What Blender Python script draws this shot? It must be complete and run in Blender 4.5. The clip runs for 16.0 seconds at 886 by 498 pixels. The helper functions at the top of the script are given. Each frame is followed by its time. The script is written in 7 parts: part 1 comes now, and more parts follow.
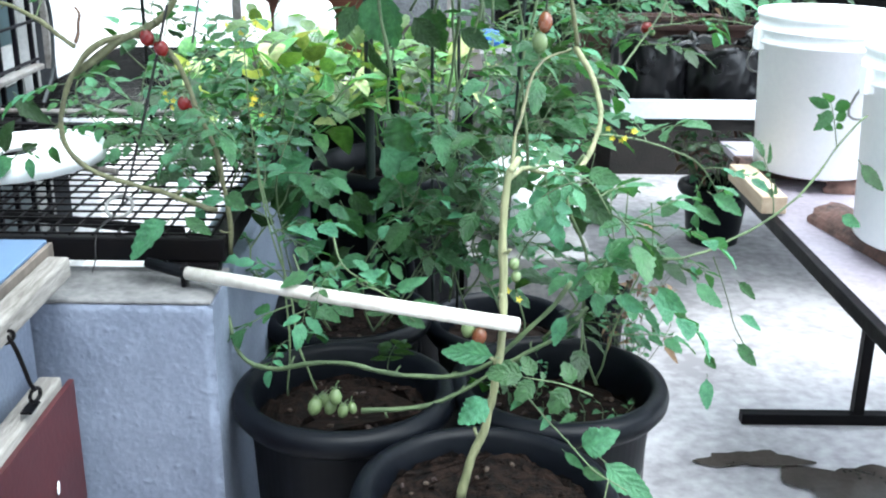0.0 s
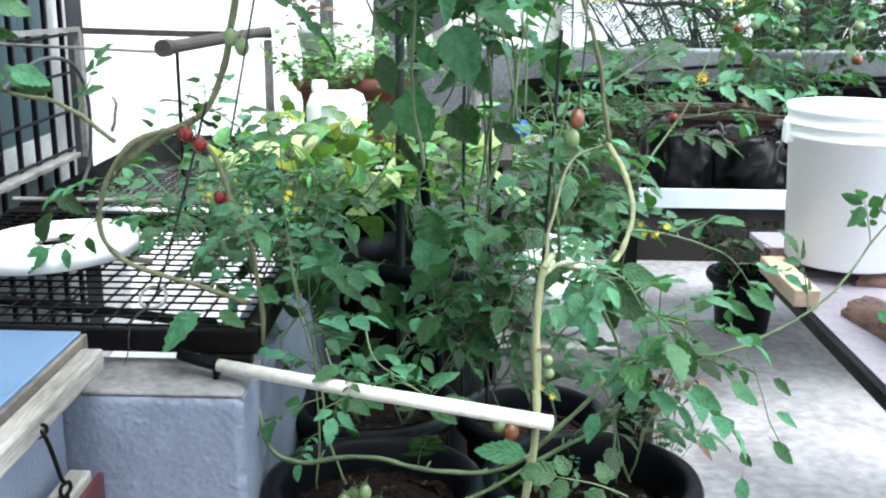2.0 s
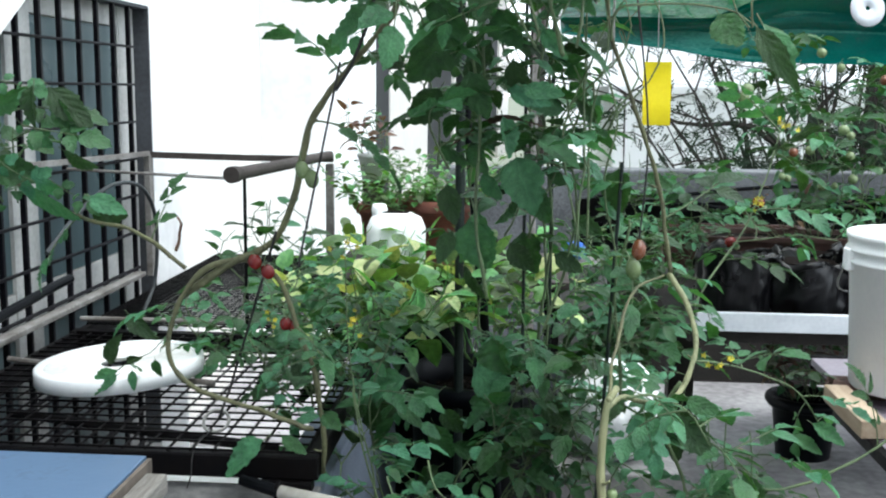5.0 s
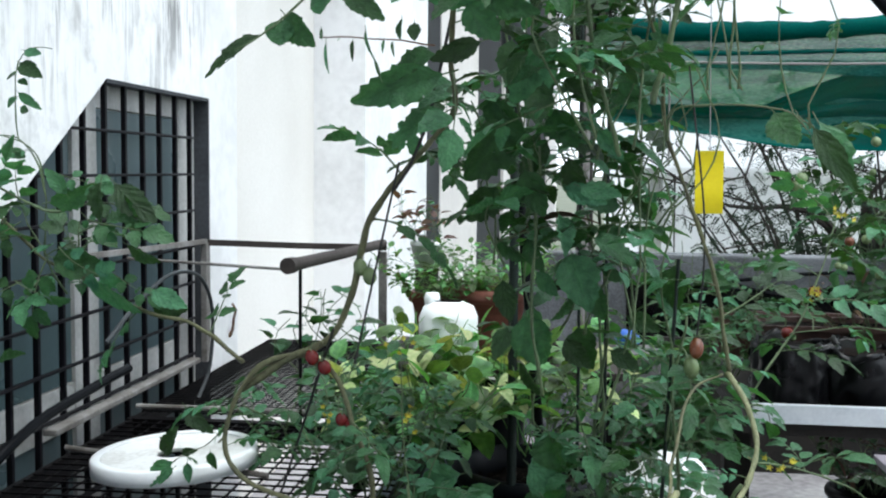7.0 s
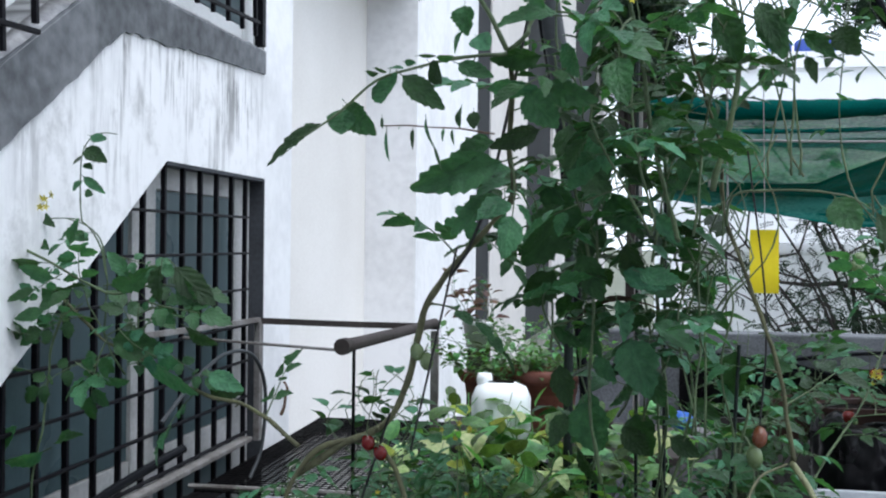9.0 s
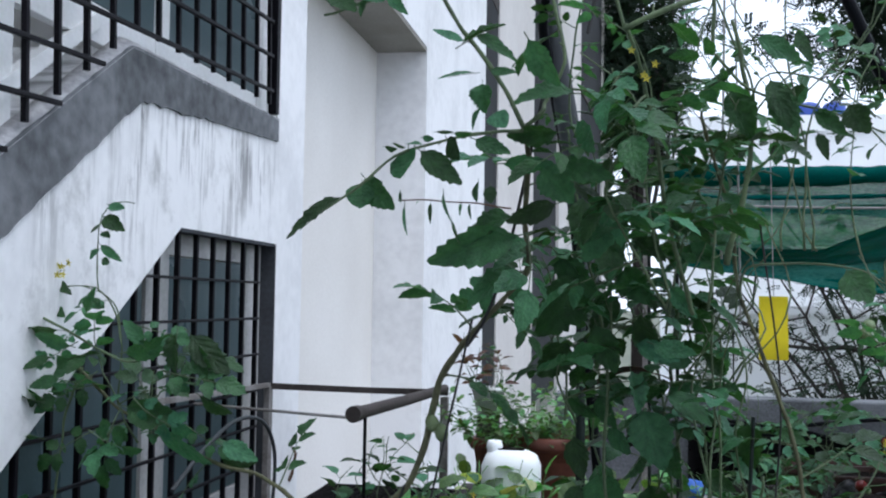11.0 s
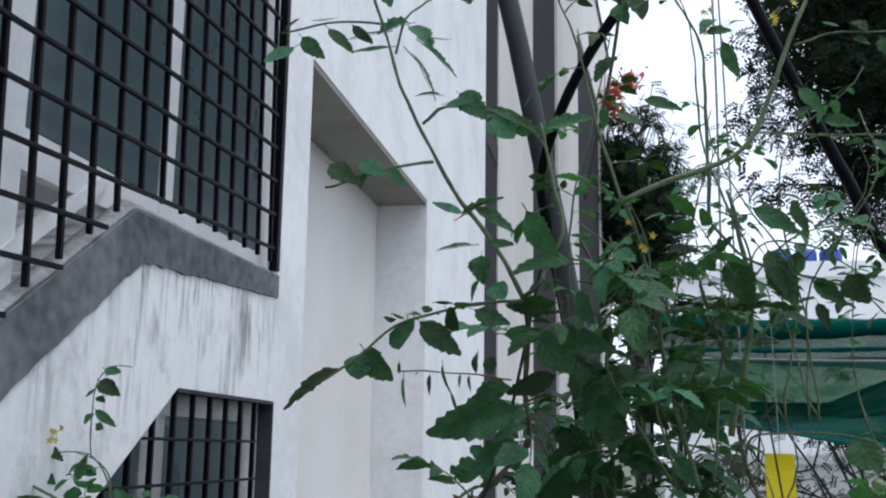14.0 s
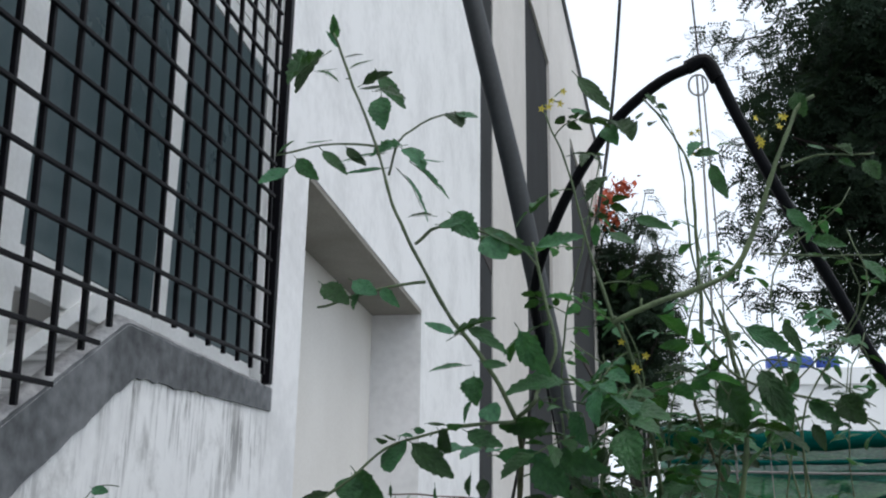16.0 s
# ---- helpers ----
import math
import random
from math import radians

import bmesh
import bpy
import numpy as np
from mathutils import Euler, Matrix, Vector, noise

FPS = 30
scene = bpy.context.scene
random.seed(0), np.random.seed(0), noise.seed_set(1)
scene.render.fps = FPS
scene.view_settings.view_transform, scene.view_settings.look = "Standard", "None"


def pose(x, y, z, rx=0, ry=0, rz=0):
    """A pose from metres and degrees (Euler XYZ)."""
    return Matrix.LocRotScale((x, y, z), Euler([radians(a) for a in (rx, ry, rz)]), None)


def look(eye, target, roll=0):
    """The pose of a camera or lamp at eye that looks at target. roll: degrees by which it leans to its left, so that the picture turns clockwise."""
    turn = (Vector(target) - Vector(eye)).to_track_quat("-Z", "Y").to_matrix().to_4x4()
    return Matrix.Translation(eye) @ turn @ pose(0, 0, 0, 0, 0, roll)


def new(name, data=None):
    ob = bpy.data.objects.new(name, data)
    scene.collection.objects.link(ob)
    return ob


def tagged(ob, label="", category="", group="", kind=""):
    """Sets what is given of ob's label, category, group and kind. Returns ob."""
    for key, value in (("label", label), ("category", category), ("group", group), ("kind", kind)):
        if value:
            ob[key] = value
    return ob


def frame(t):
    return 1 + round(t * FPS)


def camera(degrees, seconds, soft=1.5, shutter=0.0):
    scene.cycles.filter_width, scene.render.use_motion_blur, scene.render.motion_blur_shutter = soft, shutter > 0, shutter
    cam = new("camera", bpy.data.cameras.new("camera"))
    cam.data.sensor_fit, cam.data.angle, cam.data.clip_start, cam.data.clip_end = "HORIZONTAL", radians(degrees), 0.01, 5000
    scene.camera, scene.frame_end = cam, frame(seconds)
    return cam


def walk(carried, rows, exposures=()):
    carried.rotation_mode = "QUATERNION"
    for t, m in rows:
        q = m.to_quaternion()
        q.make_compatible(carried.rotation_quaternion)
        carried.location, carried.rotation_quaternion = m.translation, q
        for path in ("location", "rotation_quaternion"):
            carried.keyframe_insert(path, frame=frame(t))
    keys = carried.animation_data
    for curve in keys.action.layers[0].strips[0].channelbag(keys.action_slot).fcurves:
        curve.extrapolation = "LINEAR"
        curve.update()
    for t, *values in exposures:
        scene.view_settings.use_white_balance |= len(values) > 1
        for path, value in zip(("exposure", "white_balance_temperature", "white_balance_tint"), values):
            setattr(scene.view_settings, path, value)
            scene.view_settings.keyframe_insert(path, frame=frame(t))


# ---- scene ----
cam = camera(45.93, 16.0, soft=2.1)
# seconds, place of the eye, yaw, pitch, roll
ROWS = [
    (0.0, -0.0000, 0.0000, 1.3175, -0.000, -19.260, 0.631),
    (0.5, -0.0025, 0.0008, 1.3217, 0.365, -18.161, 0.609),
    (1.0, -0.0063, 0.0024, 1.3270, 0.723, -17.005, 0.622),
    (1.5, -0.0087, 0.0029, 1.3308, 1.082, -15.910, 0.594),
    (2.0, -0.0124, 0.0042, 1.3364, 1.431, -14.832, 0.588),
    (2.5, -0.0169, 0.0044, 1.3401, 1.726, -13.839, 0.589),
    (3.0, -0.0187, 0.0048, 1.3435, 2.148, -12.805, 0.579),
    (3.5, -0.0226, 0.0056, 1.3476, 2.487, -11.945, 0.638),
    (4.0, -0.0257, 0.0023, 1.3518, 3.047, -10.853, 0.635),
    (6.5, -0.0426, -0.0180, 1.3838, 6.189, -5.477, 0.527),
    (7.0, -0.0450, -0.0145, 1.3910, 6.922, -4.382, 0.585),
    (7.5, -0.0454, -0.0137, 1.3958, 7.644, -3.344, 0.613),
    (8.0, -0.0492, -0.0157, 1.3980, 8.326, -2.214, 0.565),
    (8.5, -0.0551, -0.0155, 1.4019, 8.915, -1.283, 0.614),
    (9.0, -0.0604, -0.0141, 1.4075, 9.550, -0.385, 0.670),
    (11.5, -0.0748, -0.0330, 1.4288, 9.862, 4.002, 1.014),
    (12.0, -0.0743, -0.0329, 1.4352, 9.879, 5.283, 1.082),
    (12.5, -0.0736, -0.0290, 1.4428, 9.942, 6.547, 0.968),
    (13.0, -0.0742, -0.0281, 1.4478, 9.942, 8.009, 0.918),
    (13.5, -0.0747, -0.0271, 1.4514, 9.936, 9.409, 0.878),
    (14.0, -0.0743, -0.0275, 1.4575, 9.963, 10.842, 0.856),
    (14.5, -0.0733, -0.0270, 1.4602, 10.015, 12.275, 0.906),
    (15.0, -0.0731, -0.0279, 1.4649, 10.037, 13.727, 0.869),
    (15.5, -0.0735, -0.0279, 1.4686, 10.064, 15.144, 0.896),
    (16.0, -0.0700, -0.0318, 1.4748, 9.780, 16.656, 0.782),
]
EXPOSURES = [(0, 2.23, 5900, 2), (3.5, 1.55, 6200, 3), (7, 0.80, 6150, 4), (9, 0.52, 5900, 9), (12.5, 0.04, 5720, 10), (16, -0.13, 6230, 8)]
walk(cam, [(t, pose(x, y, z, 90 + pitch, 0, yaw) @ pose(0, 0, 0, 0, 0, roll)) for t, x, y, z, yaw, pitch, roll in ROWS], EXPOSURES)

# ---- sky, sun and exposure ----
world = bpy.data.worlds.new("overcast_sky")
scene.world = world
world.use_nodes = True
wn, wl = world.node_tree.nodes, world.node_tree.links
wn.clear()
w_sky = wn.new("ShaderNodeTexSky")
w_sky.sky_type = "NISHITA"
w_sky.sun_disc = False
w_sky.sun_elevation = radians(70)
w_sky.sun_rotation = radians(130)
w_sky.dust_density = 4.0
w_mix = wn.new("ShaderNodeMix")
w_mix.data_type = "RGBA"
w_mix.inputs["Factor"].default_value = 0.8
w_mix.inputs["B"].default_value = (10.6, 11.0, 11.8, 1)   # cloud layer
w_bg = wn.new("ShaderNodeBackground")
w_bg.inputs["Strength"].default_value = 0.13
w_out = wn.new("ShaderNodeOutputWorld")
wl.new(w_sky.outputs["Color"], w_mix.inputs["A"])
wl.new(w_mix.outputs["Result"], w_bg.inputs["Color"])
wl.new(w_bg.outputs["Background"], w_out.inputs["Surface"])

sun_data = bpy.data.lights.new("sun", "SUN")
sun_data.energy = 1.5
sun_data.angle = radians(50)
sun_data.color = (1.0, 0.97, 0.93)
sun = new("sun", sun_data)
sun.matrix_world = look((2.4, -0.2, 9), (0, 2, 0))


# ---- materials ----
def mat(name, base, other=None, rough=0.7, scale=8.0, bump=0.0, metal=0.0, fine=90.0, spec=0.4, streak=0.0, rand=0.0, translucent=0.0, stretch=(1, 1, 1), contrast=(0.35, 0.65)):
    """Two colours mixed by coarse and fine noise, with relief, gloss variation and a change from object to object."""
    m = bpy.data.materials.new(name)
    m.use_nodes = True
    n, l = m.node_tree.nodes, m.node_tree.links
    n.clear()
    out = n.new("ShaderNodeOutputMaterial")
    bsdf = n.new("ShaderNodeBsdfPrincipled")
    bsdf.inputs["Roughness"].default_value = rough
    bsdf.inputs["Metallic"].default_value = metal
    bsdf.inputs["Specular IOR Level"].default_value = spec
    other = other or tuple(c * 0.7 for c in base)
    geo = n.new("ShaderNodeTexCoord")
    mp = n.new("ShaderNodeMapping")
    mp.inputs["Scale"].default_value = stretch
    l.new(geo.outputs["Object"], mp.inputs["Vector"])
    coarse = n.new("ShaderNodeTexNoise")
    coarse.inputs["Scale"].default_value = scale
    coarse.inputs["Detail"].default_value = 6
    l.new(mp.outputs["Vector"], coarse.inputs["Vector"])
    small = n.new("ShaderNodeTexNoise")
    small.inputs["Scale"].default_value = fine
    small.inputs["Detail"].default_value = 3
    l.new(mp.outputs["Vector"], small.inputs["Vector"])
    blend = n.new("ShaderNodeMath")
    blend.operation = "MULTIPLY_ADD"
    blend.inputs[1].default_value = 0.35
    l.new(small.outputs["Fac"], blend.inputs[0])
    half = n.new("ShaderNodeMath")
    half.operation = "MULTIPLY"
    half.inputs[1].default_value = 0.65
    l.new(coarse.outputs["Fac"], half.inputs[0])
    l.new(half.outputs["Value"], blend.inputs[2])
    ramp = n.new("ShaderNodeValToRGB")
    ramp.color_ramp.elements[0].position, ramp.color_ramp.elements[1].position = contrast
    ramp.color_ramp.elements[0].color = (*other, 1)
    ramp.color_ramp.elements[1].color = (*base, 1)
    l.new(blend.outputs["Value"], ramp.inputs["Fac"])
    colour = ramp.outputs["Color"]
    if rand:
        info = n.new("ShaderNodeObjectInfo")
        hsv = n.new("ShaderNodeHueSaturation")
        r1 = n.new("ShaderNodeMapRange")
        r1.inputs["To Min"].default_value, r1.inputs["To Max"].default_value = 1 - rand, 1 + rand
        l.new(info.outputs["Random"], r1.inputs["Value"])
        r2 = n.new("ShaderNodeMapRange")
        r2.inputs["To Min"].default_value, r2.inputs["To Max"].default_value = 0.5 - rand * 0.07, 0.5 + rand * 0.05
        l.new(info.outputs["Random"], r2.inputs["Value"])
        l.new(colour, hsv.inputs["Color"])
        l.new(r1.outputs["Result"], hsv.inputs["Value"])
        l.new(r2.outputs["Result"], hsv.inputs["Hue"])
        colour = hsv.outputs["Color"]
    l.new(colour, bsdf.inputs["Base Color"])
    rr = n.new("ShaderNodeMapRange")
    rr.inputs["To Min"].default_value, rr.inputs["To Max"].default_value = max(0.04, rough - 0.12), min(1, rough + 0.12)
    l.new(coarse.outputs["Fac"], rr.inputs["Value"])
    l.new(rr.outputs["Result"], bsdf.inputs["Roughness"])
    if bump:
        b = n.new("ShaderNodeBump")
        b.inputs["Strength"].default_value = bump
        b.inputs["Distance"].default_value = 0.01
        l.new(blend.outputs["Value"], b.inputs["Height"])
        l.new(b.outputs["Normal"], bsdf.inputs["Normal"])
    if translucent:
        tr = n.new("ShaderNodeBsdfTranslucent")
        gain = n.new("ShaderNodeMix")
        gain.data_type = "RGBA"
        gain.blend_type = "MULTIPLY"
        gain.inputs["Factor"].default_value = 1.0
        gain.inputs["B"].default_value = (2.0, 1.9, 0.55, 1)
        l.new(colour, gain.inputs["A"])
        l.new(gain.outputs["Result"], tr.inputs["Color"])
        mx = n.new("ShaderNodeMixShader")
        mx.inputs["Fac"].default_value = translucent
        l.new(bsdf.outputs["BSDF"], mx.inputs[1])
        l.new(tr.outputs["BSDF"], mx.inputs[2])
        l.new(mx.outputs["Shader"], out.inputs["Surface"])
    else:
        l.new(bsdf.outputs["BSDF"], out.inputs["Surface"])
    return m


def wall_paint():
    """White limewash, with dark runs of rain below the sill and a faint grey mottling."""
    m = mat("white_wall_paint", (0.87, 0.87, 0.87), (0.70, 0.70, 0.70), 0.85, 2.6, 0.45, fine=24, contrast=(0.28, 0.56))
    n, l = m.node_tree.nodes, m.node_tree.links
    bsdf = next(x for x in n if x.type == "BSDF_PRINCIPLED")
    old = bsdf.inputs["Base Color"].links[0].from_socket
    tc = n.new("ShaderNodeTexCoord")
    sep = n.new("ShaderNodeSeparateXYZ")
    l.new(tc.outputs["Object"], sep.inputs["Vector"])
    mp = n.new("ShaderNodeMapping")
    mp.inputs["Scale"].default_value = (1, 34, 2.6)
    l.new(tc.outputs["Object"], mp.inputs["Vector"])
    runs = n.new("ShaderNodeTexNoise")
    runs.inputs["Scale"].default_value = 1.0
    runs.inputs["Detail"].default_value = 8
    runs.inputs["Roughness"].default_value = 0.72
    runs.inputs["Distortion"].default_value = 0.35
    l.new(mp.outputs["Vector"], runs.inputs["Vector"])
    pick = n.new("ShaderNodeMapRange")
    pick.inputs["From Min"].default_value, pick.inputs["From Max"].default_value = 0.48, 0.58
    l.new(runs.outputs["Fac"], pick.inputs["Value"])
    # the runs lie below the stair sill, up to its end
    ends = n.new("ShaderNodeMapRange")
    ends.inputs["From Min"].default_value, ends.inputs["From Max"].default_value = 3.0, 2.75
    l.new(sep.outputs["Y"], ends.inputs["Value"])
    start = n.new("ShaderNodeMapRange")
    start.inputs["From Min"].default_value, start.inputs["From Max"].default_value = 0.1, 0.5
    l.new(sep.outputs["Y"], start.inputs["Value"])
    deep = n.new("ShaderNodeMapRange")
    deep.inputs["From Min"].default_value, deep.inputs["From Max"].default_value = 1.35, 1.97
    l.new(sep.outputs["Z"], deep.inputs["Value"])
    high = n.new("ShaderNodeMapRange")
    high.inputs["From Min"].default_value, high.inputs["From Max"].default_value = 2.02, 1.95
    l.new(sep.outputs["Z"], high.inputs["Value"])
    blot = n.new("ShaderNodeTexNoise")
    blot.inputs["Scale"].default_value = 3.0
    blot.inputs["Detail"].default_value = 4
    mb = n.new("ShaderNodeMapping")
    mb.inputs["Scale"].default_value = (1, 2.2, 1.6)
    l.new(tc.outputs["Object"], mb.inputs["Vector"])
    l.new(mb.outputs["Vector"], blot.inputs["Vector"])
    patch = n.new("ShaderNodeMapRange")
    patch.inputs["From Min"].default_value, patch.inputs["From Max"].default_value = 0.42, 0.60
    l.new(blot.outputs["Fac"], patch.inputs["Value"])
    prod = pick.outputs["Result"]
    for other in (ends, start, deep, high, patch):
        mul = n.new("ShaderNodeMath")
        mul.operation = "MULTIPLY"
        l.new(prod, mul.inputs[0])
        l.new(other.outputs["Result"], mul.inputs[1])
        prod = mul.outputs["Value"]
    mx = n.new("ShaderNodeMix")
    mx.data_type = "RGBA"
    mx.inputs["B"].default_value = (0.085, 0.085, 0.08, 1)
    l.new(prod, mx.inputs["Factor"])
    l.new(old, mx.inputs["A"])
    # speckled grime on the weathered stair side
    spots = n.new("ShaderNodeTexNoise")
    spots.inputs["Scale"].default_value = 7.0
    spots.inputs["Detail"].default_value = 9
    spots.inputs["Roughness"].default_value = 0.72
    l.new(tc.outputs["Object"], spots.inputs["Vector"])
    grime = n.new("ShaderNodeMapRange")
    grime.inputs["From Min"].default_value, grime.inputs["From Max"].default_value = 0.53, 0.70
    grime.inputs["To Max"].default_value = 0.6
    l.new(spots.outputs["Fac"], grime.inputs["Value"])
    side = n.new("ShaderNodeMath")
    side.operation = "MULTIPLY"
    l.new(grime.outputs["Result"], side.inputs[0])
    l.new(ends.outputs["Result"], side.inputs[1])
    mg = n.new("ShaderNodeMix")
    mg.data_type = "RGBA"
    mg.inputs["B"].default_value = (0.40, 0.40, 0.39, 1)
    l.new(side.outputs["Value"], mg.inputs["Factor"])
    l.new(mx.outputs["Result"], mg.inputs["A"])
    l.new(mg.outputs["Result"], bsdf.inputs["Base Color"])
    return m


M_WALL = wall_paint()
M_LIGHTBLOCK = mat("grey_plaster", (0.34, 0.34, 0.34), (0.26, 0.26, 0.26), 0.9, 2, 0.3)
M_NICHE = mat("white_niche_paint", (0.82, 0.80, 0.76), (0.71, 0.685, 0.64), 0.85, 1.2, 0.1)
M_SILL = mat("grey_cement_sill", (0.205, 0.214, 0.224), (0.055, 0.060, 0.064), 0.85, 3.4, 0.5, fine=30, contrast=(0.38, 0.64))
# Beige deepened: the shade under the niche top is put into it.
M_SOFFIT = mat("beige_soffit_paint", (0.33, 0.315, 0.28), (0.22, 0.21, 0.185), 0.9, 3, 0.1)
M_STRIP = mat("dark_grey_panel", (0.055, 0.058, 0.06), (0.042, 0.043, 0.045), 0.9, 2.0, spec=0.05)
M_FLOOR = mat("worn_concrete_floor", (0.40, 0.388, 0.396), (0.20, 0.19, 0.20), 0.75, 2.2, 0.2, fine=26, contrast=(0.40, 0.60))
M_PLINTH = mat("blue_grey_cement_paint", (0.188, 0.216, 0.280), (0.124, 0.145, 0.196), 0.78, 7, 0.35, fine=120)
M_PLINTHTOP = mat("bare_cement_cap", (0.20, 0.197, 0.195), (0.085, 0.085, 0.087), 0.85, 9, 0.6, fine=70, contrast=(0.36, 0.62))
M_BEVEL = mat("worn_cement_bevel", (0.52, 0.52, 0.53), (0.22, 0.22, 0.225), 0.85, 9, 0.6, fine=70, contrast=(0.36, 0.62))
M_STEEL = mat("black_painted_steel", (0.003, 0.003, 0.004), (0.006, 0.005, 0.005), 0.45, 20, 0.1, spec=0.08)
M_RUST = mat("rusty_brown_steel", (0.065, 0.055, 0.052), (0.03, 0.025, 0.022), 0.7, 18, 0.3, spec=0.2)
M_GALV = mat("grey_galvanised_steel", (0.29, 0.28, 0.27), (0.12, 0.105, 0.095), 0.6, 14, 0.15, metal=0.2)
M_BARS = mat("black_grille_paint", (0.006, 0.005, 0.008), (0.003, 0.003, 0.004), 0.45, 25, 0.1, spec=0.12)
M_FRAME = mat("white_window_frame", (0.90, 0.91, 0.91), (0.76, 0.77, 0.76), 0.6, 6, 0.05)
# Greyer copy of the white frame; the recess shade is in this colour.
M_SHADEFRAME = mat("weathered_window_frame", (0.56, 0.56, 0.55), (0.36, 0.36, 0.35), 0.7, 6, 0.1)
M_GLASS = mat("dark_green_glass", (0.078, 0.115, 0.124), (0.060, 0.094, 0.104), 0.3, 1.2, spec=0.4)
M_POT = mat("black_plastic_pot", (0.0020, 0.0028, 0.0045), (0.0042, 0.0052, 0.0076), 0.38, 9, 0.08, spec=0.12)
M_SOIL = mat("dark_soil", (0.015, 0.0088, 0.0066), (0.002, 0.0015, 0.0013), 0.95, 60, 1.0, fine=190, contrast=(0.42, 0.64), spec=0.1)
M_WHITE = mat("white_plastic", (0.92, 0.94, 0.95), (0.84, 0.865, 0.885), 0.38, 3, 0.02)
M_LID = mat("soiled_white_plastic", (0.80, 0.81, 0.80), (0.50, 0.49, 0.45), 0.45, 7, 0.05, contrast=(0.30, 0.52))
M_PIPE = mat("cream_pvc_pipe", (0.62, 0.60, 0.55), (0.42, 0.39, 0.33), 0.5, 12, 0.05, contrast=(0.3, 0.55))
M_GREYPIPE = mat("grey_pvc_pipe", (0.048, 0.054, 0.058), (0.034, 0.038, 0.041), 0.45, 9, 0.03, spec=0.2)
M_BLACKPIPE = mat("black_poly_pipe", (0.003, 0.0035, 0.005), (0.006, 0.0065, 0.008), 0.34, 9, 0.03, spec=0.07)
M_BLUE = mat("blue_laminate", (0.085, 0.138, 0.225), (0.045, 0.070, 0.11), 0.35, 9, 0.05, contrast=(0.24, 0.48))
M_WOOD = mat("weathered_wood", (0.27, 0.255, 0.235), (0.09, 0.082, 0.072), 0.85, 5, 0.6, stretch=(6, 0.9, 6), fine=34, contrast=(0.32, 0.66))
M_EDGE = mat("grimy_board_edge", (0.15, 0.125, 0.105), (0.05, 0.042, 0.036), 0.9, 9, 0.5, fine=40)
M_PINE = mat("pale_pine", (0.50, 0.40, 0.30), (0.34, 0.25, 0.17), 0.8, 6, 0.3, stretch=(8, 1, 8))
M_MAROON = mat("maroon_painted_board", (0.062, 0.013, 0.016), (0.036, 0.009, 0.011), 0.45, 6, 0.1)
M_TABLE = mat("grey_brown_table_board", (0.30, 0.27, 0.31), (0.17, 0.15, 0.175), 0.5, 6, 0.15)
M_TILE = mat("terracotta_tile", (0.14, 0.080, 0.066), (0.05, 0.032, 0.028), 0.9, 26, 0.8, contrast=(0.4, 0.6))
M_TERRA = mat("terracotta_plastic", (0.20, 0.066, 0.044), (0.11, 0.038, 0.027), 0.55, 8, 0.05)
M_TROUGH = mat("dark_brown_plastic", (0.080, 0.040, 0.032), (0.040, 0.022, 0.018), 0.6, 6, 0.1)
M_BAG = mat("black_grow_bag", (0.002, 0.002, 0.003), (0.004, 0.004, 0.005), 0.30, 8, 0.1, spec=0.30)
M_ALU = mat("white_metal_channel", (0.66, 0.69, 0.73), (0.50, 0.53, 0.58), 0.35, 8, 0.08)
M_PARAPET = mat("dark_grey_parapet", (0.165, 0.176, 0.190), (0.060, 0.064, 0.070), 0.85, 2.2, 0.4, contrast=(0.40, 0.62))
M_NET = mat("green_shade_net", (0.004, 0.115, 0.098), (0.001, 0.050, 0.046), 0.8, 2.0, 0.6, fine=140, translucent=0.25, stretch=(1, 1, 2.5), spec=0.05)
def open_weave(m, share):
    """Let light straight through part of a woven sheet, more where the weave is worn."""
    n, l = m.node_tree.nodes, m.node_tree.links
    out = next(x for x in n if x.type == "OUTPUT_MATERIAL")
    old = out.inputs["Surface"].links[0].from_socket
    tp = n.new("ShaderNodeBsdfTransparent")
    tex = n.new("ShaderNodeTexNoise")
    tex.inputs["Scale"].default_value = 2.2
    tex.inputs["Detail"].default_value = 4
    rg = n.new("ShaderNodeMapRange")
    rg.inputs["From Min"].default_value, rg.inputs["From Max"].default_value = 0.3, 0.7
    rg.inputs["To Min"].default_value, rg.inputs["To Max"].default_value = max(0, share - 0.06), min(1, share + 0.06)
    l.new(tex.outputs["Fac"], rg.inputs["Value"])
    mx = n.new("ShaderNodeMixShader")
    l.new(rg.outputs["Result"], mx.inputs["Fac"])
    l.new(old, mx.inputs[1])
    l.new(tp.outputs["BSDF"], mx.inputs[2])
    l.new(mx.outputs["Shader"], out.inputs["Surface"])


open_weave(M_NET, 0.025)
M_NETTHIN = mat("thin_green_shade_net", (0.055, 0.215, 0.190), (0.006, 0.090, 0.080), 0.8, 3.2, 0.6, fine=60, translucent=0.3, stretch=(1, 1, 2.5), spec=0.05, contrast=(0.40, 0.62))
open_weave(M_NETTHIN, 0.09)
M_YELLOW = mat("yellow_sticky_card", (0.70, 0.58, 0.006), (0.62, 0.50, 0.006), 0.4, 10)
M_SACK = mat("white_woven_sack", (0.72, 0.74, 0.75), (0.55, 0.57, 0.58), 0.7, 10, 0.6)
M_CORD = mat("dark_cord", (0.03, 0.03, 0.03), None, 0.8)
M_WIRE = mat("dull_wire", (0.26, 0.26, 0.25), None, 0.5)
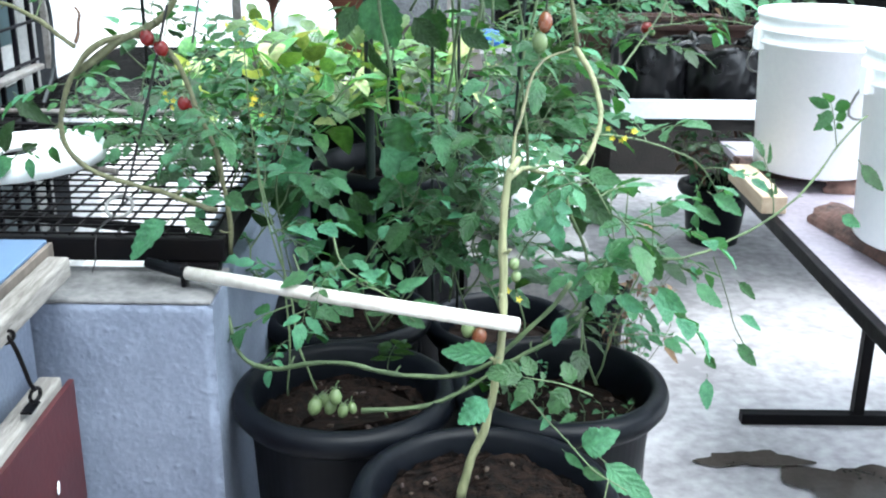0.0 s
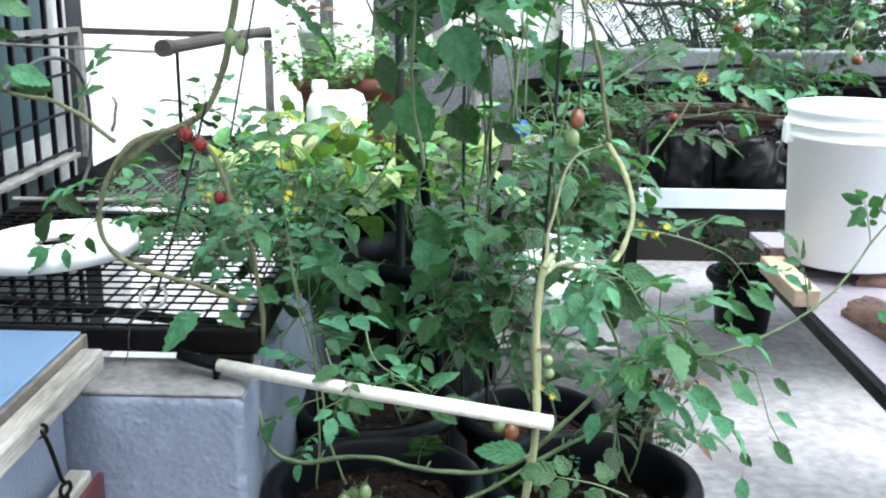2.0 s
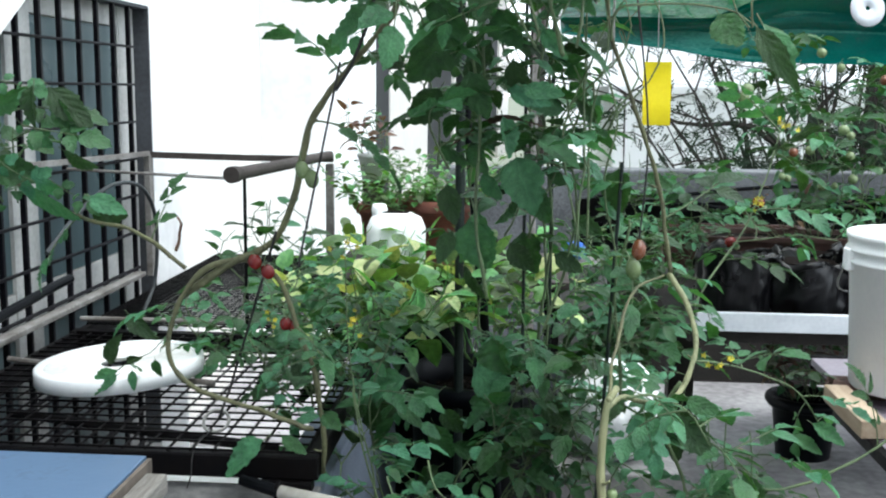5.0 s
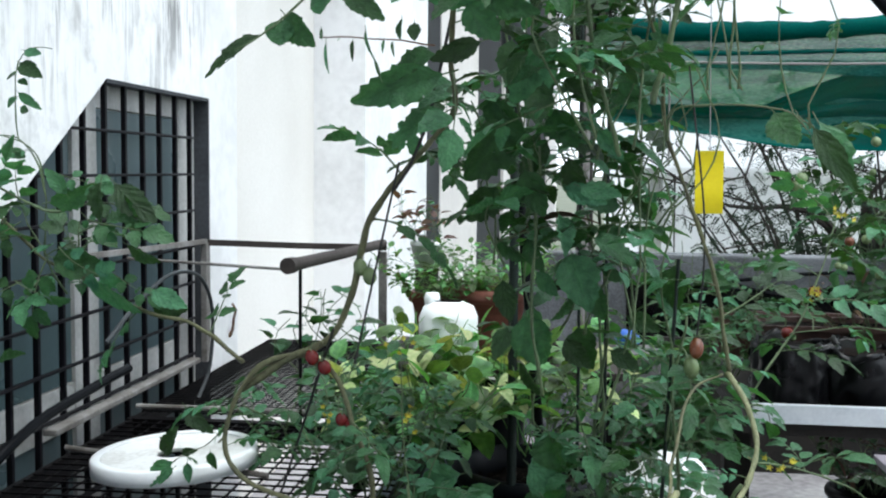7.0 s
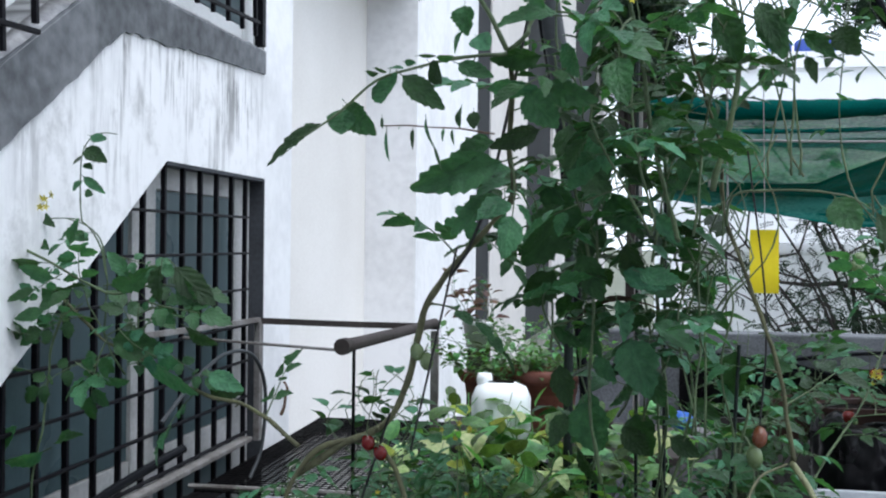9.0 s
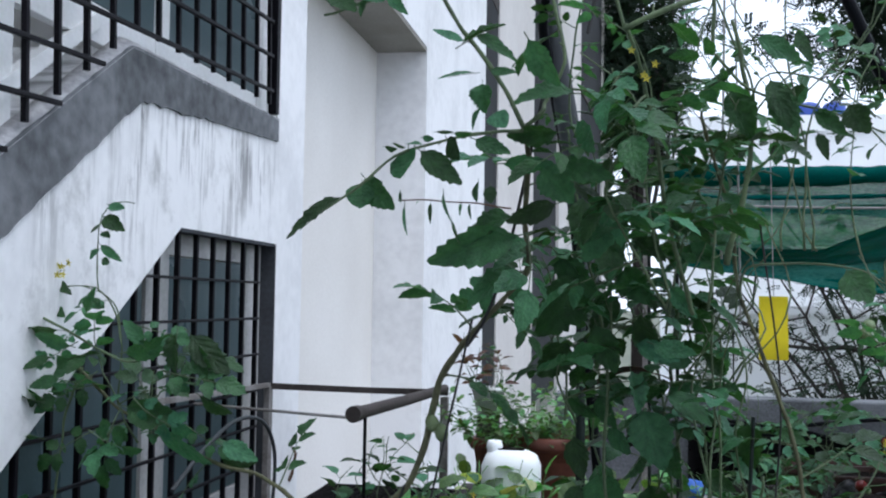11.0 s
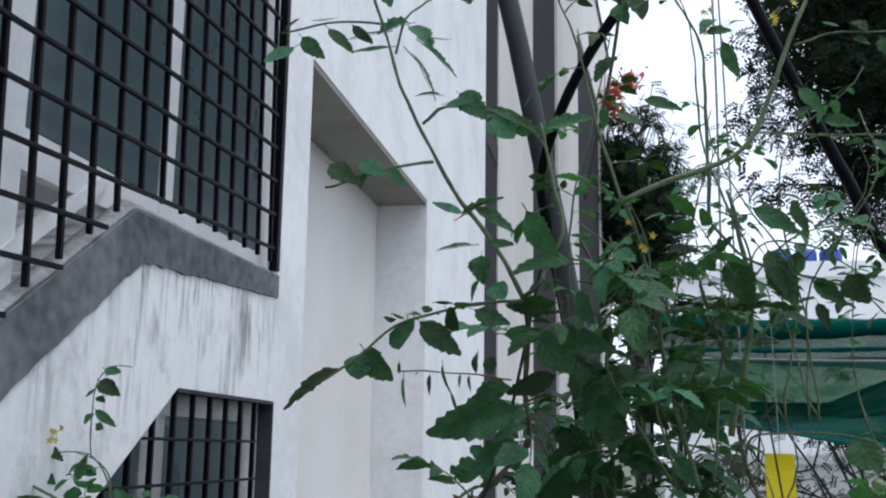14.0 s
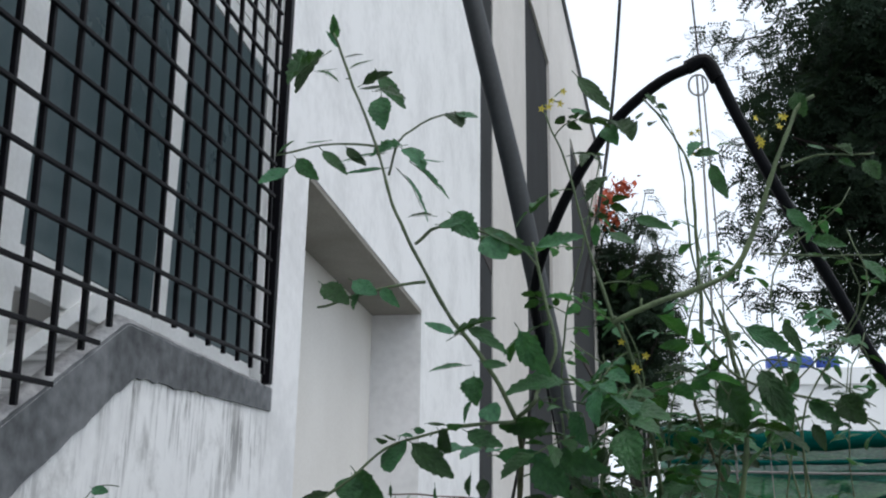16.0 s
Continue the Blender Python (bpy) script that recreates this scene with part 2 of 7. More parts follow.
M_LEAF = mat("tomato_leaf", (0.056, 0.170, 0.072), (0.017, 0.064, 0.027), 0.40, 4, 0.6, fine=45, rand=0.65, translucent=0.20, spec=0.38, contrast=(0.34, 0.66))
M_PALE = mat("pale_green_leaf", (0.140, 0.295, 0.100), (0.045, 0.130, 0.040), 0.40, 5, 0.3, fine=60, rand=0.6, translucent=0.24, spec=0.5)
M_LIME = mat("yellow_cream_leaf", (0.52, 0.56, 0.30), (0.24, 0.36, 0.12), 0.5, 8, 0.2, rand=0.3, translucent=0.2)
M_REDLEAF = mat("dull_red_leaf", (0.13, 0.055, 0.04), (0.06, 0.05, 0.03), 0.6, 12, 0.2, rand=0.3, translucent=0.2)
M_STEM = mat("tomato_stem", (0.115, 0.165, 0.075), (0.06, 0.09, 0.045), 0.6, 20, 0.4, fine=160)
M_OLDSTEM = mat("woody_tomato_stem", (0.25, 0.255, 0.14), (0.10, 0.115, 0.055), 0.65, 60, 0.6, fine=160, contrast=(0.34, 0.66), stretch=(1, 1, 0.12))
M_BROWNSTEM = mat("brown_tomato_stem", (0.135, 0.140, 0.070), (0.055, 0.055, 0.030), 0.7, 24, 0.6, fine=140)
M_RED = mat("ripe_tomato", (0.145, 0.006, 0.005), (0.085, 0.006, 0.005), 0.2, 10, spec=0.45)
M_ORANGE = mat("half_ripe_tomato", (0.15, 0.040, 0.016), (0.085, 0.04, 0.016), 0.25, 12, spec=0.5)
M_GREENFRUIT = mat("green_tomato", (0.17, 0.23, 0.105), (0.095, 0.14, 0.055), 0.25, 8, spec=0.5)
M_FLOWER = mat("yellow_flower", (0.74, 0.64, 0.06), (0.60, 0.50, 0.05), 0.6, 20)
M_TREE = mat("dark_tree_leaf", (0.024, 0.046, 0.028), (0.009, 0.020, 0.012), 0.7, 3, 0.2, translucent=0.12, spec=0.2)
M_BARK = mat("grey_brown_bark", (0.035, 0.030, 0.026), (0.018, 0.015, 0.013), 0.9, 9, 0.8)
M_BLOSSOM = mat("red_orange_blossom", (0.50, 0.10, 0.03), (0.36, 0.06, 0.03), 0.6, 9)
M_FAR = mat("white_far_building", (0.86, 0.87, 0.88), (0.76, 0.77, 0.78), 0.85, 0.6)
M_TANK = mat("blue_water_tank", (0.03, 0.075, 0.32), (0.03, 0.06, 0.26), 0.4, 3)
M_GROUND = mat("far_ground", (0.13, 0.14, 0.10), (0.08, 0.09, 0.06), 0.95, 0.05)
M_DEAD = mat("dry_brown_leaf", (0.16, 0.10, 0.06), (0.09, 0.055, 0.035), 0.85, 14, 0.4, rand=0.3)
M_CANE = mat("dark_green_coated_cane", (0.020, 0.030, 0.026), (0.010, 0.015, 0.013), 0.5, 20, 0.2, spec=0.2)
# Shade under the grow-bag bench is put into this near-black brick colour.
M_BENCHSHADE = mat("dark_shaded_brick", (0.022, 0.018, 0.016), (0.010, 0.009, 0.008), 0.9, 9, 0.5)
M_CRUMB = mat("brown_soil_crumb", (0.060, 0.040, 0.030), (0.022, 0.015, 0.012), 0.9, 40, 0.5, rand=0.4)
M_BLUEBAG = mat("blue_plastic", (0.03, 0.12, 0.45), (0.02, 0.08, 0.33), 0.4, 6)



def veins(m, tone=1.55):
    """Paler midrib and side veins with a quilted relief between them, laid out along each blade."""
    n, l = m.node_tree.nodes, m.node_tree.links
    bsdf = next(x for x in n if x.type == "BSDF_PRINCIPLED")
    bump = next(x for x in n if x.type == "BUMP")
    tr = next((x for x in n if x.type == "MIX" and x.blend_type == "MULTIPLY"), None)
    old = bsdf.inputs["Base Color"].links[0].from_socket
    tc = n.new("ShaderNodeTexCoord")
    sep = n.new("ShaderNodeSeparateXYZ")
    l.new(tc.outputs["UV"], sep.inputs["Vector"])

    def op(kind, a, b=None, c=None):
        q = n.new("ShaderNodeMath")
        q.operation = kind
        for s, v in zip(q.inputs, (a, b, c)):
            if v is None:
                continue
            if isinstance(v, (int, float)):
                s.default_value = v
            else:
                l.new(v, s)
        return q.outputs["Value"]

    side = op("ABSOLUTE", sep.outputs["X"])
    rib = op("SUBTRACT", 1.0, op("MULTIPLY", side, 9.0))
    wave = op("COSINE", op("MULTIPLY", op("SUBTRACT", sep.outputs["Y"], op("MULTIPLY", side, 0.32)), 34.0))
    lateral = op("MULTIPLY", op("SUBTRACT", wave, 0.80), 4.0)
    line = n.new("ShaderNodeClamp")
    l.new(op("MAXIMUM", rib, op("MULTIPLY", lateral, 0.7)), line.inputs["Value"])
    pale = n.new("ShaderNodeMix")
    pale.data_type = "RGBA"
    pale.blend_type = "MULTIPLY"
    pale.inputs["B"].default_value = (tone, tone * 0.97, tone * 0.95, 1)
    l.new(op("MULTIPLY", line.outputs["Result"], 0.26), pale.inputs["Factor"])
    l.new(old, pale.inputs["A"])
    l.new(pale.outputs["Result"], bsdf.inputs["Base Color"])
    if tr:
        l.new(pale.outputs["Result"], tr.inputs["A"])
    relief = n.new("ShaderNodeBump")
    relief.inputs["Strength"].default_value = 0.24
    relief.inputs["Distance"].default_value = 0.003
    relief.invert = True
    l.new(op("MAXIMUM", rib, op("MULTIPLY", wave, 0.6)), relief.inputs["Height"])
    l.new(bump.outputs["Normal"], relief.inputs["Normal"])
    l.new(relief.outputs["Normal"], bsdf.inputs["Normal"])


for m in (M_LEAF, M_PALE):
    veins(m)

# ---- mesh helpers ----
def part(name, bm, material, parent=None, label=""):
    me = bpy.data.meshes.new(name)
    bm.to_mesh(me)
    bm.free()
    for m in (material if isinstance(material, (list, tuple)) else (material,)):
        me.materials.append(m)
    ob = new(name, me)
    if parent:
        ob.parent = parent
    if label:
        ob["label"] = label
    return ob


def thing(name, label, category, group="", kind="", at=(0, 0, 0)):
    ob = new(name)
    ob.location = at
    ob.empty_display_size = 0.1
    return tagged(ob, label, category, group, kind)


def smooth(ob):
    for f in ob.data.polygons:
        f.use_smooth = True
    return ob


def add_box(bm, lo, hi, bevel=0.0, m=None):
    lo, hi = Vector(lo), Vector(hi)
    g = bmesh.ops.create_cube(bm, size=1.0, matrix=(m or Matrix()) @ Matrix.Translation((lo + hi) / 2) @ Matrix.Diagonal((*(hi - lo), 1)))
    if bevel:
        es = list({e for v in g["verts"] for e in v.link_edges})
        bmesh.ops.bevel(bm, geom=es, offset=bevel, segments=2, affect="EDGES", profile=0.5)


def box(lo, hi, bevel=0.0):
    bm = bmesh.new()
    add_box(bm, lo, hi, bevel)
    return bm


def add_tube(bm, pts, r0, r1=None, sides=8, caps=True, wob=0.0):
    """A round, tapering tube along a polyline."""
    pts = [Vector(p) for p in pts]
    r1 = r0 if r1 is None else r1
    rings, up = [], None
    for i, p in enumerate(pts):
        d = (pts[min(i + 1, len(pts) - 1)] - pts[max(i - 1, 0)]).normalized()
        if up is None:
            up = d.orthogonal().normalized()
        up = (up - d * up.dot(d)).normalized()
        side = d.cross(up)
        r = r0 + (r1 - r0) * i / (len(pts) - 1)
        if wob:
            r *= 1 + wob * noise.noise(p * 60) + wob * 0.7 * noise.noise(p * 22)
        rings.append([bm.verts.new(p + (up * math.cos(a) + side * math.sin(a)) * r) for a in [2 * math.pi * k / sides for k in range(sides)]])
    for a, b in zip(rings, rings[1:]):
        for k in range(sides):
            bm.faces.new((a[k], a[(k + 1) % sides], b[(k + 1) % sides], b[k]))
    if caps:
        bm.faces.new(rings[0][::-1])
        bm.faces.new(rings[-1])


def tube(pts, r0, r1=None, sides=8, wob=0.0):
    bm = bmesh.new()
    add_tube(bm, pts, r0, r1, sides, wob=wob)
    return bm


def bend(pts, step=0.02):
    """A Catmull-Rom curve through the points, sampled about every step metres."""
    pts = [Vector(p) for p in pts]
    ext = [pts[0] * 2 - pts[1], *pts, pts[-1] * 2 - pts[-2]]
    out = []
    for a, b, c, d in zip(ext, ext[1:], ext[2:], ext[3:]):
        n = max(2, int((c - b).length / step))
        for k in range(n):
            t = k / n
            out.append(0.5 * (2 * b + (c - a) * t + (2 * a - 5 * b + 4 * c - d) * t * t + (3 * b - a - 3 * c + d) * t ** 3))
    return out + [pts[-1]]


def lathe(profile, sides=40):
    """A turned shape from (radius, height) pairs."""
    bm = bmesh.new()
    rings = []
    for r, z in profile:
        if r < 1e-5:
            rings.append([bm.verts.new((0, 0, z))])
        else:
            rings.append([bm.verts.new((r * math.cos(2 * math.pi * k / sides), r * math.sin(2 * math.pi * k / sides), z)) for k in range(sides)])
    for a, b in zip(rings, rings[1:]):
        for k in range(sides):
            j = (k + 1) % sides
            if len(a) == 1 and len(b) > 1:
                bm.faces.new((a[0], b[j], b[k]))
            elif len(b) == 1 and len(a) > 1:
                bm.faces.new((a[k], a[j], b[0]))
            elif len(a) > 1:
                bm.faces.new((a[k], a[j], b[j], b[k]))
    bmesh.ops.recalc_face_normals(bm, faces=bm.faces)
    return bm


def slab_x(loops, x0, x1):
    """A wall of polygon loops (outline, then openings) in y and z, between two planes of x."""
    from mathutils.geometry import tessellate_polygon
    bm = bmesh.new()
    flat = [p for lp in loops for p in lp]
    va = [bm.verts.new((x0, y, z)) for y, z in flat]
    vb = [bm.verts.new((x1, y, z)) for y, z in flat]
    for tri in tessellate_polygon([[Vector((y, z, 0)) for y, z in lp] for lp in loops]):
        bm.faces.new([va[i] for i in tri])
        bm.faces.new([vb[i] for i in reversed(tri)])
    k = 0
    for lp in loops:
        n = len(lp)
        for i in range(n):
            a, b = k + i, k + (i + 1) % n
            bm.faces.new((va[a], va[b], vb[b], vb[a]))
        k += n
    bmesh.ops.recalc_face_normals(bm, faces=bm.faces)
    return bm


def between(a, b, r, sides=8):
    return tube([a, (Vector(a) + Vector(b)) / 2, b], r, r, sides)


def structure(name, bm, material, label, category):
    return tagged(part(name, bm, material), label, category, kind="structure")


# ---- ground, floor and parapet ----
bm = bmesh.new()
bmesh.ops.create_grid(bm, x_segments=2, y_segments=2, size=1500, matrix=Matrix.Translation((0, 0, -7)))
structure("ground", bm, M_GROUND, "dull green and grey ground far below the terrace", "ground")
structure("floor", box((-1.4, -6, -0.4), (9, 5.4, 0)), M_FLOOR, "worn grey concrete terrace floor with pale patches", "floor")
structure("parapet", box((-0.42, 5.42, -0.4), (9, 5.6, 0.965), 0.01), M_PARAPET, "low dark grey parapet wall along the terrace edge", "parapet")
# Added out of view behind the eye to cut the sky light there.
structure("wall_behind", box((-1.1, -4.2, 0), (9, -4.0, 5.5)), M_LIGHTBLOCK, "unseen grey wall added to block light from behind", "wall")
structure("building_base", box((-1.4, -6, -7), (9, 5.6, -0.402)), M_WALL, "white storeys of the building below the terrace", "building")

# puddle on the floor
def puddle(cx, cy, rx, ry, seed):
    rng = random.Random(seed)
    bm = bmesh.new()
    ph = [rng.uniform(0, 6.28) for _ in range(4)]
    vs = []
    for k in range(40):
        a = 2 * math.pi * k / 40
        r = 1 + 0.22 * math.sin(2 * a + ph[0]) + 0.16 * math.sin(3 * a + ph[1]) + 0.10 * math.sin(5 * a + ph[2]) + 0.09 * math.sin(9 * a + ph[3])
        vs.append(bm.verts.new((cx + rx * r * math.cos(a), cy + ry * r * math.sin(a), 0.004)))
    bm.faces.new(vs)
    return bm


M_PUDDLE = mat("wet_brown_water", (0.062, 0.052, 0.044), (0.038, 0.032, 0.028), 0.14, 9, spec=0.5)
tagged(part("puddle", puddle(0.76, 2.235, 0.11, 0.045, 3), M_PUDDLE), "shallow brown puddle on the concrete floor", "puddle", kind="structure")
tagged(part("puddle", puddle(0.98, 2.13, 0.14, 0.10, 8), M_PUDDLE), "wider brown puddle on the concrete floor", "puddle", kind="structure")

# ---- stair building ----
WX = -1.10                     # face of the wall
ROOF = 10.6
LOW_WIN = [(2.963, 0.25), (2.963, 1.589), (2.281, 1.589), (1.03, 0.76), (1.03, 0.25)]
UP_WIN = [(2.945, 1.955), (2.945, 3.42), (0.35, 3.42), (0.35, 0.885), (2.0, 1.955)]
structure("wall_stair", slab_x([[(-6, 0), (3.215, 0), (3.215, 2.757), (5.303, 2.757), (5.303, 0), (7.62, 0), (7.62, ROOF), (-6, ROOF)], LOW_WIN, UP_WIN], WX, WX - 0.275), M_WALL, "white stair tower wall with grey runs of rain below the sill", "wall")
structure("wall_niche", box((WX - 0.42, 3.2155, 0), (WX - 0.27, 5.3025, 2.7565)), M_NICHE, "cream painted back of a tall wall niche", "wall")
# Thin added lining that carries the shade-darkened soffit colour.
structure("ceiling_niche", box((WX - 0.2695, 3.2165, 2.735), (WX - 0.003, 5.3015, 2.7555)), M_SOFFIT, "beige underside of the niche, darkened to hold its shade", "soffit")
structure("wall_inside", box((WX - 1.6, -1, 0), (WX - 1.5, 3.5, 4)), M_WALL, "white wall inside the stair tower", "wall")
M_CREAM = mat("cream_tower_paint", (0.74, 0.71, 0.68), (0.62, 0.59, 0.56), 0.85, 0.8, 0.2, fine=14)
structure("dark_band_1", box((WX - 0.3, 7.65, 0.3), (WX - 0.008, 8.43, ROOF - 0.45)), M_STRIP, "dark grey tall vertical window band", "window band")
structure("wall_band_top_1", box((WX - 0.275, 7.62, ROOF - 0.45), (WX - 0.004, 8.46, ROOF)), M_CREAM, "cream wall above the dark band", "wall")
structure("trim_band_1", box((WX - 0.1, 7.65, 3.8), (WX - 0.002, 8.43, 3.98)), M_RUST, "brown cross rail on the dark band", "trim")
structure("wall_column_1", box((WX - 0.275, 8.46, 0), (WX, 11.0, ROOF)), M_CREAM, "cream wall between the dark vertical bands", "wall")
structure("roof_edge", box((WX - 0.3, -6, ROOF), (WX + 0.05, 11.0, ROOF + 0.08)), M_SILL, "thin grey roof coping", "roof")
# the far wing stands at a slight angle
WING = Matrix.Translation((WX, 11.0, 0)) @ Matrix.Rotation(-math.atan(0.057), 4, "Z")


def wing(name, u0, u1, z0, z1, x0, x1, m, label, category):
    bm = box((x0, u0, z0), (x1, u1, z1))
    bmesh.ops.transform(bm, matrix=WING, verts=bm.verts)
    return structure(name, bm, m, label, category)


for k, (ua, ub) in enumerate([(0.002, 0.5), (2.9, 5.7), (10.2, 12.85)]):
    wing("wall_column_%d" % (k + 2), ua, ub, 0, ROOF, -0.275, 0.0, M_CREAM, "cream wall between the dark vertical bands", "wall")
for k, (ua, ub) in enumerate([(0.5, 2.9), (5.7, 10.2)]):
    wing("dark_band_%d" % (k + 2), ua, ub, 0.3, 8.5, -0.3, -0.04, M_STRIP, "dark grey tall vertical window band", "window band")
    wing("wall_band_top_%d" % (k + 2), ua, ub, 8.5, ROOF, -0.275, -0.002, M_CREAM, "cream wall above the dark band", "wall")
    wing("trim_band_%d" % (k + 2), ua, ub, 4.9, 5.0, -0.1, -0.02, M_RUST, "brown cross rail on the dark band", "trim")
wing("roof_edge_wing", 0, 12.9, ROOF, ROOF + 0.08, -0.3, 0.05, M_SILL, "thin grey roof coping", "roof")
structure("building_back", box((-7, -6, 0), (WX - 1.7, 26, ROOF)), M_WALL, "white body of the stair building", "wall")

# grey cement sill, stepping up along the stairs, with a ragged smear below and a pale worn bevel above
low_edge = []
for k in range(121):
    y = 2.943 - (2.943 - 0.29) * k / 120
    z = 1.896 - (2.943 - y) * 0.054 if y > 2.05 else 1.848 - (2.05 - y) * 0.66
    rag = 0.007 * (noise.noise(Vector((y * 9, 3, 1))) + 0.5) + 0.010 * noise.noise(Vector((y * 60, 9, 2))) + 0.008 * noise.noise(Vector((y * 140, 5, 2)))
    low_edge.append((y, z - rag * (0.3 if y > 2.5 else 0.7)))
bm = slab_x([[(0.29, 0.862), (1.975, 1.940), (1.995, 1.951), (2.02, 1.954), (2.943, 1.962)] + low_edge], WX + 0.006, WX - 0.02)
structure("sill_stair", bm, M_SILL, "dark grey cement sill that steps with the stairs", "sill")


def sill_bevel():
    """A worn sloping edge between the face of the sill and the foot of the bars."""
    bm = bmesh.new()
    rows = []
    for k in range(141):
        y = 0.29 + (2.943 - 0.29) * k / 140
        front = 1.953 + (y - 2.0) * 0.010 if y > 2.0 else 1.953 + (y - 2.0) * 0.64
        back = 1.977 if y > 2.005 else 1.977 + (y - 2.005) * 0.648
        wear = 0.004 * noise.noise(Vector((y * 30, 1, 4))) + 0.003 * noise.noise(Vector((y * 90, 1, 4)))
        rows.append([bm.verts.new((WX + 0.0062, y, front - 0.004)), bm.verts.new((WX + 0.0055, y, front + wear)), bm.verts.new((WX - 0.012, y, (front + back) / 2 + 0.004 + wear)), bm.verts.new((WX - 0.034, y, back)), bm.verts.new((WX - 0.034, y, back - 0.05))])
    for a, b in zip(rows, rows[1:]):
        for k in range(4):
            bm.faces.new((a[k], b[k], b[k + 1], a[k + 1])).smooth = True
    bmesh.ops.recalc_face_normals(bm, faces=bm.faces)
    return bm


structure("sill_stair_top", sill_bevel(), M_BEVEL, "worn pale cement bevel along the top of the sill", "sill")


# ---- grilles and windows ----
def grille(name, label, ys, z0f, z1f, zs, x, r, slant=0.0, pivot=0.0, flat=0.85):
    """Window bars: uprights from the foot to the top, and level bars welded to their face; a slant turns the whole grid."""
    g = thing(name, label, "window grille")
    turn = Matrix.Translation((0, pivot, 2.0)) @ Matrix.Rotation(slant, 4, "X") @ Matrix.Translation((0, -pivot, -2.0))
    for y in ys:
        lo, hi = z0f(y), z1f(y)
        if hi - lo > 0.05:
            bm = box((x - r, y - r, lo), (x + r, y + r, hi), r * 0.3)
            bmesh.ops.transform(bm, matrix=turn, verts=bm.verts)
            part("bar", bm, M_BARS, g)
    for z in zs:
        ok = [v for v in [min(ys) + k * (max(ys) - min(ys)) / 240 for k in range(241)] if z0f(v) - 0.01 < z < z1f(v)]
        if ok:
            bm = box((x + r * 0.5, min(ok), z - r * flat), (x + 2.2 * r, max(ok) + 0.01, z + r * flat), r * 0.3)
            bmesh.ops.transform(bm, matrix=turn, verts=bm.verts)
            part("cross_bar", bm, M_BARS, g)
    return g


def low_top(y):
    return 1.587 if y > 2.281 else 1.587 + (y - 2.281) * 0.6627


def up_foot(y):
    return 1.972 if y > 2.003 else 1.972 + (y - 2.003) * 0.648


grille("window_grille", "dark iron bars over the lower stair window", [2.845 - 0.1085 * k for k in range(17)], lambda y: 0.30, low_top, [1.471 - 0.1025 * k for k in range(12)], WX - 0.018, 0.0062, flat=0.55)
g2 = grille("window_grille", "dark iron grid over the upper stair window", [2.839 - 0.1041 * k for k in range(24)], lambda y: up_foot(y) + 0.016 + (2.88 - y) * 0.048, lambda y: 3.41, [2.029 + 0.100 * k - 0.100 * 11 for k in range(25)], WX + 0.010, 0.0058, 0.048, 2.88)
part("edge_bar", box((WX - 0.004, 2.868, 1.966), (WX + 0.022, 2.898, 3.415), 0.003), M_BARS, g2)
# dark reveal of the lower window
M_JAMB = mat("dark_reveal_paint", (0.060, 0.065, 0.075), (0.03, 0.032, 0.037), 0.8, 8, 0.3)
D0 = WX - 0.0455
structure("trim_jamb_side", box((D0, 2.955, 0.3), (WX - 0.001, 2.9625, 1.585)), M_JAMB, "dark grey window reveal", "trim")
structure("trim_jamb_top", box((D0, 2.283, 1.580), (WX - 0.001, 2.954, 1.5885)), M_JAMB, "dark grey window reveal", "trim")

w1 = thing("window_1", "lower stair window with dark green glass and white frame", "window", kind="structure")
def win_part(name, y0, y1, z0, z1, x0, x1, m, parent):
    return part(name, box((x0, y0, z0), (x1, y1, z1), 0.002), m, parent)


D1 = WX - 0.046
win_part("pane", 2.325, 2.835, 0.905, 1.523, D1 - 0.012, D1 - 0.006, M_GLASS, w1)
win_part("pane", 1.40, 2.195, 0.905, 1.60, D1 - 0.012, D1 - 0.006, M_GLASS, w1)
win_part("window_frame", 2.20, 2.322, 0.25, 1.60, D1 - 0.03, D1, M_SHADEFRAME, w1)
win_part("window_frame", 2.838, 2.962, 0.25, 1.60, D1 - 0.03, D1, M_SHADEFRAME, w1)
win_part("window_frame", 2.322, 2.838, 1.526, 1.60, D1 - 0.032, D1 - 0.002, M_SHADEFRAME, w1)
win_part("window_frame", 1.0, 2.838, 0.80, 0.902, D1 - 0.034, D1 - 0.004, M_SHADEFRAME, w1)
win_part("pane", 1.0, 2.94, 0.25, 0.795, D1 - 0.02, D1 - 0.01, M_GLASS, w1)
w2 = thing("window_2", "upper stair window with dark green glass and white frame", "window", kind="structure")
D2 = WX - 0.034
win_part("pane", 1.632, 2.185, 2.022, 2.945, D2 - 0.010, D2 - 0.004, M_GLASS, w2)
win_part("pane", 2.262, 2.852, 2.022, 2.945, D2 - 0.010, D2 - 0.004, M_GLASS, w2)
win_part("window_frame", 2.188, 2.259, 1.9, 3.42, D2 - 0.025, D2, M_FRAME, w2)
win_part("window_frame", 2.855, 2.943, 1.9, 3.42, D2 - 0.025, D2, M_FRAME, w2)
win_part("window_frame", 1.545, 1.629, 1.6, 3.42, D2 - 0.025, D2, M_FRAME, w2)
win_part("window_frame", 1.629, 2.855, 1.94, 2.019, D2 - 0.027, D2 - 0.002, M_FRAME, w2)
win_part("window_frame", 1.629, 2.855, 2.948, 2.990, D2 - 0.027, D2 - 0.002, M_FRAME, w2)
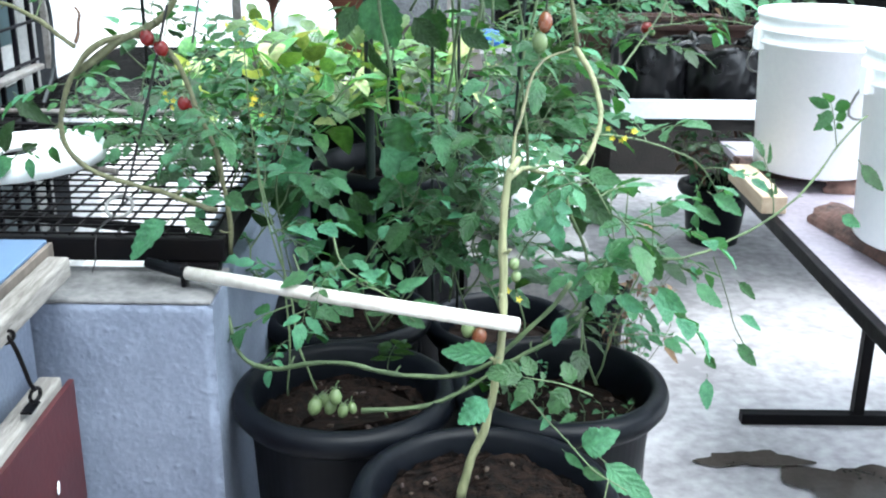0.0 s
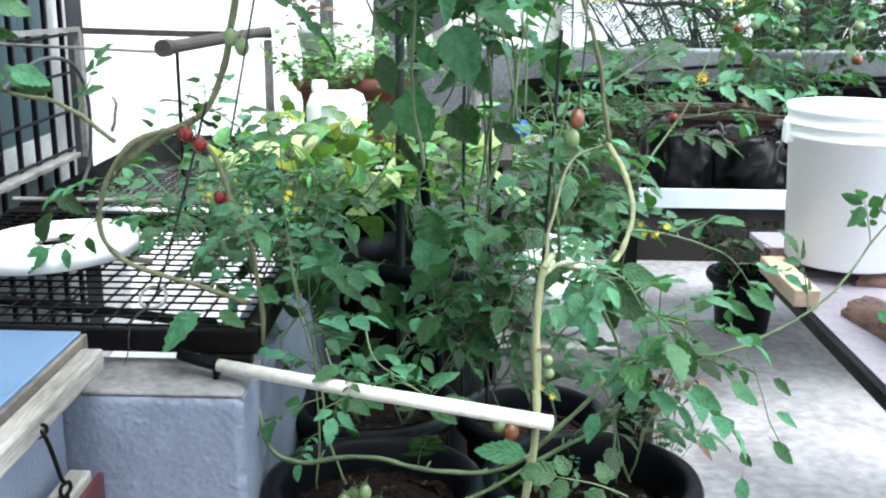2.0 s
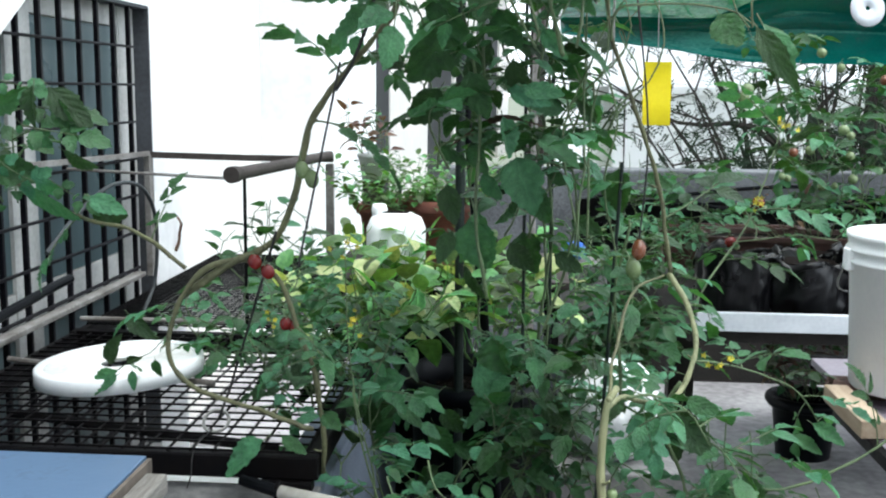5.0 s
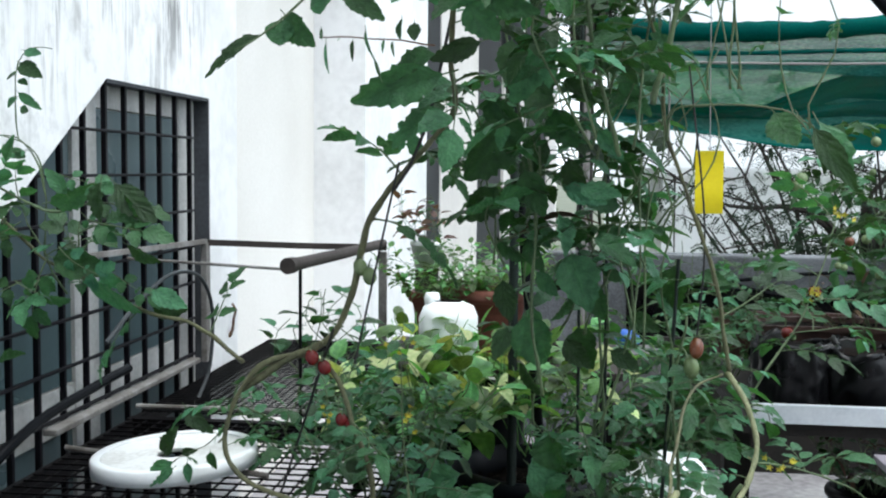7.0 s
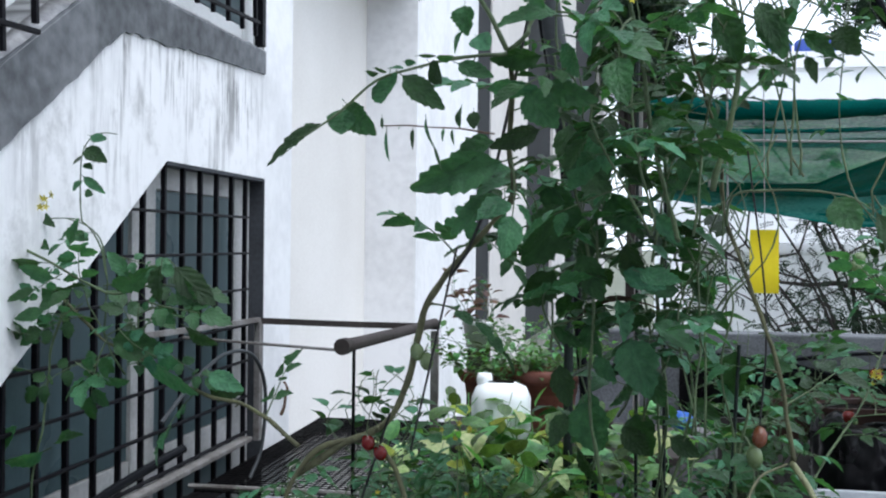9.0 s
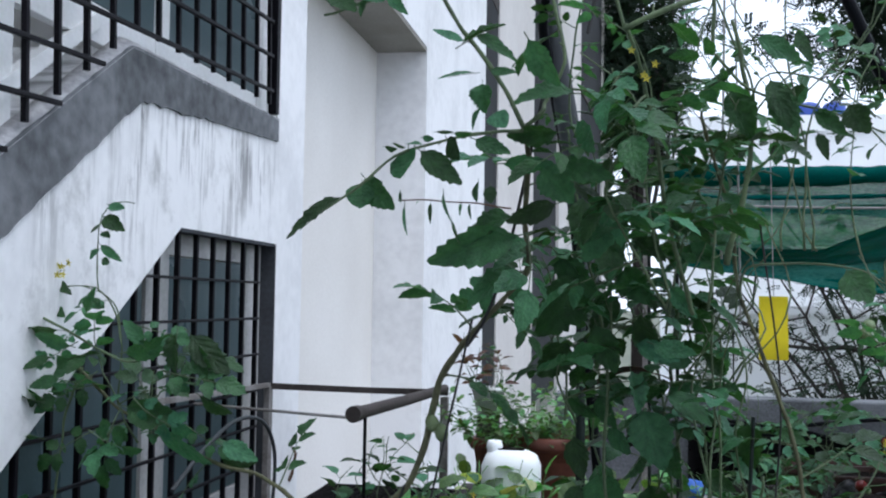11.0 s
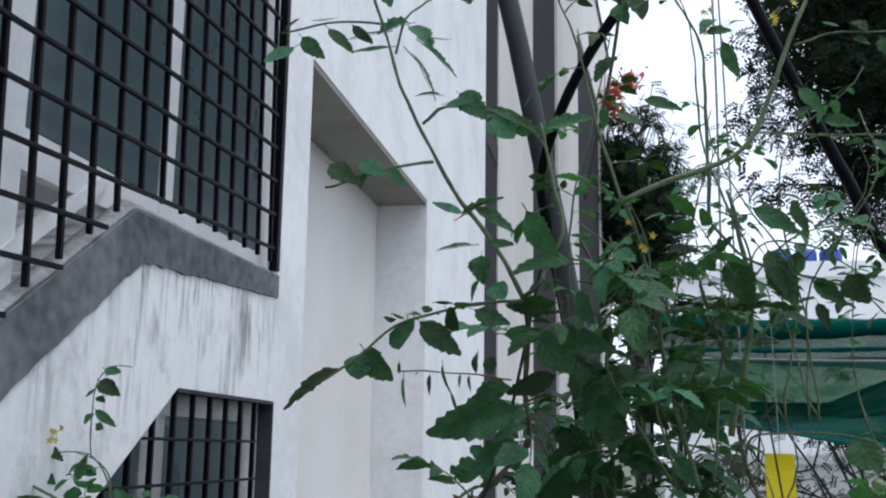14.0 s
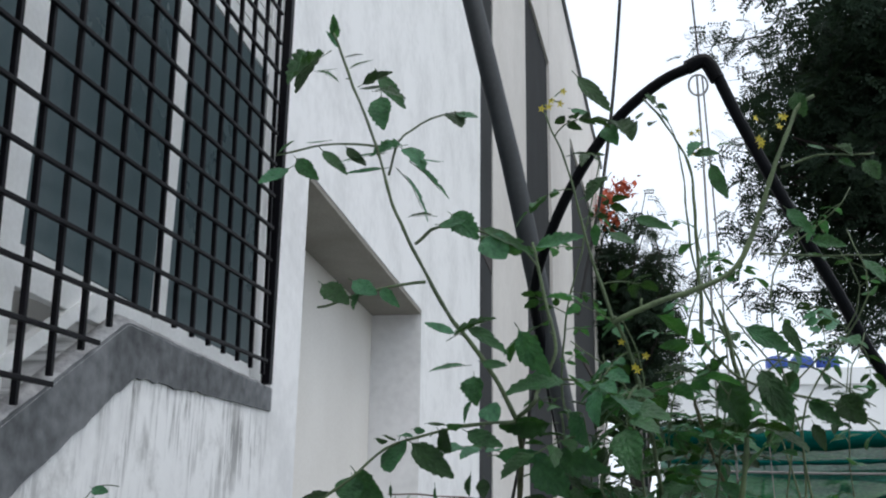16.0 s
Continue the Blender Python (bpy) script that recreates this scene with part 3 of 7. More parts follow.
for k in range(8):
    win_part("louvre", 1.632, 2.852, 3.00 + 0.052 * k, 3.042 + 0.052 * k, D2 - 0.022, D2 - 0.006 - 0.002 * (k % 2), M_FRAME, w2)
win_part("panel", 1.30, 1.542, 2.02, 3.42, D2 - 0.02, D2 - 0.006, M_GLASS, w2)
win_part("panel", 1.30, 1.542, 1.3, 2.017, D2 - 0.02, D2 - 0.007, M_FRAME, w2)
win_part("panel", 0.36, 1.297, 1.0, 3.42, D2 - 0.02, D2 - 0.008, M_FRAME, w2)
# sloping white casing behind the slanting sill
bm = bmesh.new()
add_tube(bm, [(WX - 0.040, 0.4, 1.00), (WX - 0.040, 1.2, 1.52), (WX - 0.040, 1.93, 1.995)], 0.020, 0.020, 4)
part("window_sill", bm, M_FRAME, w2)

# ---- light well: low wall, mesh platform ----
def rough_front(bm, x0, x1, z0, z1, y, nx, nz):
    """A coated face with pimples and a chipped arris."""
    grid = []
    for i in range(nx + 1):
        row = []
        for j in range(nz + 1):
            x, z = x0 + (x1 - x0) * i / nx, z0 + (z1 - z0) * j / nz
            q = Vector((x, 0, z))
            pim = max(0.0, noise.noise(q * 70) - 0.48) * 0.006 + max(0.0, noise.noise(q * 170 + Vector((3, 0, 0))) - 0.30) * 0.0022
            wave = 0.0030 * noise.noise(q * 8) + 0.0008 * noise.noise(q * 30) + 0.0003 * noise.noise(q * 140)
            edge = max(0.0, 1 - (x1 - x) / 0.014) * (0.004 + 0.008 * max(0.0, noise.noise(q * 45))) + max(0.0, 1 - (z1 - z) / 0.010) * (0.002 + 0.007 * max(0.0, noise.noise(q * 40)))
            row.append(bm.verts.new((x, y - pim - wave + edge, z)))
        grid.append(row)
    for a, b in zip(grid, grid[1:]):
        for j in range(nz):
            bm.faces.new((a[j], b[j], b[j + 1], a[j + 1])).smooth = True


bm = bmesh.new()
rough_front(bm, -0.80, -0.337, 0.0, 0.731, 1.412, 190, 300)
add_box(bm, (-1.09, 1.418, 0), (-0.337, 1.52, 0.731))
structure("well_wall_front", bm, M_PLINTH, "low blue-grey painted cement wall with rough coating", "low wall")
structure("well_wall_side", box((-0.447, 1.521, 0), (-0.350, 3.5, 0.70), 0.004), M_PLINTH, "low blue-grey painted cement wall behind the pots", "low wall")
structure("well_wall_cap", box((-1.09, 1.4145, 0.7315), (-0.3385, 1.56, 0.738), 0.003), M_PLINTHTOP, "bare worn cement cap of the low wall", "wall cap")
structure("well_floor_sheet", box((-0.80, 1.57, 0.50), (-0.45, 2.35, 0.51)), M_WHITE, "pale sheet below the wire mesh", "sheet")

# Added dark floor sheet: the shade below the mesh is in its colour.
structure("well_floor", box((-1.09, 1.522, 0.003), (-0.448, 3.6, 0.02)), M_PARAPET, "dark floor sheet standing in for shade in the light well", "floor")
mesh_t = thing("mesh_platform", "black steel frame with wire mesh over the light well", "wire mesh")
def mesh_panel(x0, x1, y0, y1, z, step):
    bm = bmesh.new()
    n = int((x1 - x0) / step)
    for k in range(n + 1):
        x = x0 + (x1 - x0) * k / n
        add_box(bm, (x - 0.0016, y0, z - 0.0016), (x + 0.0016, y1, z + 0.0016))
    n = int((y1 - y0) / step)
    for k in range(n + 1):
        y = y0 + (y1 - y0) * k / n
        add_box(bm, (x0, y - 0.0016, z + 0.001), (x1, y + 0.0016, z + 0.0042))
    ob = part("wire_panel", bm, M_STEEL, mesh_t)
    ob["kind"] = "stuff"


mesh_panel(-1.05, -0.36, 1.53, 2.28, 0.800, 0.036)
mesh_panel(-1.05, -0.36, 2.34, 3.40, 0.806, 0.021)
for lo, hi in [((-1.07, 1.527, 0.758), (-0.338, 1.550, 0.796)), ((-1.07, 2.285, 0.76), (-0.338, 2.325, 0.80)), ((-0.362, 1.552, 0.757), (-0.338, 3.42, 0.797)), ((-1.07, 1.552, 0.757), (-1.05, 3.42, 0.797)), ((-1.07, 3.42, 0.757), (-0.338, 3.45, 0.80))]:
    part("frame_bar", box(lo, hi, 0.003), M_STEEL, mesh_t)
part("cross_bar", between((-0.94, 1.74, 0.782), (-0.42, 1.60, 0.782), 0.009), M_STEEL, mesh_t)
part("foot", box((-0.43, 1.520, 0.7385), (-0.348, 1.548, 0.757), 0.003), M_STEEL, mesh_t)
tagged(part("angle_rail", box((WX - 0.014, 1.985, 0.834), (WX + 0.018, 2.83, 0.848), 0.003), M_GALV), "weathered grey steel angle along the wall foot", "steel angle")
tagged(part("tie_rod", between((-1.06, 2.33, 0.822), (-0.40, 2.34, 0.822), 0.006), M_GALV), "thin grey rod lying across the mesh", "rod")
tagged(part("tie_rod", between((-1.06, 1.98, 0.815), (-0.60, 1.86, 0.812), 0.006), M_GALV), "thin grey rod lying across the mesh", "rod")

# rail frame in front of the stair window
rail = thing("rail_frame", "weathered brown steel rail frame beside the stair window", "rail")
part("wall_rail", tube([(-1.084, 2.108, 1.195), (-1.084, 2.45, 1.186), (-1.084, 2.876, 1.177)], 0.009, 0.009, 4), M_GALV, rail)
part("cross_rail", tube([(-1.092, 2.886, 1.173), (-0.83, 2.96, 1.163), (-0.577, 2.998, 1.160)], 0.012, 0.012, 4), M_RUST, rail)
part("arm", tube([(-0.641, 2.18, 1.180), (-0.61, 2.54, 1.177), (-0.586, 2.985, 1.172)], 0.0145, 0.013, 12), M_RUST, rail)
part("end_cap", tube([(-0.644, 2.158, 1.180), (-0.643, 2.17, 1.180), (-0.641, 2.186, 1.180)], 0.018, 0.018, 16), M_RUST, rail)
part("post", box((-0.599, 2.987, 0.81), (-0.577, 3.010, 1.147), 0.002), M_GALV, rail)
part("thin_post", between((-0.636, 2.235, 0.81), (-0.636, 2.235, 1.17), 0.004), M_STEEL, rail)
part("post", box((WX + 0.006, 2.864, 0.828), (WX + 0.024, 2.894, 1.173), 0.002), M_GALV, rail)
part("thin_rail", between((-1.075, 2.325, 1.174), (-0.655, 2.17, 1.172), 0.0034), M_GALV, rail)
tagged(part("cable", tube(bend([(-0.98, 2.0, 1.03), (-0.97, 2.15, 1.10), (-0.965, 2.32, 1.14), (-0.955, 2.47, 1.12), (-0.95, 2.55, 1.03), (-0.96, 2.56, 0.88), (-0.97, 2.5, 0.806)]), 0.0048, 0.0048, 8), M_GREYPIPE), "dark grey cable looped over the rail beside the window", "cable")
tagged(part("hose", tube(bend([(-1.02, 1.55, 0.85), (-0.98, 1.70, 0.93), (-0.93, 1.86, 0.975), (-0.91, 1.95, 0.99)]), 0.010, 0.009, 10), M_BLACKPIPE), "black hose lying against the grille", "hose")

tagged(part("rusty_bracket", tube(bend([(WX + 0.001, 3.13, 0.86), (WX + 0.012, 3.13, 0.885), (WX + 0.016, 3.13, 0.92), (WX + 0.022, 3.13, 0.945), (WX + 0.010, 3.13, 0.965)], 0.01), 0.006, 0.004, 6, wob=0.4), M_DEAD), "small rusty hooked bracket on the white wall", "bracket")

# bucket lid on the mesh
lid = thing("bucket_cover", "round white plastic bucket lid with a hole, lying on the mesh", "bucket lid", at=(-0.79, 1.885, 0.826))
lid.rotation_euler = (0, radians(-3.2), 0)
lid.scale = (0.985, 0.985, 0.86)
smooth(part("rim", lathe([(0.1405, 0.024), (0.155, 0.026), (0.159, 0.022), (0.160, -0.008), (0.155, -0.010), (0.152, 0.010), (0.1405, 0.012), (0.1405, 0.024)], 56), M_WHITE, lid))
smooth(part("disc", lathe([(0.035, 0.018), (0.05, 0.02), (0.12, 0.017), (0.138, 0.022), (0.140, 0.021), (0.140, 0.010), (0.05, 0.008), (0.035, 0.010), (0.035, 0.018)], 56), M_LID, lid))
ring = bmesh.new()
add_tube(ring, [(0.0215 * math.cos(a), 0.0215 * math.sin(a), 0) for a in [2 * math.pi * k / 24 for k in range(25)]], 0.003, 0.003, 6)
ring = part("wire_ring", ring, M_WIRE)
ring.matrix_world = pose(-0.529, 1.632, 0.815, 38, 0, 0)
tagged(ring, "small pale wire ring on the mesh", "ring")
tagged(part("cord", tube([(-0.529, 1.645, 0.814), (-0.505, 1.630, 0.869), (-0.465, 1.600, 0.977), (-0.424, 1.550, 1.079), (-0.392, 1.500, 1.152)], 0.0022, 0.0022, 5), M_CORD), "taut dark cord from the mesh to the vine", "cord")
tagged(part("cord_end", tube(bend([(-0.531, 1.617, 0.806), (-0.535, 1.53, 0.803), (-0.537, 1.520, 0.765), (-0.542, 1.512, 0.745)]), 0.0012, 0.0012, 4), M_CORD), "loose end of a dark cord", "cord")

# ---- blue board, batten and maroon door ----
board = thing("blue_board", "blue laminated board with a weathered wooden frame", "board")
part("blue_sheet", box((-1.4, 0.2, 0.790), (-0.580, 1.447, 0.820), 0.002), [M_BLUE], board)
part("edge_strip", box((-0.579, 0.2, 0.792), (-0.572, 1.447, 0.816), 0.001), M_EDGE, board)
bm = bmesh.new()
add_box(bm, (-0.571, 0.2, 0.774), (-0.538, 1.418, 0.805), 0.004)
part("batten", bm, M_WOOD, board)
door = thing("maroon_door", "maroon painted board door with a worn wooden top rail", "door panel")
part("door_sheet", box((-0.543, 0.2, 0.10), (-0.535, 1.372, 0.632), 0.001), M_MAROON, door)
part("top_rail", box((-0.576, 0.2, 0.614), (-0.5435, 1.350, 0.647), 0.004), M_WOOD, door)
bm = lathe([(0.0, 0.0), (0.008, 0.0), (0.007, 0.001), (0, 0.0016)], 11)
for v in bm.verts:
    v.co.x *= 1.2 + 25 * v.co.y
    v.co.y *= 1.9
part("paint_chip", bm, M_WHITE, door).matrix_local = pose(-0.5349, 1.271, 0.513, 0, 90, 15)
hook = thing("hook_latch", "dark iron hook and eye latch between board and door", "latch")
part("hook", tube(bend([(-0.541, 1.184, 0.768), (-0.531, 1.183, 0.772), (-0.527, 1.188, 0.764), (-0.525, 1.196, 0.748), (-0.523, 1.208, 0.715), (-0.522, 1.218, 0.688), (-0.521, 1.226, 0.678), (-0.525, 1.234, 0.672)], 0.006), 0.0030, 0.0030, 8), M_STEEL, hook)
part("eye", tube([(-0.523 + 0.003 * math.cos(a), 1.230 + 0.010 * math.cos(a), 0.667 + 0.009 * math.sin(a)) for a in [2 * math.pi * k / 14 for k in range(15)]], 0.0028, 0.0028, 6), M_STEEL, hook)
part("eye", tube([(-0.530 + 0.006 * math.cos(a), 1.186 + 0.008 * math.cos(a), 0.769 + 0.008 * math.sin(a)) for a in [2 * math.pi * k / 14 for k in range(15)]], 0.0025, 0.0025, 6), M_STEEL, hook)
part("plate", box((-0.540, 1.215, 0.6452), (-0.5245, 1.248, 0.6485), 0.001), M_STEEL, hook)
for ob in list(hook.children):
    ob.location = (-0.010, 0.0, 0.012)
structure("well_shade_wall", box((-1.39, 0.15, 0), (-0.60, 1.40, 0.74)), M_PLINTH, "blue-grey painted wall behind the door", "low wall")

# ---- white pipe over the pots ----
tagged(part("pipe_stub", tube(bend([(-0.452, 1.500, 0.7665), (-0.42, 1.488, 0.763), (-0.386, 1.473, 0.7605)], 0.01), 0.0085, 0.0105, 12), M_BLACKPIPE), "short black rubber hose pushed onto the cream pipe", "hose")
tagged(smooth(part("white_pipe", tube([(-0.384, 1.472, 0.7605), (-0.15, 1.366, 0.766), (0.0985, 1.252, 0.776)], 0.0102, 0.0102, 20), M_PIPE)), "cream plastic water pipe laid from the low wall over the pots", "pipe")
tagged(part("pipe_clip", box((-0.394, 1.466, 0.739), (-0.386, 1.490, 0.773), 0.002), M_STEEL), "small black clip holding the pipe", "clip")


# ---- pots ----
def pot(at, r, h, label, seed, soil_drop=0.06, wall=0.012, rim=0.024, group="large black pots"):
    t = thing("plant_pot", label, "plant pot", group, at=at)
    b = r * 0.80
    # a broad rolled rim that bulges out over a tapered body
    smooth(part("body", lathe([(0, 0), (b, 0), (b, 0.006), (r - 0.004, h - rim * 2.0), (r + rim * 0.55, h - rim * 1.75), (r + rim * 0.95, h - rim * 1.2), (r + rim, h - rim * 0.7), (r + rim * 0.8, h - rim * 0.22), (r + rim * 0.35, h), (r, h + 0.001), (r - wall * 0.7, h - 0.010), (r - wall - 0.004, h - 0.06), (b + (r - b) * 0.5 - wall, h * 0.5), (0, h * 0.5)], 64), M_POT, t))
    bm = bmesh.new()
    bmesh.ops.create_circle(bm, cap_ends=True, radius=r - wall - 0.004, segments=40)
    bmesh.ops.triangulate(bm, faces=bm.faces)
    bmesh.ops.subdivide_edges(bm, edges=list(bm.edges), cuts=16)
    for v in bm.verts:
        v.co.z = h - soil_drop + 0.014 * noise.noise(Vector((v.co.x * 18, v.co.y * 18, seed))) + 0.010 * noise.noise(Vector((v.co.x * 70, v.co.y * 70, seed))) + 0.006 * noise.noise(Vector((v.co.x * 150, v.co.y * 150, seed)))
    part("soil", bm, M_SOIL, t, "dark crumbly potting soil")
    rng = random.Random(seed)
    for k in range(60):
        a, d = rng.uniform(0, 6.28), (r - 0.035) * math.sqrt(rng.random())
        s = rng.uniform(0.002, 0.007)
        bm = bmesh.new()
        bmesh.ops.create_icosphere(bm, subdivisions=1, radius=s, matrix=Matrix.Diagonal((1, rng.uniform(0.4, 1), 0.5, 1)))
        for v in bm.verts:
            v.co *= 1 + 0.3 * noise.noise(v.co * 90 + Vector((k, 0, 0)))
        ob = part("crumb", bm, rng.choice([M_SOIL, M_CRUMB, M_SOIL, M_CRUMB, M_SOIL]), t)
        ob.matrix_local = pose(d * math.cos(a), d * math.sin(a), h - soil_drop + 0.008, rng.uniform(0, 40), 0, rng.uniform(0, 360))
    return t


pot((-0.156, 1.525, 0), 0.157, 0.552, "large round black plastic pot with soil beside the low wall", 1)
pot((0.193, 1.560, 0), 0.157, 0.552, "large round black plastic pot with seedlings in its soil", 2, 0.075)
pot((0.061, 1.235, 0), 0.161, 0.543, "large round black plastic pot with the thick tomato stem", 3, 0.032)
pot((-0.20, 2.02, 0), 0.155, 0.48, "tall black plastic pot under dense leaves", 4)
pot((0.13, 2.12, 0), 0.145, 0.42, "black plastic pot under dense leaves", 5)
pot((-0.12, 2.42, 0), 0.17, 0.70, "tall black plastic tub filled with leafy plants", 6)
pot((-0.42 + 0.13, 2.75, 0), 0.14, 0.80, "black plastic tub filled with leafy plants", 7)
pot((1.06, 3.92, 0), 0.125, 0.235, "small black plastic pot on the floor", 8, group="small black pots")
pot((0.31, 1.86, 0.45), 0.045, 0.14, "small black nursery pot", 9, 0.02, 0.004, 0.006, group="small black pots")
structure_block = box((0.24, 1.80, 0), (0.40, 1.95, 0.449), 0.004)
tagged(part("cement_block", structure_block, M_PLINTHTOP), "bare cement block under a small pot", "block")

# ---- table with buckets ----
table = thing("work_table", "brown board table with black steel edges and a T-shaped steel leg", "table")
part("tabletop", box((0.655, 1.05, 0.690), (1.6, 2.19, 0.708), 0.002), M_TABLE, table)
part("tabletop_end", box((0.70, 2.191, 0.690), (1.6, 2.60, 0.708), 0.002), M_TABLE, table)
for lo, hi in [((0.636, 1.05, 0.686), (0.654, 2.19, 0.711)), ((0.70, 2.601, 0.678), (1.6, 2.62, 0.712))]:
    part("edge_angle", box(lo, hi, 0.002), M_STEEL, table)
for y in (2.43, 1.10):
    part("leg", box((1.066, y - 0.014, 0.031), (1.094, y + 0.014, 0.689), 0.002), M_STEEL, table)
    part("foot", box((0.78, y - 0.016, 0.0), (1.4, y + 0.016, 0.030), 0.002), M_STEEL, table)
tagged(part("plank", box((0.622, 1.960, 0.7125), (0.672, 2.215, 0.748), 0.003), M_PINE), "short pale pine plank on the table edge", "plank")


def roof_tile(at, turn):
    bm = bmesh.new()
    for i in range(13):
        a = math.pi * i / 12
        for j, y in enumerate((-0.14, 0.14)):
            for r in (0.050, 0.040):
                bm.verts.new((r * math.cos(a), y * (1 + 0.04 * math.sin(9 * a)), r * math.sin(a) * 0.72))
    bm.verts.ensure_lookup_table()
    v = bm.verts
    for i in range(12):
        a, b = 4 * i, 4 * (i + 1)
        bm.faces.new((v[a], v[b], v[b + 2], v[a + 2]))
        bm.faces.new((v[a + 1], v[a + 3], v[b + 3], v[b + 1]))
        bm.faces.new((v[a], v[a + 1], v[b + 1], v[b]))
        bm.faces.new((v[a + 2], v[b + 2], v[b + 3], v[a + 3]))
    bmesh.ops.recalc_face_normals(bm, faces=bm.faces)
    ob = part("roof_tile", bm, M_TILE)
    ob.matrix_world = pose(*at, 0, 0, turn)
    return tagged(ob, "old reddish clay roof tile lying on the table", "roof tile", "clay tiles")


for x, y, z, a in [(0.80, 2.28, 0.709, 85), (0.95, 2.15, 0.709, 80), (1.12, 2.35, 0.709, 95), (0.78, 1.80, 0.709, 12), (0.93, 1.76, 0.709, 6), (0.86, 1.55, 0.709, 15)]:
    roof_tile((x, y, z), a)


def bucket(at, label):
    t = thing("bucket", label, "bucket", "white buckets", at=at)
    h, r, b = 0.335, 0.146, 0.128
    smooth(part("body", lathe([(0, 0), (b - 0.006, 0), (b, 0.006), (r - 0.004, h * 0.80), (r + 0.004, h * 0.805), (r + 0.005, h * 0.825), (r - 0.001, h * 0.835), (r, h * 0.88), (r + 0.006, h * 0.885), (r + 0.006, h * 0.90), (r + 0.001, h * 0.91), (r + 0.001, h * 0.955), (r + 0.005, h * 0.965), (r + 0.005, h), (r - 0.003, h), (b - 0.004, 0.01), (0, 0.01)], 60), M_WHITE, t))
    part("handle_lug", box((-r - 0.012, -0.016, h * 0.76), (-r + 0.006, 0.016, h * 0.90), 0.003), M_WHITE, t)
    part("handle", tube(bend([(-r - 0.008, 0.0, h * 0.80), (-r - 0.014, 0.03, h * 0.68), (-r * 0.9, 0.08, h * 0.58), (-r * 0.2, 0.158, h * 0.54), (r * 0.5, 0.146, h * 0.56), (r, 0.09, h * 0.7), (r + 0.008, 0, h * 0.80)]), 0.0022, 0.0022, 6), M_WIRE, t)
    return t


bucket((0.812, 2.235, 0.739), "tall white plastic bucket standing on clay tiles on the table")
bucket((0.845, 1.72, 0.743), "white plastic bucket standing on clay tiles near the table edge")


# ---- leaves ----
def outline(t, lobes):
    """Half width along a blade: broad below the middle with a blunt point; rounder where the edge is whole."""
    table = (0, 0.50, 0.82, 0.98, 1.0, 0.96, 0.86, 0.72, 0.54, 0.32, 0) if lobes else (0, 0.58, 0.88, 1.0, 1.0, 0.97, 0.90, 0.79, 0.62, 0.40, 0)
    k = min(9, int(t * 10))
    return table[k] + (table[k + 1] - table[k]) * (t * 10 - k)


def add_leaflet(bm, base, tip_dir, up, length, width, rng, lobes=True, n=11, droop=0.2, mi=0, deep=0.06, fold=1.0):
    """One leaf blade: two halves folded along the midrib, with a toothed edge."""
    d = tip_dir.normalized()
    up = (up - d * up.dot(d)).normalized()
    s = d.cross(up)
    uv = bm.loops.layers.uv.verify()
    rows = []
    for i in range(n + 1):
        t = i / n
        w = width * 0.5 * outline(t, lobes)
        if lobes and 0 < i < n:
            w *= (1.05 if i % 2 else 0.93) * (1 - deep * (0.5 + 0.5 * math.cos(t * 19.0 + 0.6))) * rng.uniform(0.96, 1.04)
        sway = 0.03 * length * math.sin(3 * t + rng.random())
        c = base + d * (length * t) + s * sway - up * (droop * length * t * t)
        if i in (0, n):
            rows.append((bm.verts.new(c),))
        else:
            lift = w * rng.uniform(0.18, 0.34) * fold
            fwd = d * (length * 0.03 if lobes and i % 2 else 0)
            puff = up * (w * (0.10 if i % 2 else -0.05))
            k2 = rng.uniform(0.6, 1.2)
            rows.append((bm.verts.new(c + s * w + up * lift + fwd), bm.verts.new(c + s * w * 0.5 + up * lift * 0.62 + fwd * 0.5 + puff), bm.verts.new(c), bm.verts.new(c - s * w * 0.5 + up * lift * k2 * 0.62 + fwd * 0.5 + puff), bm.verts.new(c - s * w + up * lift * k2 + fwd)))
    for a, b in zip(rows, rows[1:]):
        if len(a) == 1:
            fs = [(a[0], b[k + 1], b[k]) for k in range(4)]
        elif len(b) == 1:
            fs = [(a[k], a[k + 1], b[0]) for k in range(4)]
        else:
            fs = [(a[k], a[k + 1], b[k + 1], b[k]) for k in range(4)]
        for f in fs:
            fc = bm.faces.new(f)
            fc.material_index = mi
            fc.smooth = True
            for lp in fc.loops:
                i = 0 if lp.vert in a else 1
                row = (a, b)[i]
                v = (rows.index(a) + i) / n
                lp[uv].uv = ((row.index(lp.vert) - 2) / 2 if len(row) > 1 else 0.0, v)


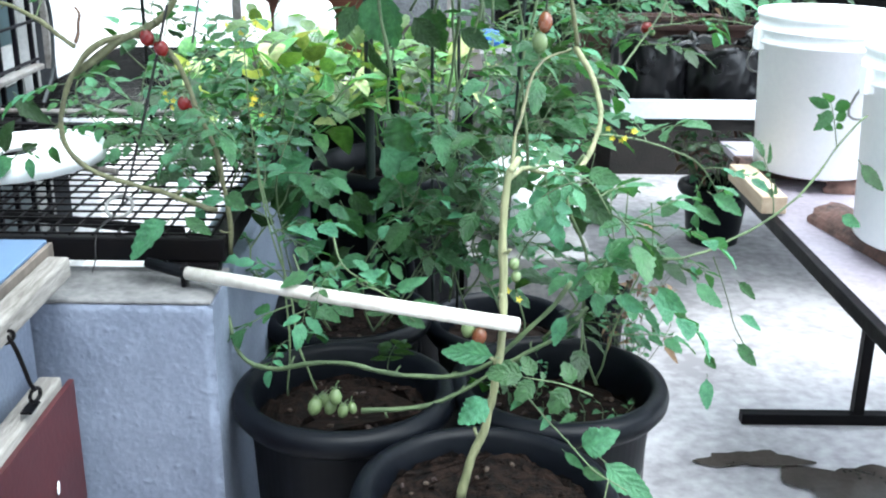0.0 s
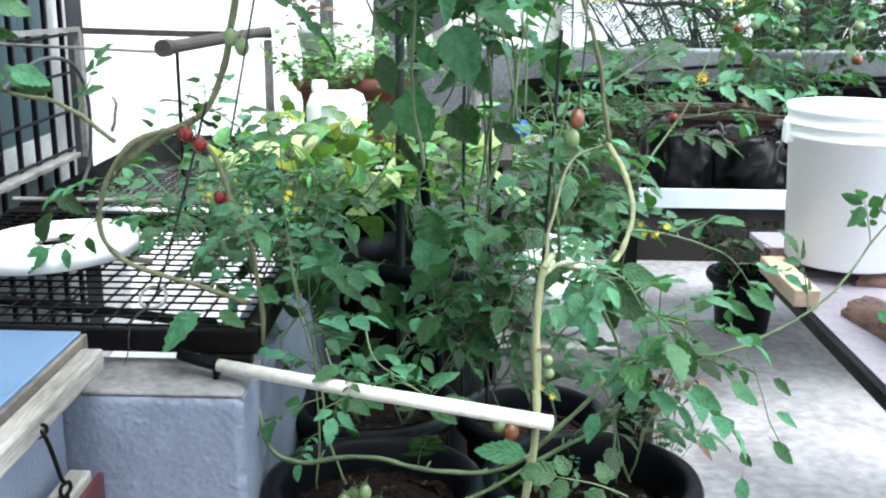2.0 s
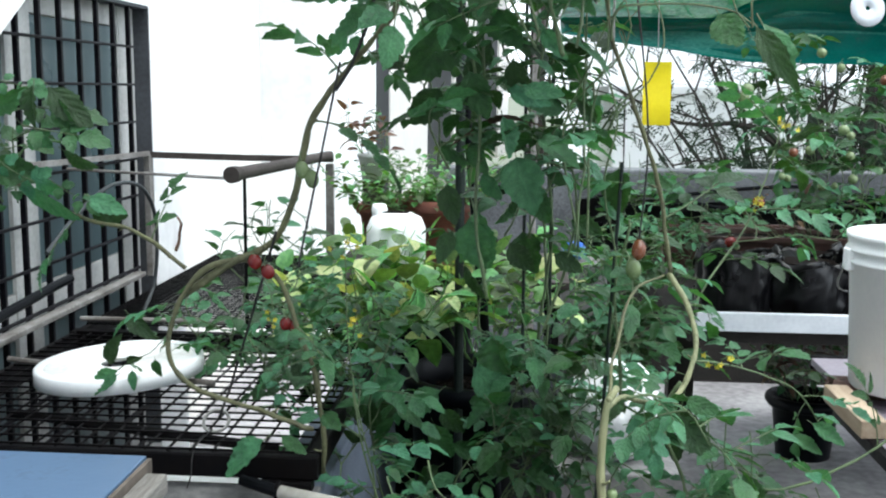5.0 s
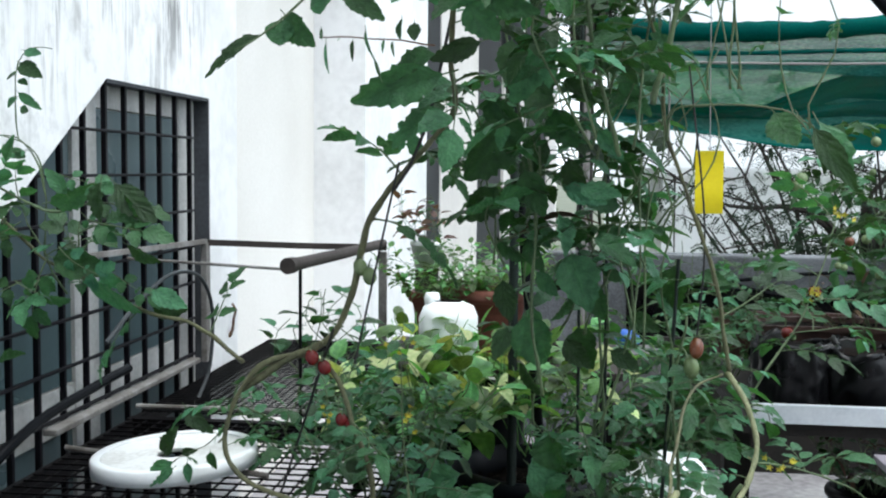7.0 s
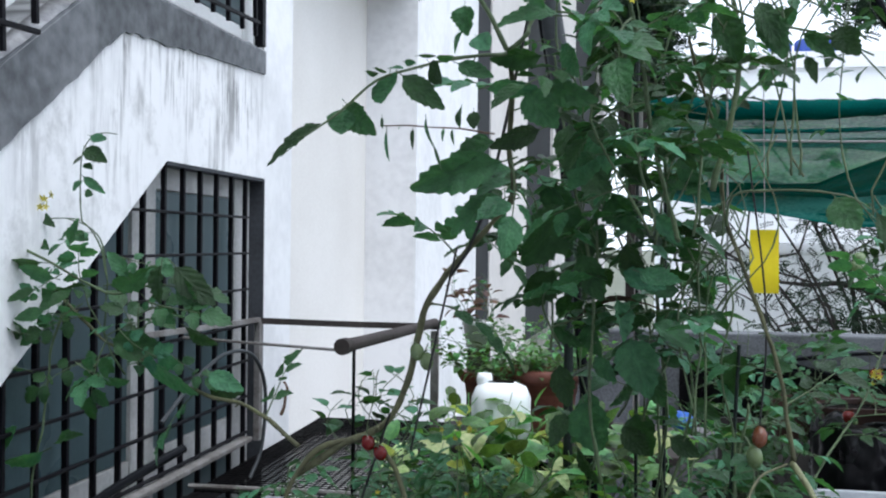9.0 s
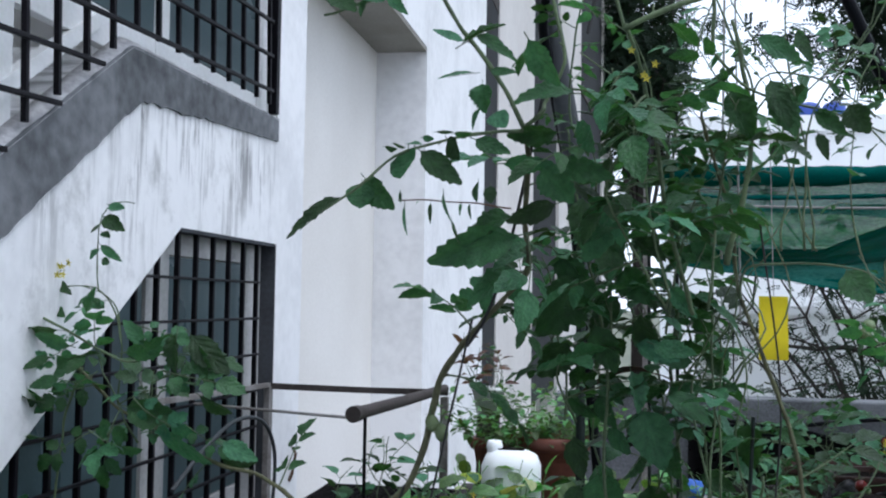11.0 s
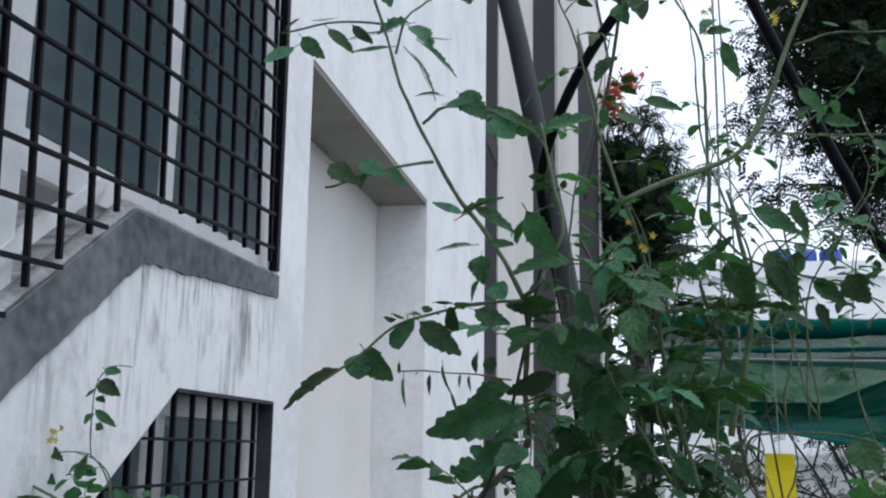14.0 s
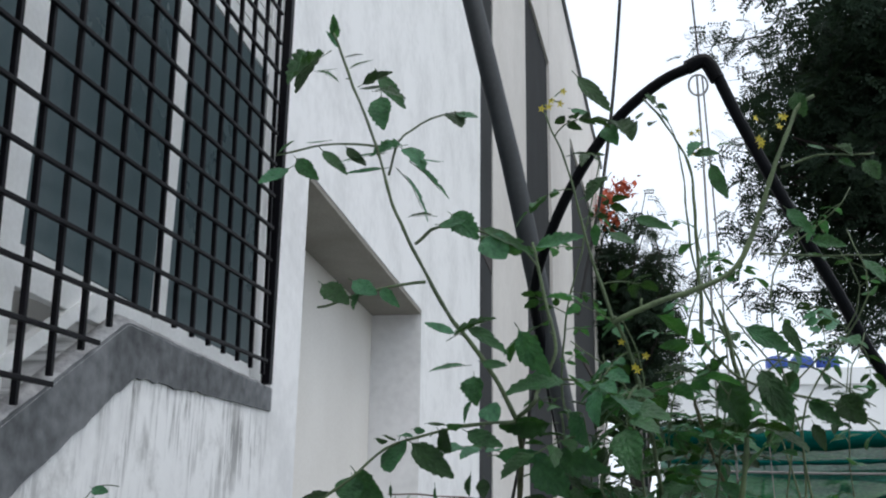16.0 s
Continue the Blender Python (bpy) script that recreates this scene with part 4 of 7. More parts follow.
def compound_leaf(name, seed, pairs=3, curl=0.3, mats=None, broad=0.62, deep=0.10):
    """A tomato leaf one unit long: a rachis with pairs of toothed leaflets and small ones between."""
    rng = random.Random(seed)
    bm = bmesh.new()
    pts = [Vector((0.02 * math.sin(4 * t), t * 0.72, -curl * t * t * 0.6 + 0.10 * t)) for t in [k / 8 for k in range(9)]]
    add_tube(bm, pts, 0.011, 0.005, 4, caps=False)
    for f in bm.faces:
        f.material_index = 1
    def at(t):
        k = min(7, int(t * 8))
        return pts[k].lerp(pts[k + 1], t * 8 - k), (pts[k + 1] - pts[k]).normalized()
    for p in range(pairs):
        t = 0.34 + 0.50 * p / max(1, pairs - 1) if pairs > 1 else 0.6
        for sgn in (-1, 1):
            c, d = at(min(0.97, t + rng.uniform(-0.04, 0.04)))
            out = (d * rng.uniform(0.35, 0.8) + Vector((sgn, 0, rng.uniform(-0.25, 0.18)))).normalized()
            ln = rng.uniform(0.22, 0.37) * (0.85 if p == 0 else 1)
            add_leaflet(bm, c + out * 0.03, out, Vector((0, rng.uniform(-0.3, 0.3), 1)), ln, ln * broad * rng.uniform(0.8, 1.15), rng, droop=rng.uniform(0.0, 0.40), deep=deep)
        if p and rng.random() < 0.8:
            c, d = at(t - 0.12)
            for sgn in (-1, 1):
                out = (d * 0.3 + Vector((sgn, 0, 0))).normalized()
                add_leaflet(bm, c, out, Vector((0, 0, 1)), 0.09, 0.06, rng, n=4)
    c, d = at(0.999)
    ln = rng.uniform(0.32, 0.42)
    add_leaflet(bm, c, d, Vector((0, 0, 1)), ln, ln * broad, rng, n=13, droop=rng.uniform(0.1, 0.4), deep=deep)
    me = bpy.data.meshes.new(name)
    bm.to_mesh(me)
    bm.free()
    for m in mats or (M_LEAF, M_STEM):
        me.materials.append(m)
    return me


def simple_leaf(name, seed, width, mats, stalk=0.25, droop=0.35, n=7, shrink=1.0):
    rng = random.Random(seed)
    bm = bmesh.new()
    if stalk:
        add_tube(bm, [Vector((0, 0, 0)), Vector((0, stalk * 0.5, 0.02)), Vector((0, stalk, 0.02))], 0.012, 0.010, 4, caps=False)
        for f in bm.faces:
            f.material_index = 1
    add_leaflet(bm, Vector((0, stalk, 0.02)), Vector((0, 1, 0.1)), Vector((0, 0, 1)), 1 - stalk, width, rng, lobes=False, n=n, droop=droop)
    for v in bm.verts:
        v.co *= shrink
    me = bpy.data.meshes.new(name)
    bm.to_mesh(me)
    bm.free()
    for m in mats:
        me.materials.append(m)
    return me


TOMATO = [compound_leaf("leaf", s, 3 if s % 3 else 2, curl=c, broad=b) for s, c, b in ((1, 0.3, 0.62), (2, 0.6, 0.6), (3, 0.2, 0.66), (4, 0.8, 0.58), (5, 0.45, 0.55), (6, 0.1, 0.6), (7, 0.55, 0.7))]
BROAD = [compound_leaf("leaf", s, 2, curl=c, broad=0.82, deep=0.24) for s, c in ((41, 0.15), (42, 0.35), (43, 0.25))]
SPARSE = [compound_leaf("leaf", s, 2, curl=c, broad=0.5) for s, c in ((11, 0.2), (12, 0.5), (13, 0.9))]
PALE = [simple_leaf("leaf", s, w, (M_PALE, M_PALE), droop=d) for s, w, d in ((21, 0.5, 0.3), (22, 0.56, 0.5), (23, 0.44, 0.2))]
LIME = [simple_leaf("leaf", s, w, (M_LIME, M_PALE), droop=d) for s, w, d in ((24, 0.55, 0.3), (25, 0.6, 0.55))]
OVATE = [simple_leaf("leaf", s, w, (M_LEAF, M_STEM), droop=d, shrink=0.58) for s, w, d in ((26, 0.52, 0.25), (27, 0.6, 0.4))]
DULL = [simple_leaf("leaf", s, w, (M_REDLEAF, M_REDLEAF), droop=d) for s, w, d in ((28, 0.5, 0.5), (29, 0.45, 0.3))]
DRY = [simple_leaf("leaf", s, w, (M_DEAD, M_DEAD), droop=d) for s, w, d in ((30, 0.3, 0.8), (31, 0.25, 0.6))]


OPEN = [((0.09, 1.40, 1.25), (0.27, 2.4, 1.54)), ((0.28, 2.45, 1.18), (0.52, 3.5, 1.56))]   # gaps kept free of leaves


def leaf_on(parent, mesh, at, out, size, rng, roll=25, up=Vector((0, 0, 1))):
    """Hang one leaf at a place, pointing out."""
    tip = Vector(at) + Vector(out).normalized() * size * 0.6
    for lo, hi in OPEN:
        if any(all(lo[k] < q[k] < hi[k] for k in range(3)) for q in (tip, Vector(at))) and size < 0.3:
            return None
    y = Vector(out).normalized()
    x = y.cross(up)
    x = x.normalized() if x.length > 1e-3 else Vector((1, 0, 0))
    z = x.cross(y)
    m = Matrix((x, y, z)).transposed().to_4x4()
    ob = new(mesh.name.split(".")[0], mesh)
    ob.parent = parent
    ob.matrix_local = Matrix.Translation(Vector(at)) @ m @ pose(0, 0, 0, rng.uniform(-15, 15), rng.uniform(-roll, roll), 0) @ Matrix.Scale(size, 4)
    return ob


def vine(parent, pts, r0, r1, n, size=0.15, seed=0, m=None, meshes=None, start=0.1, step=0.012, name="stem", pitch=0.15, face=0.0, meander=0.006):
    """A stem through the points with leaves spaced along it."""
    rng = random.Random(seed)
    c = bend(pts, step)
    r0, r1, n, size = r0 * 0.50, r1 * 0.50, n, size
    for i in range(1, len(c) - 1):
        q = c[i] * 7 + Vector((seed * 3.7, 0, 0))
        c[i] = c[i] + Vector((noise.noise(q), noise.noise(q + Vector((9, 0, 0))), noise.noise(q + Vector((0, 9, 0))))) * meander + Vector((noise.noise(q * 4), 0, noise.noise(q * 4 + Vector((5, 0, 0))))) * 0.0022
    bm = bmesh.new()
    add_tube(bm, c, r0, r1, 8, wob=0.30)
    k = 3
    while r0 > 0.0024 and k < len(c) - 3:
        d = (c[k + 1] - c[k]).normalized()
        out = Matrix.Rotation(rng.uniform(0, 6.28), 3, d) @ d.orthogonal().normalized()
        r = r0 + (r1 - r0) * k / len(c)
        bmesh.ops.create_icosphere(bm, subdivisions=1, radius=r * 0.9, matrix=Matrix.Translation(c[k] + out * r * 0.5))
        if rng.random() < 0.6:
            ln = rng.uniform(1.6, 4.5) * r
            add_tube(bm, [c[k], c[k] + out * ln * 0.6 + d * r * 0.4, c[k] + out * ln + d * r * 1.4], r * 0.5, r * 0.36, 6)
        k += rng.randint(4, 9)
    stem = smooth(part(name, bm, m or M_STEM, parent))
    meshes = meshes or TOMATO
    ang = rng.uniform(0, 6.28)
    for k in range(n):
        t = start + (1 - start) * (k + rng.uniform(0.1, 0.9)) / n
        i = min(len(c) - 2, int(t * (len(c) - 1)))
        d = (c[i + 1] - c[i]).normalized()
        ang += 2.4 + rng.uniform(-0.5, 0.5)
        side = d.orthogonal().normalized()
        out = Matrix.Rotation(ang, 3, d) @ side
        out = out + Vector((0, -face, 0))
        out = out.normalized() + d * rng.uniform(0.0, 0.6)
        out.z = out.z * 0.6 + pitch + rng.uniform(-0.38, 0.32)
        leaf_on(stem, rng.choice(meshes), c[i], out, size * rng.uniform(0.6, 1.2), rng)
    return c


def fruit(parent, at, r, long, m, name="tomato"):
    bm = bmesh.new()
    r *= 0.87
    bmesh.ops.create_uvsphere(bm, u_segments=18, v_segments=12, radius=r)
    for v in bm.verts:
        v.co.z *= long
        v.co *= 1 + 0.05 * noise.noise(v.co * 60)
    for f in bm.faces:
        f.smooth = True
    ob = part(name, bm, m, parent)
    ob.matrix_local = pose(*at, random.Random(str(at)).uniform(-18, 18), random.Random(str(at) + "b").uniform(-18, 18), 0)
    cx = bmesh.new()
    for k in range(5):
        a = k * 1.256
        v0 = Vector((0, 0, r * long * 1.02))
        add_leaflet(cx, v0, Vector((math.cos(a), math.sin(a), 0.25)), Vector((0, 0, 1)), r * 0.95, r * 0.3, random.Random(k), lobes=False, n=3, mi=0)
    add_tube(cx, [Vector((0, 0, r * long)), Vector((0.002, 0, r * long + r * 0.6)), Vector((0.006, 0, r * long + r * 1.2))], r * 0.10, r * 0.08, 5)
    part("calyx", cx, M_STEM, ob)
    return ob


def blossom(parent, at, n=5, spread=0.022, seed=0, size=0.0058):
    """A truss of small yellow star flowers."""
    rng = random.Random(seed)
    at = Vector(at)
    for k in range(n):
        bm = bmesh.new()
        c = Vector((rng.uniform(-1, 1), rng.uniform(-0.6, 0.6), rng.uniform(-1, 1))) * spread
        add_tube(bm, [-c * 0.6 + Vector((0, 0, 0.004)), Vector((0, 0, 0.003)), Vector((0, 0, 0))], 0.0009, 0.0009, 4)
        nrm = Vector((rng.uniform(-0.6, 0.6), -1, rng.uniform(-0.7, 0.3))).normalized()
        for j in range(5):
            a = j * 1.256
            s = nrm.orthogonal().normalized()
            out = (Matrix.Rotation(a, 3, nrm) @ s) + nrm * 0.35
            add_leaflet(bm, Vector((0, 0, 0)), out, nrm, size, size * 0.4, rng, lobes=False, n=3, mi=1)
        ob = part("flower", bm, (M_STEM, M_FLOWER), parent)
        ob.location = at + c


VINES = {
    "front_main": [(0.028, 1.240, 0.523), (0.045, 1.250, 0.581), (0.067, 1.260, 0.632), (0.076, 1.270, 0.715), (0.078, 1.280, 0.809), (0.079, 1.290, 0.900), (0.081, 1.300, 0.959), (0.086, 1.310, 0.971), (0.097, 1.320, 0.982)],
    "front_loop": [(0.082, 1.310, 0.953), (0.105, 1.354, 0.958), (0.140, 1.399, 0.942), (0.181, 1.443, 0.932), (0.211, 1.487, 0.956), (0.229, 1.531, 0.995), (0.224, 1.576, 1.042), (0.200, 1.620, 1.082)],
    "front_upper": [(0.203, 1.620, 1.084), (0.188, 1.615, 1.181), (0.171, 1.610, 1.241), (0.147, 1.605, 1.308), (0.123, 1.600, 1.374), (0.097, 1.600, 1.453), (0.083, 1.575, 1.544), (0.064, 1.550, 1.614), (0.034, 1.500, 1.705)],
    "loop_twig": [(0.193, 1.620, 1.080), (0.144, 1.550, 1.070), (0.115, 1.480, 1.033), (0.098, 1.410, 0.992), (0.089, 1.340, 0.962)],
    "loop_low": [(0.207, 1.500, 0.942), (0.186, 1.500, 0.877), (0.221, 1.500, 0.779), (0.207, 1.500, 0.704), (0.157, 1.500, 0.646)],
    "left_loop": [(-0.334, 1.550, 0.764), (-0.329, 1.546, 0.839), (-0.343, 1.542, 0.934), (-0.368, 1.538, 0.991), (-0.394, 1.535, 1.063), (-0.425, 1.531, 1.092), (-0.469, 1.527, 1.102), (-0.523, 1.523, 1.076), (-0.560, 1.519, 1.014), (-0.564, 1.515, 0.951), (-0.528, 1.512, 0.908), (-0.461, 1.508, 0.885), (-0.402, 1.504, 0.871), (-0.339, 1.500, 0.851)],
    "left_rise": [(-0.544, 1.530, 1.047), (-0.472, 1.525, 1.096), (-0.405, 1.520, 1.136), (-0.373, 1.515, 1.195), (-0.356, 1.510, 1.265), (-0.335, 1.505, 1.325), (-0.293, 1.500, 1.380), (-0.241, 1.460, 1.434), (-0.208, 1.435, 1.476), (-0.210, 1.410, 1.536), (-0.205, 1.370, 1.602), (-0.206, 1.330, 1.654)],
    "left_fork_l": [(-0.205, 1.320, 1.654), (-0.241, 1.302, 1.721), (-0.286, 1.285, 1.789), (-0.319, 1.268, 1.846), (-0.351, 1.250, 1.913), (-0.362, 1.240, 1.950), (-0.388, 1.227, 2.031), (-0.424, 1.213, 2.123), (-0.437, 1.200, 2.160)],
    "left_fork_r": [(-0.206, 1.330, 1.654), (-0.180, 1.340, 1.678), (-0.179, 1.360, 1.689), (-0.153, 1.373, 1.746), (-0.166, 1.387, 1.812), (-0.187, 1.400, 1.914)],
    "leafy_side": [(-0.204, 1.320, 1.649), (-0.260, 1.310, 1.644), (-0.325, 1.300, 1.628), (-0.368, 1.290, 1.612), (-0.410, 1.280, 1.574), (-0.466, 1.270, 1.537)],
    "right_branch": [(0.213, 1.500, 0.769), (0.275, 1.517, 0.775), (0.366, 1.534, 0.773), (0.447, 1.551, 0.796), (0.527, 1.569, 0.838), (0.580, 1.586, 0.886), (0.623, 1.603, 0.944), (0.664, 1.620, 0.981)],
    "right_twig": [(0.439, 1.600, 0.750), (0.466, 1.600, 0.686), (0.486, 1.600, 0.626), (0.521, 1.600, 0.564)],
    "low_sprig": [(0.075, 1.220, 0.719), (0.115, 1.202, 0.692), (0.159, 1.185, 0.649), (0.195, 1.167, 0.615), (0.237, 1.150, 0.593)],
    "cross_a": [(-0.341, 1.530, 0.666), (-0.321, 1.514, 0.610), (-0.269, 1.498, 0.593), (-0.178, 1.481, 0.612), (-0.071, 1.465, 0.600), (0.016, 1.449, 0.606), (0.075, 1.432, 0.638), (0.147, 1.416, 0.720), (0.184, 1.400, 0.780)],
    "cross_b": [(-0.124, 1.450, 0.543), (-0.036, 1.460, 0.546), (0.034, 1.470, 0.571), (0.104, 1.480, 0.614), (0.191, 1.490, 0.661), (0.225, 1.500, 0.700)],
    "thin_a": [(-0.253, 1.550, 0.517), (-0.249, 1.560, 0.614), (-0.257, 1.570, 0.728), (-0.280, 1.580, 0.848), (-0.302, 1.590, 0.981), (-0.306, 1.600, 1.100)],
    "thin_b": [(-0.199, 1.500, 0.553), (-0.228, 1.525, 0.620), (-0.242, 1.550, 0.698), (-0.273, 1.575, 0.803), (-0.295, 1.600, 0.888)],
    "left_far": [(-0.564, 1.600, 1.078), (-0.654, 1.640, 1.125), (-0.768, 1.680, 1.145), (-0.888, 1.720, 1.196), (-0.981, 1.760, 1.226), (-1.089, 1.800, 1.299)],
    "left_far_up": [(-0.992, 1.780, 1.224), (-0.982, 1.770, 1.332), (-0.999, 1.760, 1.413), (-1.052, 1.750, 1.442)],
    "tall_a": [(0.019, 1.900, 0.820), (0.022, 1.900, 0.939), (0.013, 1.900, 1.097), (-0.000, 1.900, 1.219), (-0.023, 1.900, 1.338), (-0.071, 1.850, 1.442), (-0.097, 1.800, 1.585)],
    "tall_b": [(0.003, 1.800, 0.920), (0.022, 1.788, 1.142), (0.003, 1.775, 1.317), (0.019, 1.762, 1.440), (0.011, 1.750, 1.561), (-0.006, 1.700, 1.664), (-0.043, 1.650, 1.763)],
    "tall_c": [(0.140, 1.700, 0.858), (0.126, 1.700, 1.027), (0.145, 1.700, 1.157)],
    "top_main": [(0.023, 1.500, 1.412), (-0.017, 1.433, 1.551), (-0.048, 1.367, 1.711), (-0.074, 1.300, 1.780)],
    "top_arm": [(-0.076, 1.250, 1.760), (-0.030, 1.257, 1.784), (0.019, 1.264, 1.802), (0.073, 1.271, 1.832), (0.108, 1.279, 1.888), (0.140, 1.286, 1.982), (0.171, 1.293, 2.047), (0.196, 1.300, 2.073)],
    "top_stem": [(-0.076, 1.250, 1.760), (-0.101, 1.250, 1.858), (-0.124, 1.250, 1.950), (-0.156, 1.250, 2.048)],
    "top_right": [(0.086, 1.500, 1.651), (0.105, 1.490, 1.721), (0.071, 1.480, 1.818), (0.040, 1.470, 1.918), (0.028, 1.460, 2.074), (-0.003, 1.450, 2.146)],
    "top_far_r": [(0.087, 1.500, 1.659), (0.116, 1.500, 1.747), (0.171, 1.500, 1.754), (0.230, 1.500, 1.729), (0.279, 1.500, 1.689)],
    "right_far": [(0.454, 2.900, 0.781), (0.540, 2.975, 0.883), (0.628, 3.050, 1.004), (0.691, 3.125, 1.146), (0.748, 3.200, 1.291)],
    "right_far_b": [(0.574, 3.000, 0.936), (0.723, 3.000, 0.963), (0.867, 3.000, 0.950)],
    "right_mid": [(0.234, 1.550, 0.961), (0.289, 1.568, 0.953), (0.346, 1.585, 0.934), (0.410, 1.603, 0.896), (0.462, 1.620, 0.821)],
    "fork_low": [(0.110, 1.360, 0.957), (0.147, 1.360, 0.965), (0.194, 1.360, 0.942), (0.227, 1.360, 0.895)],
    "pipe_leaf": [(-0.157, 1.420, 0.838), (-0.140, 1.397, 0.803), (-0.106, 1.375, 0.786), (-0.065, 1.353, 0.766), (-0.037, 1.330, 0.746)],
    "pipe_leaf_b": [(-0.220, 1.450, 0.800), (-0.210, 1.433, 0.780), (-0.187, 1.417, 0.769), (-0.149, 1.400, 0.758)],
    "lid_sprig": [(-0.591, 1.620, 0.978), (-0.637, 1.663, 0.929), (-0.688, 1.707, 0.897), (-0.747, 1.750, 0.859)],
    "pipe_cover": [(-0.090, 2.000, 0.790), (-0.108, 2.000, 0.915), (-0.099, 2.000, 1.049), (-0.129, 2.000, 1.168), (-0.117, 2.000, 1.274), (-0.137, 2.000, 1.357), (-0.136, 1.980, 1.392), (-0.123, 1.950, 1.518)],
}


def plant(label, base=(0, 0, 0), group="tomato plants", category="tomato plant", name="tomato_plant"):
    return thing(name, label, category, group, at=base)


# front plant: thick pale stem out of the front pot
p1 = plant("tall tomato plant with thick pale stem, tied up over pots")
vine(p1, VINES["front_main"], 0.0120, 0.0105, 0, seed=1, m=M_OLDSTEM)
vine(p1, VINES["front_loop"], 0.0062, 0.0092, 3, 0.12, 2, M_OLDSTEM)
vine(p1, VINES["front_upper"], 0.0075, 0.0045, 14, 0.15, 3, M_BROWNSTEM)
vine(p1, VINES["loop_twig"], 0.004, 0.005, 0, seed=4, m=M_BROWNSTEM)
vine(p1, VINES["loop_low"], 0.006, 0.004, 3, 0.15, 5)
vine(p1, VINES["right_branch"], 0.0055, 0.003, 3, 0.11, 6, meshes=SPARSE + TOMATO[:3])
vine(p1, VINES["right_twig"], 0.0022, 0.0015, 0, 0.075, 7, meshes=OVATE + SPARSE)
vine(p1, VINES["low_sprig"], 0.0028, 0.0015, 1, 0.11, 8)
vine(p1, VINES["cross_a"], 0.0078, 0.007, 2, 0.10, 9, M_STEM)
vine(p1, VINES["cross_b"], 0.0078, 0.006, 1, 0.10, 10, M_STEM)
# left plant: the brown loop over the mesh and its tall leader
p2 = plant("tall tomato plant with a long looped stem beside the wire mesh")
vine(p2, VINES["left_loop"], 0.0082, 0.0082, 5, 0.11, 11, M_BROWNSTEM)
vine(p2, VINES["left_rise"], 0.0120, 0.0065, 7, 0.14, 12, M_BROWNSTEM, start=0.45)
vine(p2, VINES["left_fork_l"], 0.0065, 0.003, 0, 0.11, 13)
vine(p2, VINES["left_fork_r"], 0.0055, 0.004, 3, 0.15, 14)
vine(p2, VINES["leafy_side"], 0.005, 0.0025, 0, 0.105, 15, meshes=OVATE)
vine(p2, VINES["thin_a"], 0.004, 0.002, 8, 0.12, 18)
vine(p2, VINES["thin_b"], 0.004, 0.003, 4, 0.12, 19)
vine(p2, VINES["left_far"], 0.0080, 0.0055, 4, 0.14, 20, M_BROWNSTEM, meshes=BROAD)
vine(p2, VINES["left_far_up"], 0.0035, 0.0022, 2, 0.13, 21)
# plants behind, tied to canes
p3 = plant("dense tomato plant climbing canes behind the pots")
vine(p3, VINES["tall_a"], 0.006, 0.004, 10, 0.17, 24, start=0.25)
vine(p3, VINES["tall_b"], 0.006, 0.004, 13, 0.16, 25, start=0.3)
vine(p3, VINES["tall_c"], 0.006, 0.004, 8, 0.16, 26)
vine(p3, VINES["top_main"], 0.006, 0.005, 10, 0.15, 27)
vine(p3, VINES["top_arm"], 0.0075, 0.0050, 0, 0.10, 28, meshes=SPARSE + OVATE)
vine(p3, VINES["top_stem"], 0.0042, 0.0022, 3, 0.10, 29)
vine(p3, VINES["top_right"], 0.0042, 0.002, 2, 0.09, 30, meshes=SPARSE)
vine(p3, VINES["top_far_r"], 0.0035, 0.0018, 4, 0.09, 31, meshes=SPARSE + OVATE)
vine(p3, VINES["pipe_cover"], 0.005, 0.003, 8, 0.14, 71)
p4 = plant("cherry tomato plant with ripe fruit by the grow bags")
vine(p4, VINES["right_far"], 0.007, 0.004, 9, 0.22, 32)
vine(p4, VINES["right_far_b"], 0.004, 0.003, 4, 0.15, 33)


def bush(parent, c, spread, z0, z1, stems, leaves, size, meshes, seed, r=0.004, m=None):
    """Stems that rise from one root and lean apart, with leaves all along."""
    rng = random.Random(seed)
    for k in range(stems):
        a, d = rng.uniform(0, 6.28), math.sqrt(rng.random())
        x, y = c[0] + spread[0] * d * math.cos(a), c[1] + spread[1] * d * math.sin(a)
        top = rng.uniform(z0 + (z1 - z0) * 0.55, z1)
        p0 = Vector((c[0] + (x - c[0]) * 0.3, c[1] + (y - c[1]) * 0.3, c[2]))
        wv = 0.2 * (top - c[2])
        mid = Vector((c[0] + (x - c[0]) * 0.7 + rng.uniform(-wv, wv), c[1] + (y - c[1]) * 0.7 + rng.uniform(-wv, wv), c[2] + (top - c[2]) * 0.42))
        mid2 = Vector((x + rng.uniform(-wv, wv) * 0.7, y + rng.uniform(-wv, wv) * 0.7, c[2] + (top - c[2]) * 0.75))
        vine(parent, [p0, mid, mid2, Vector((x + rng.uniform(-wv, wv), y, top))], r, r * 0.5, leaves, size, seed * 100 + k, m, meshes, start=max(0.05, (z0 - c[2]) / max(0.05, top - c[2])), step=0.03, meander=0.02)


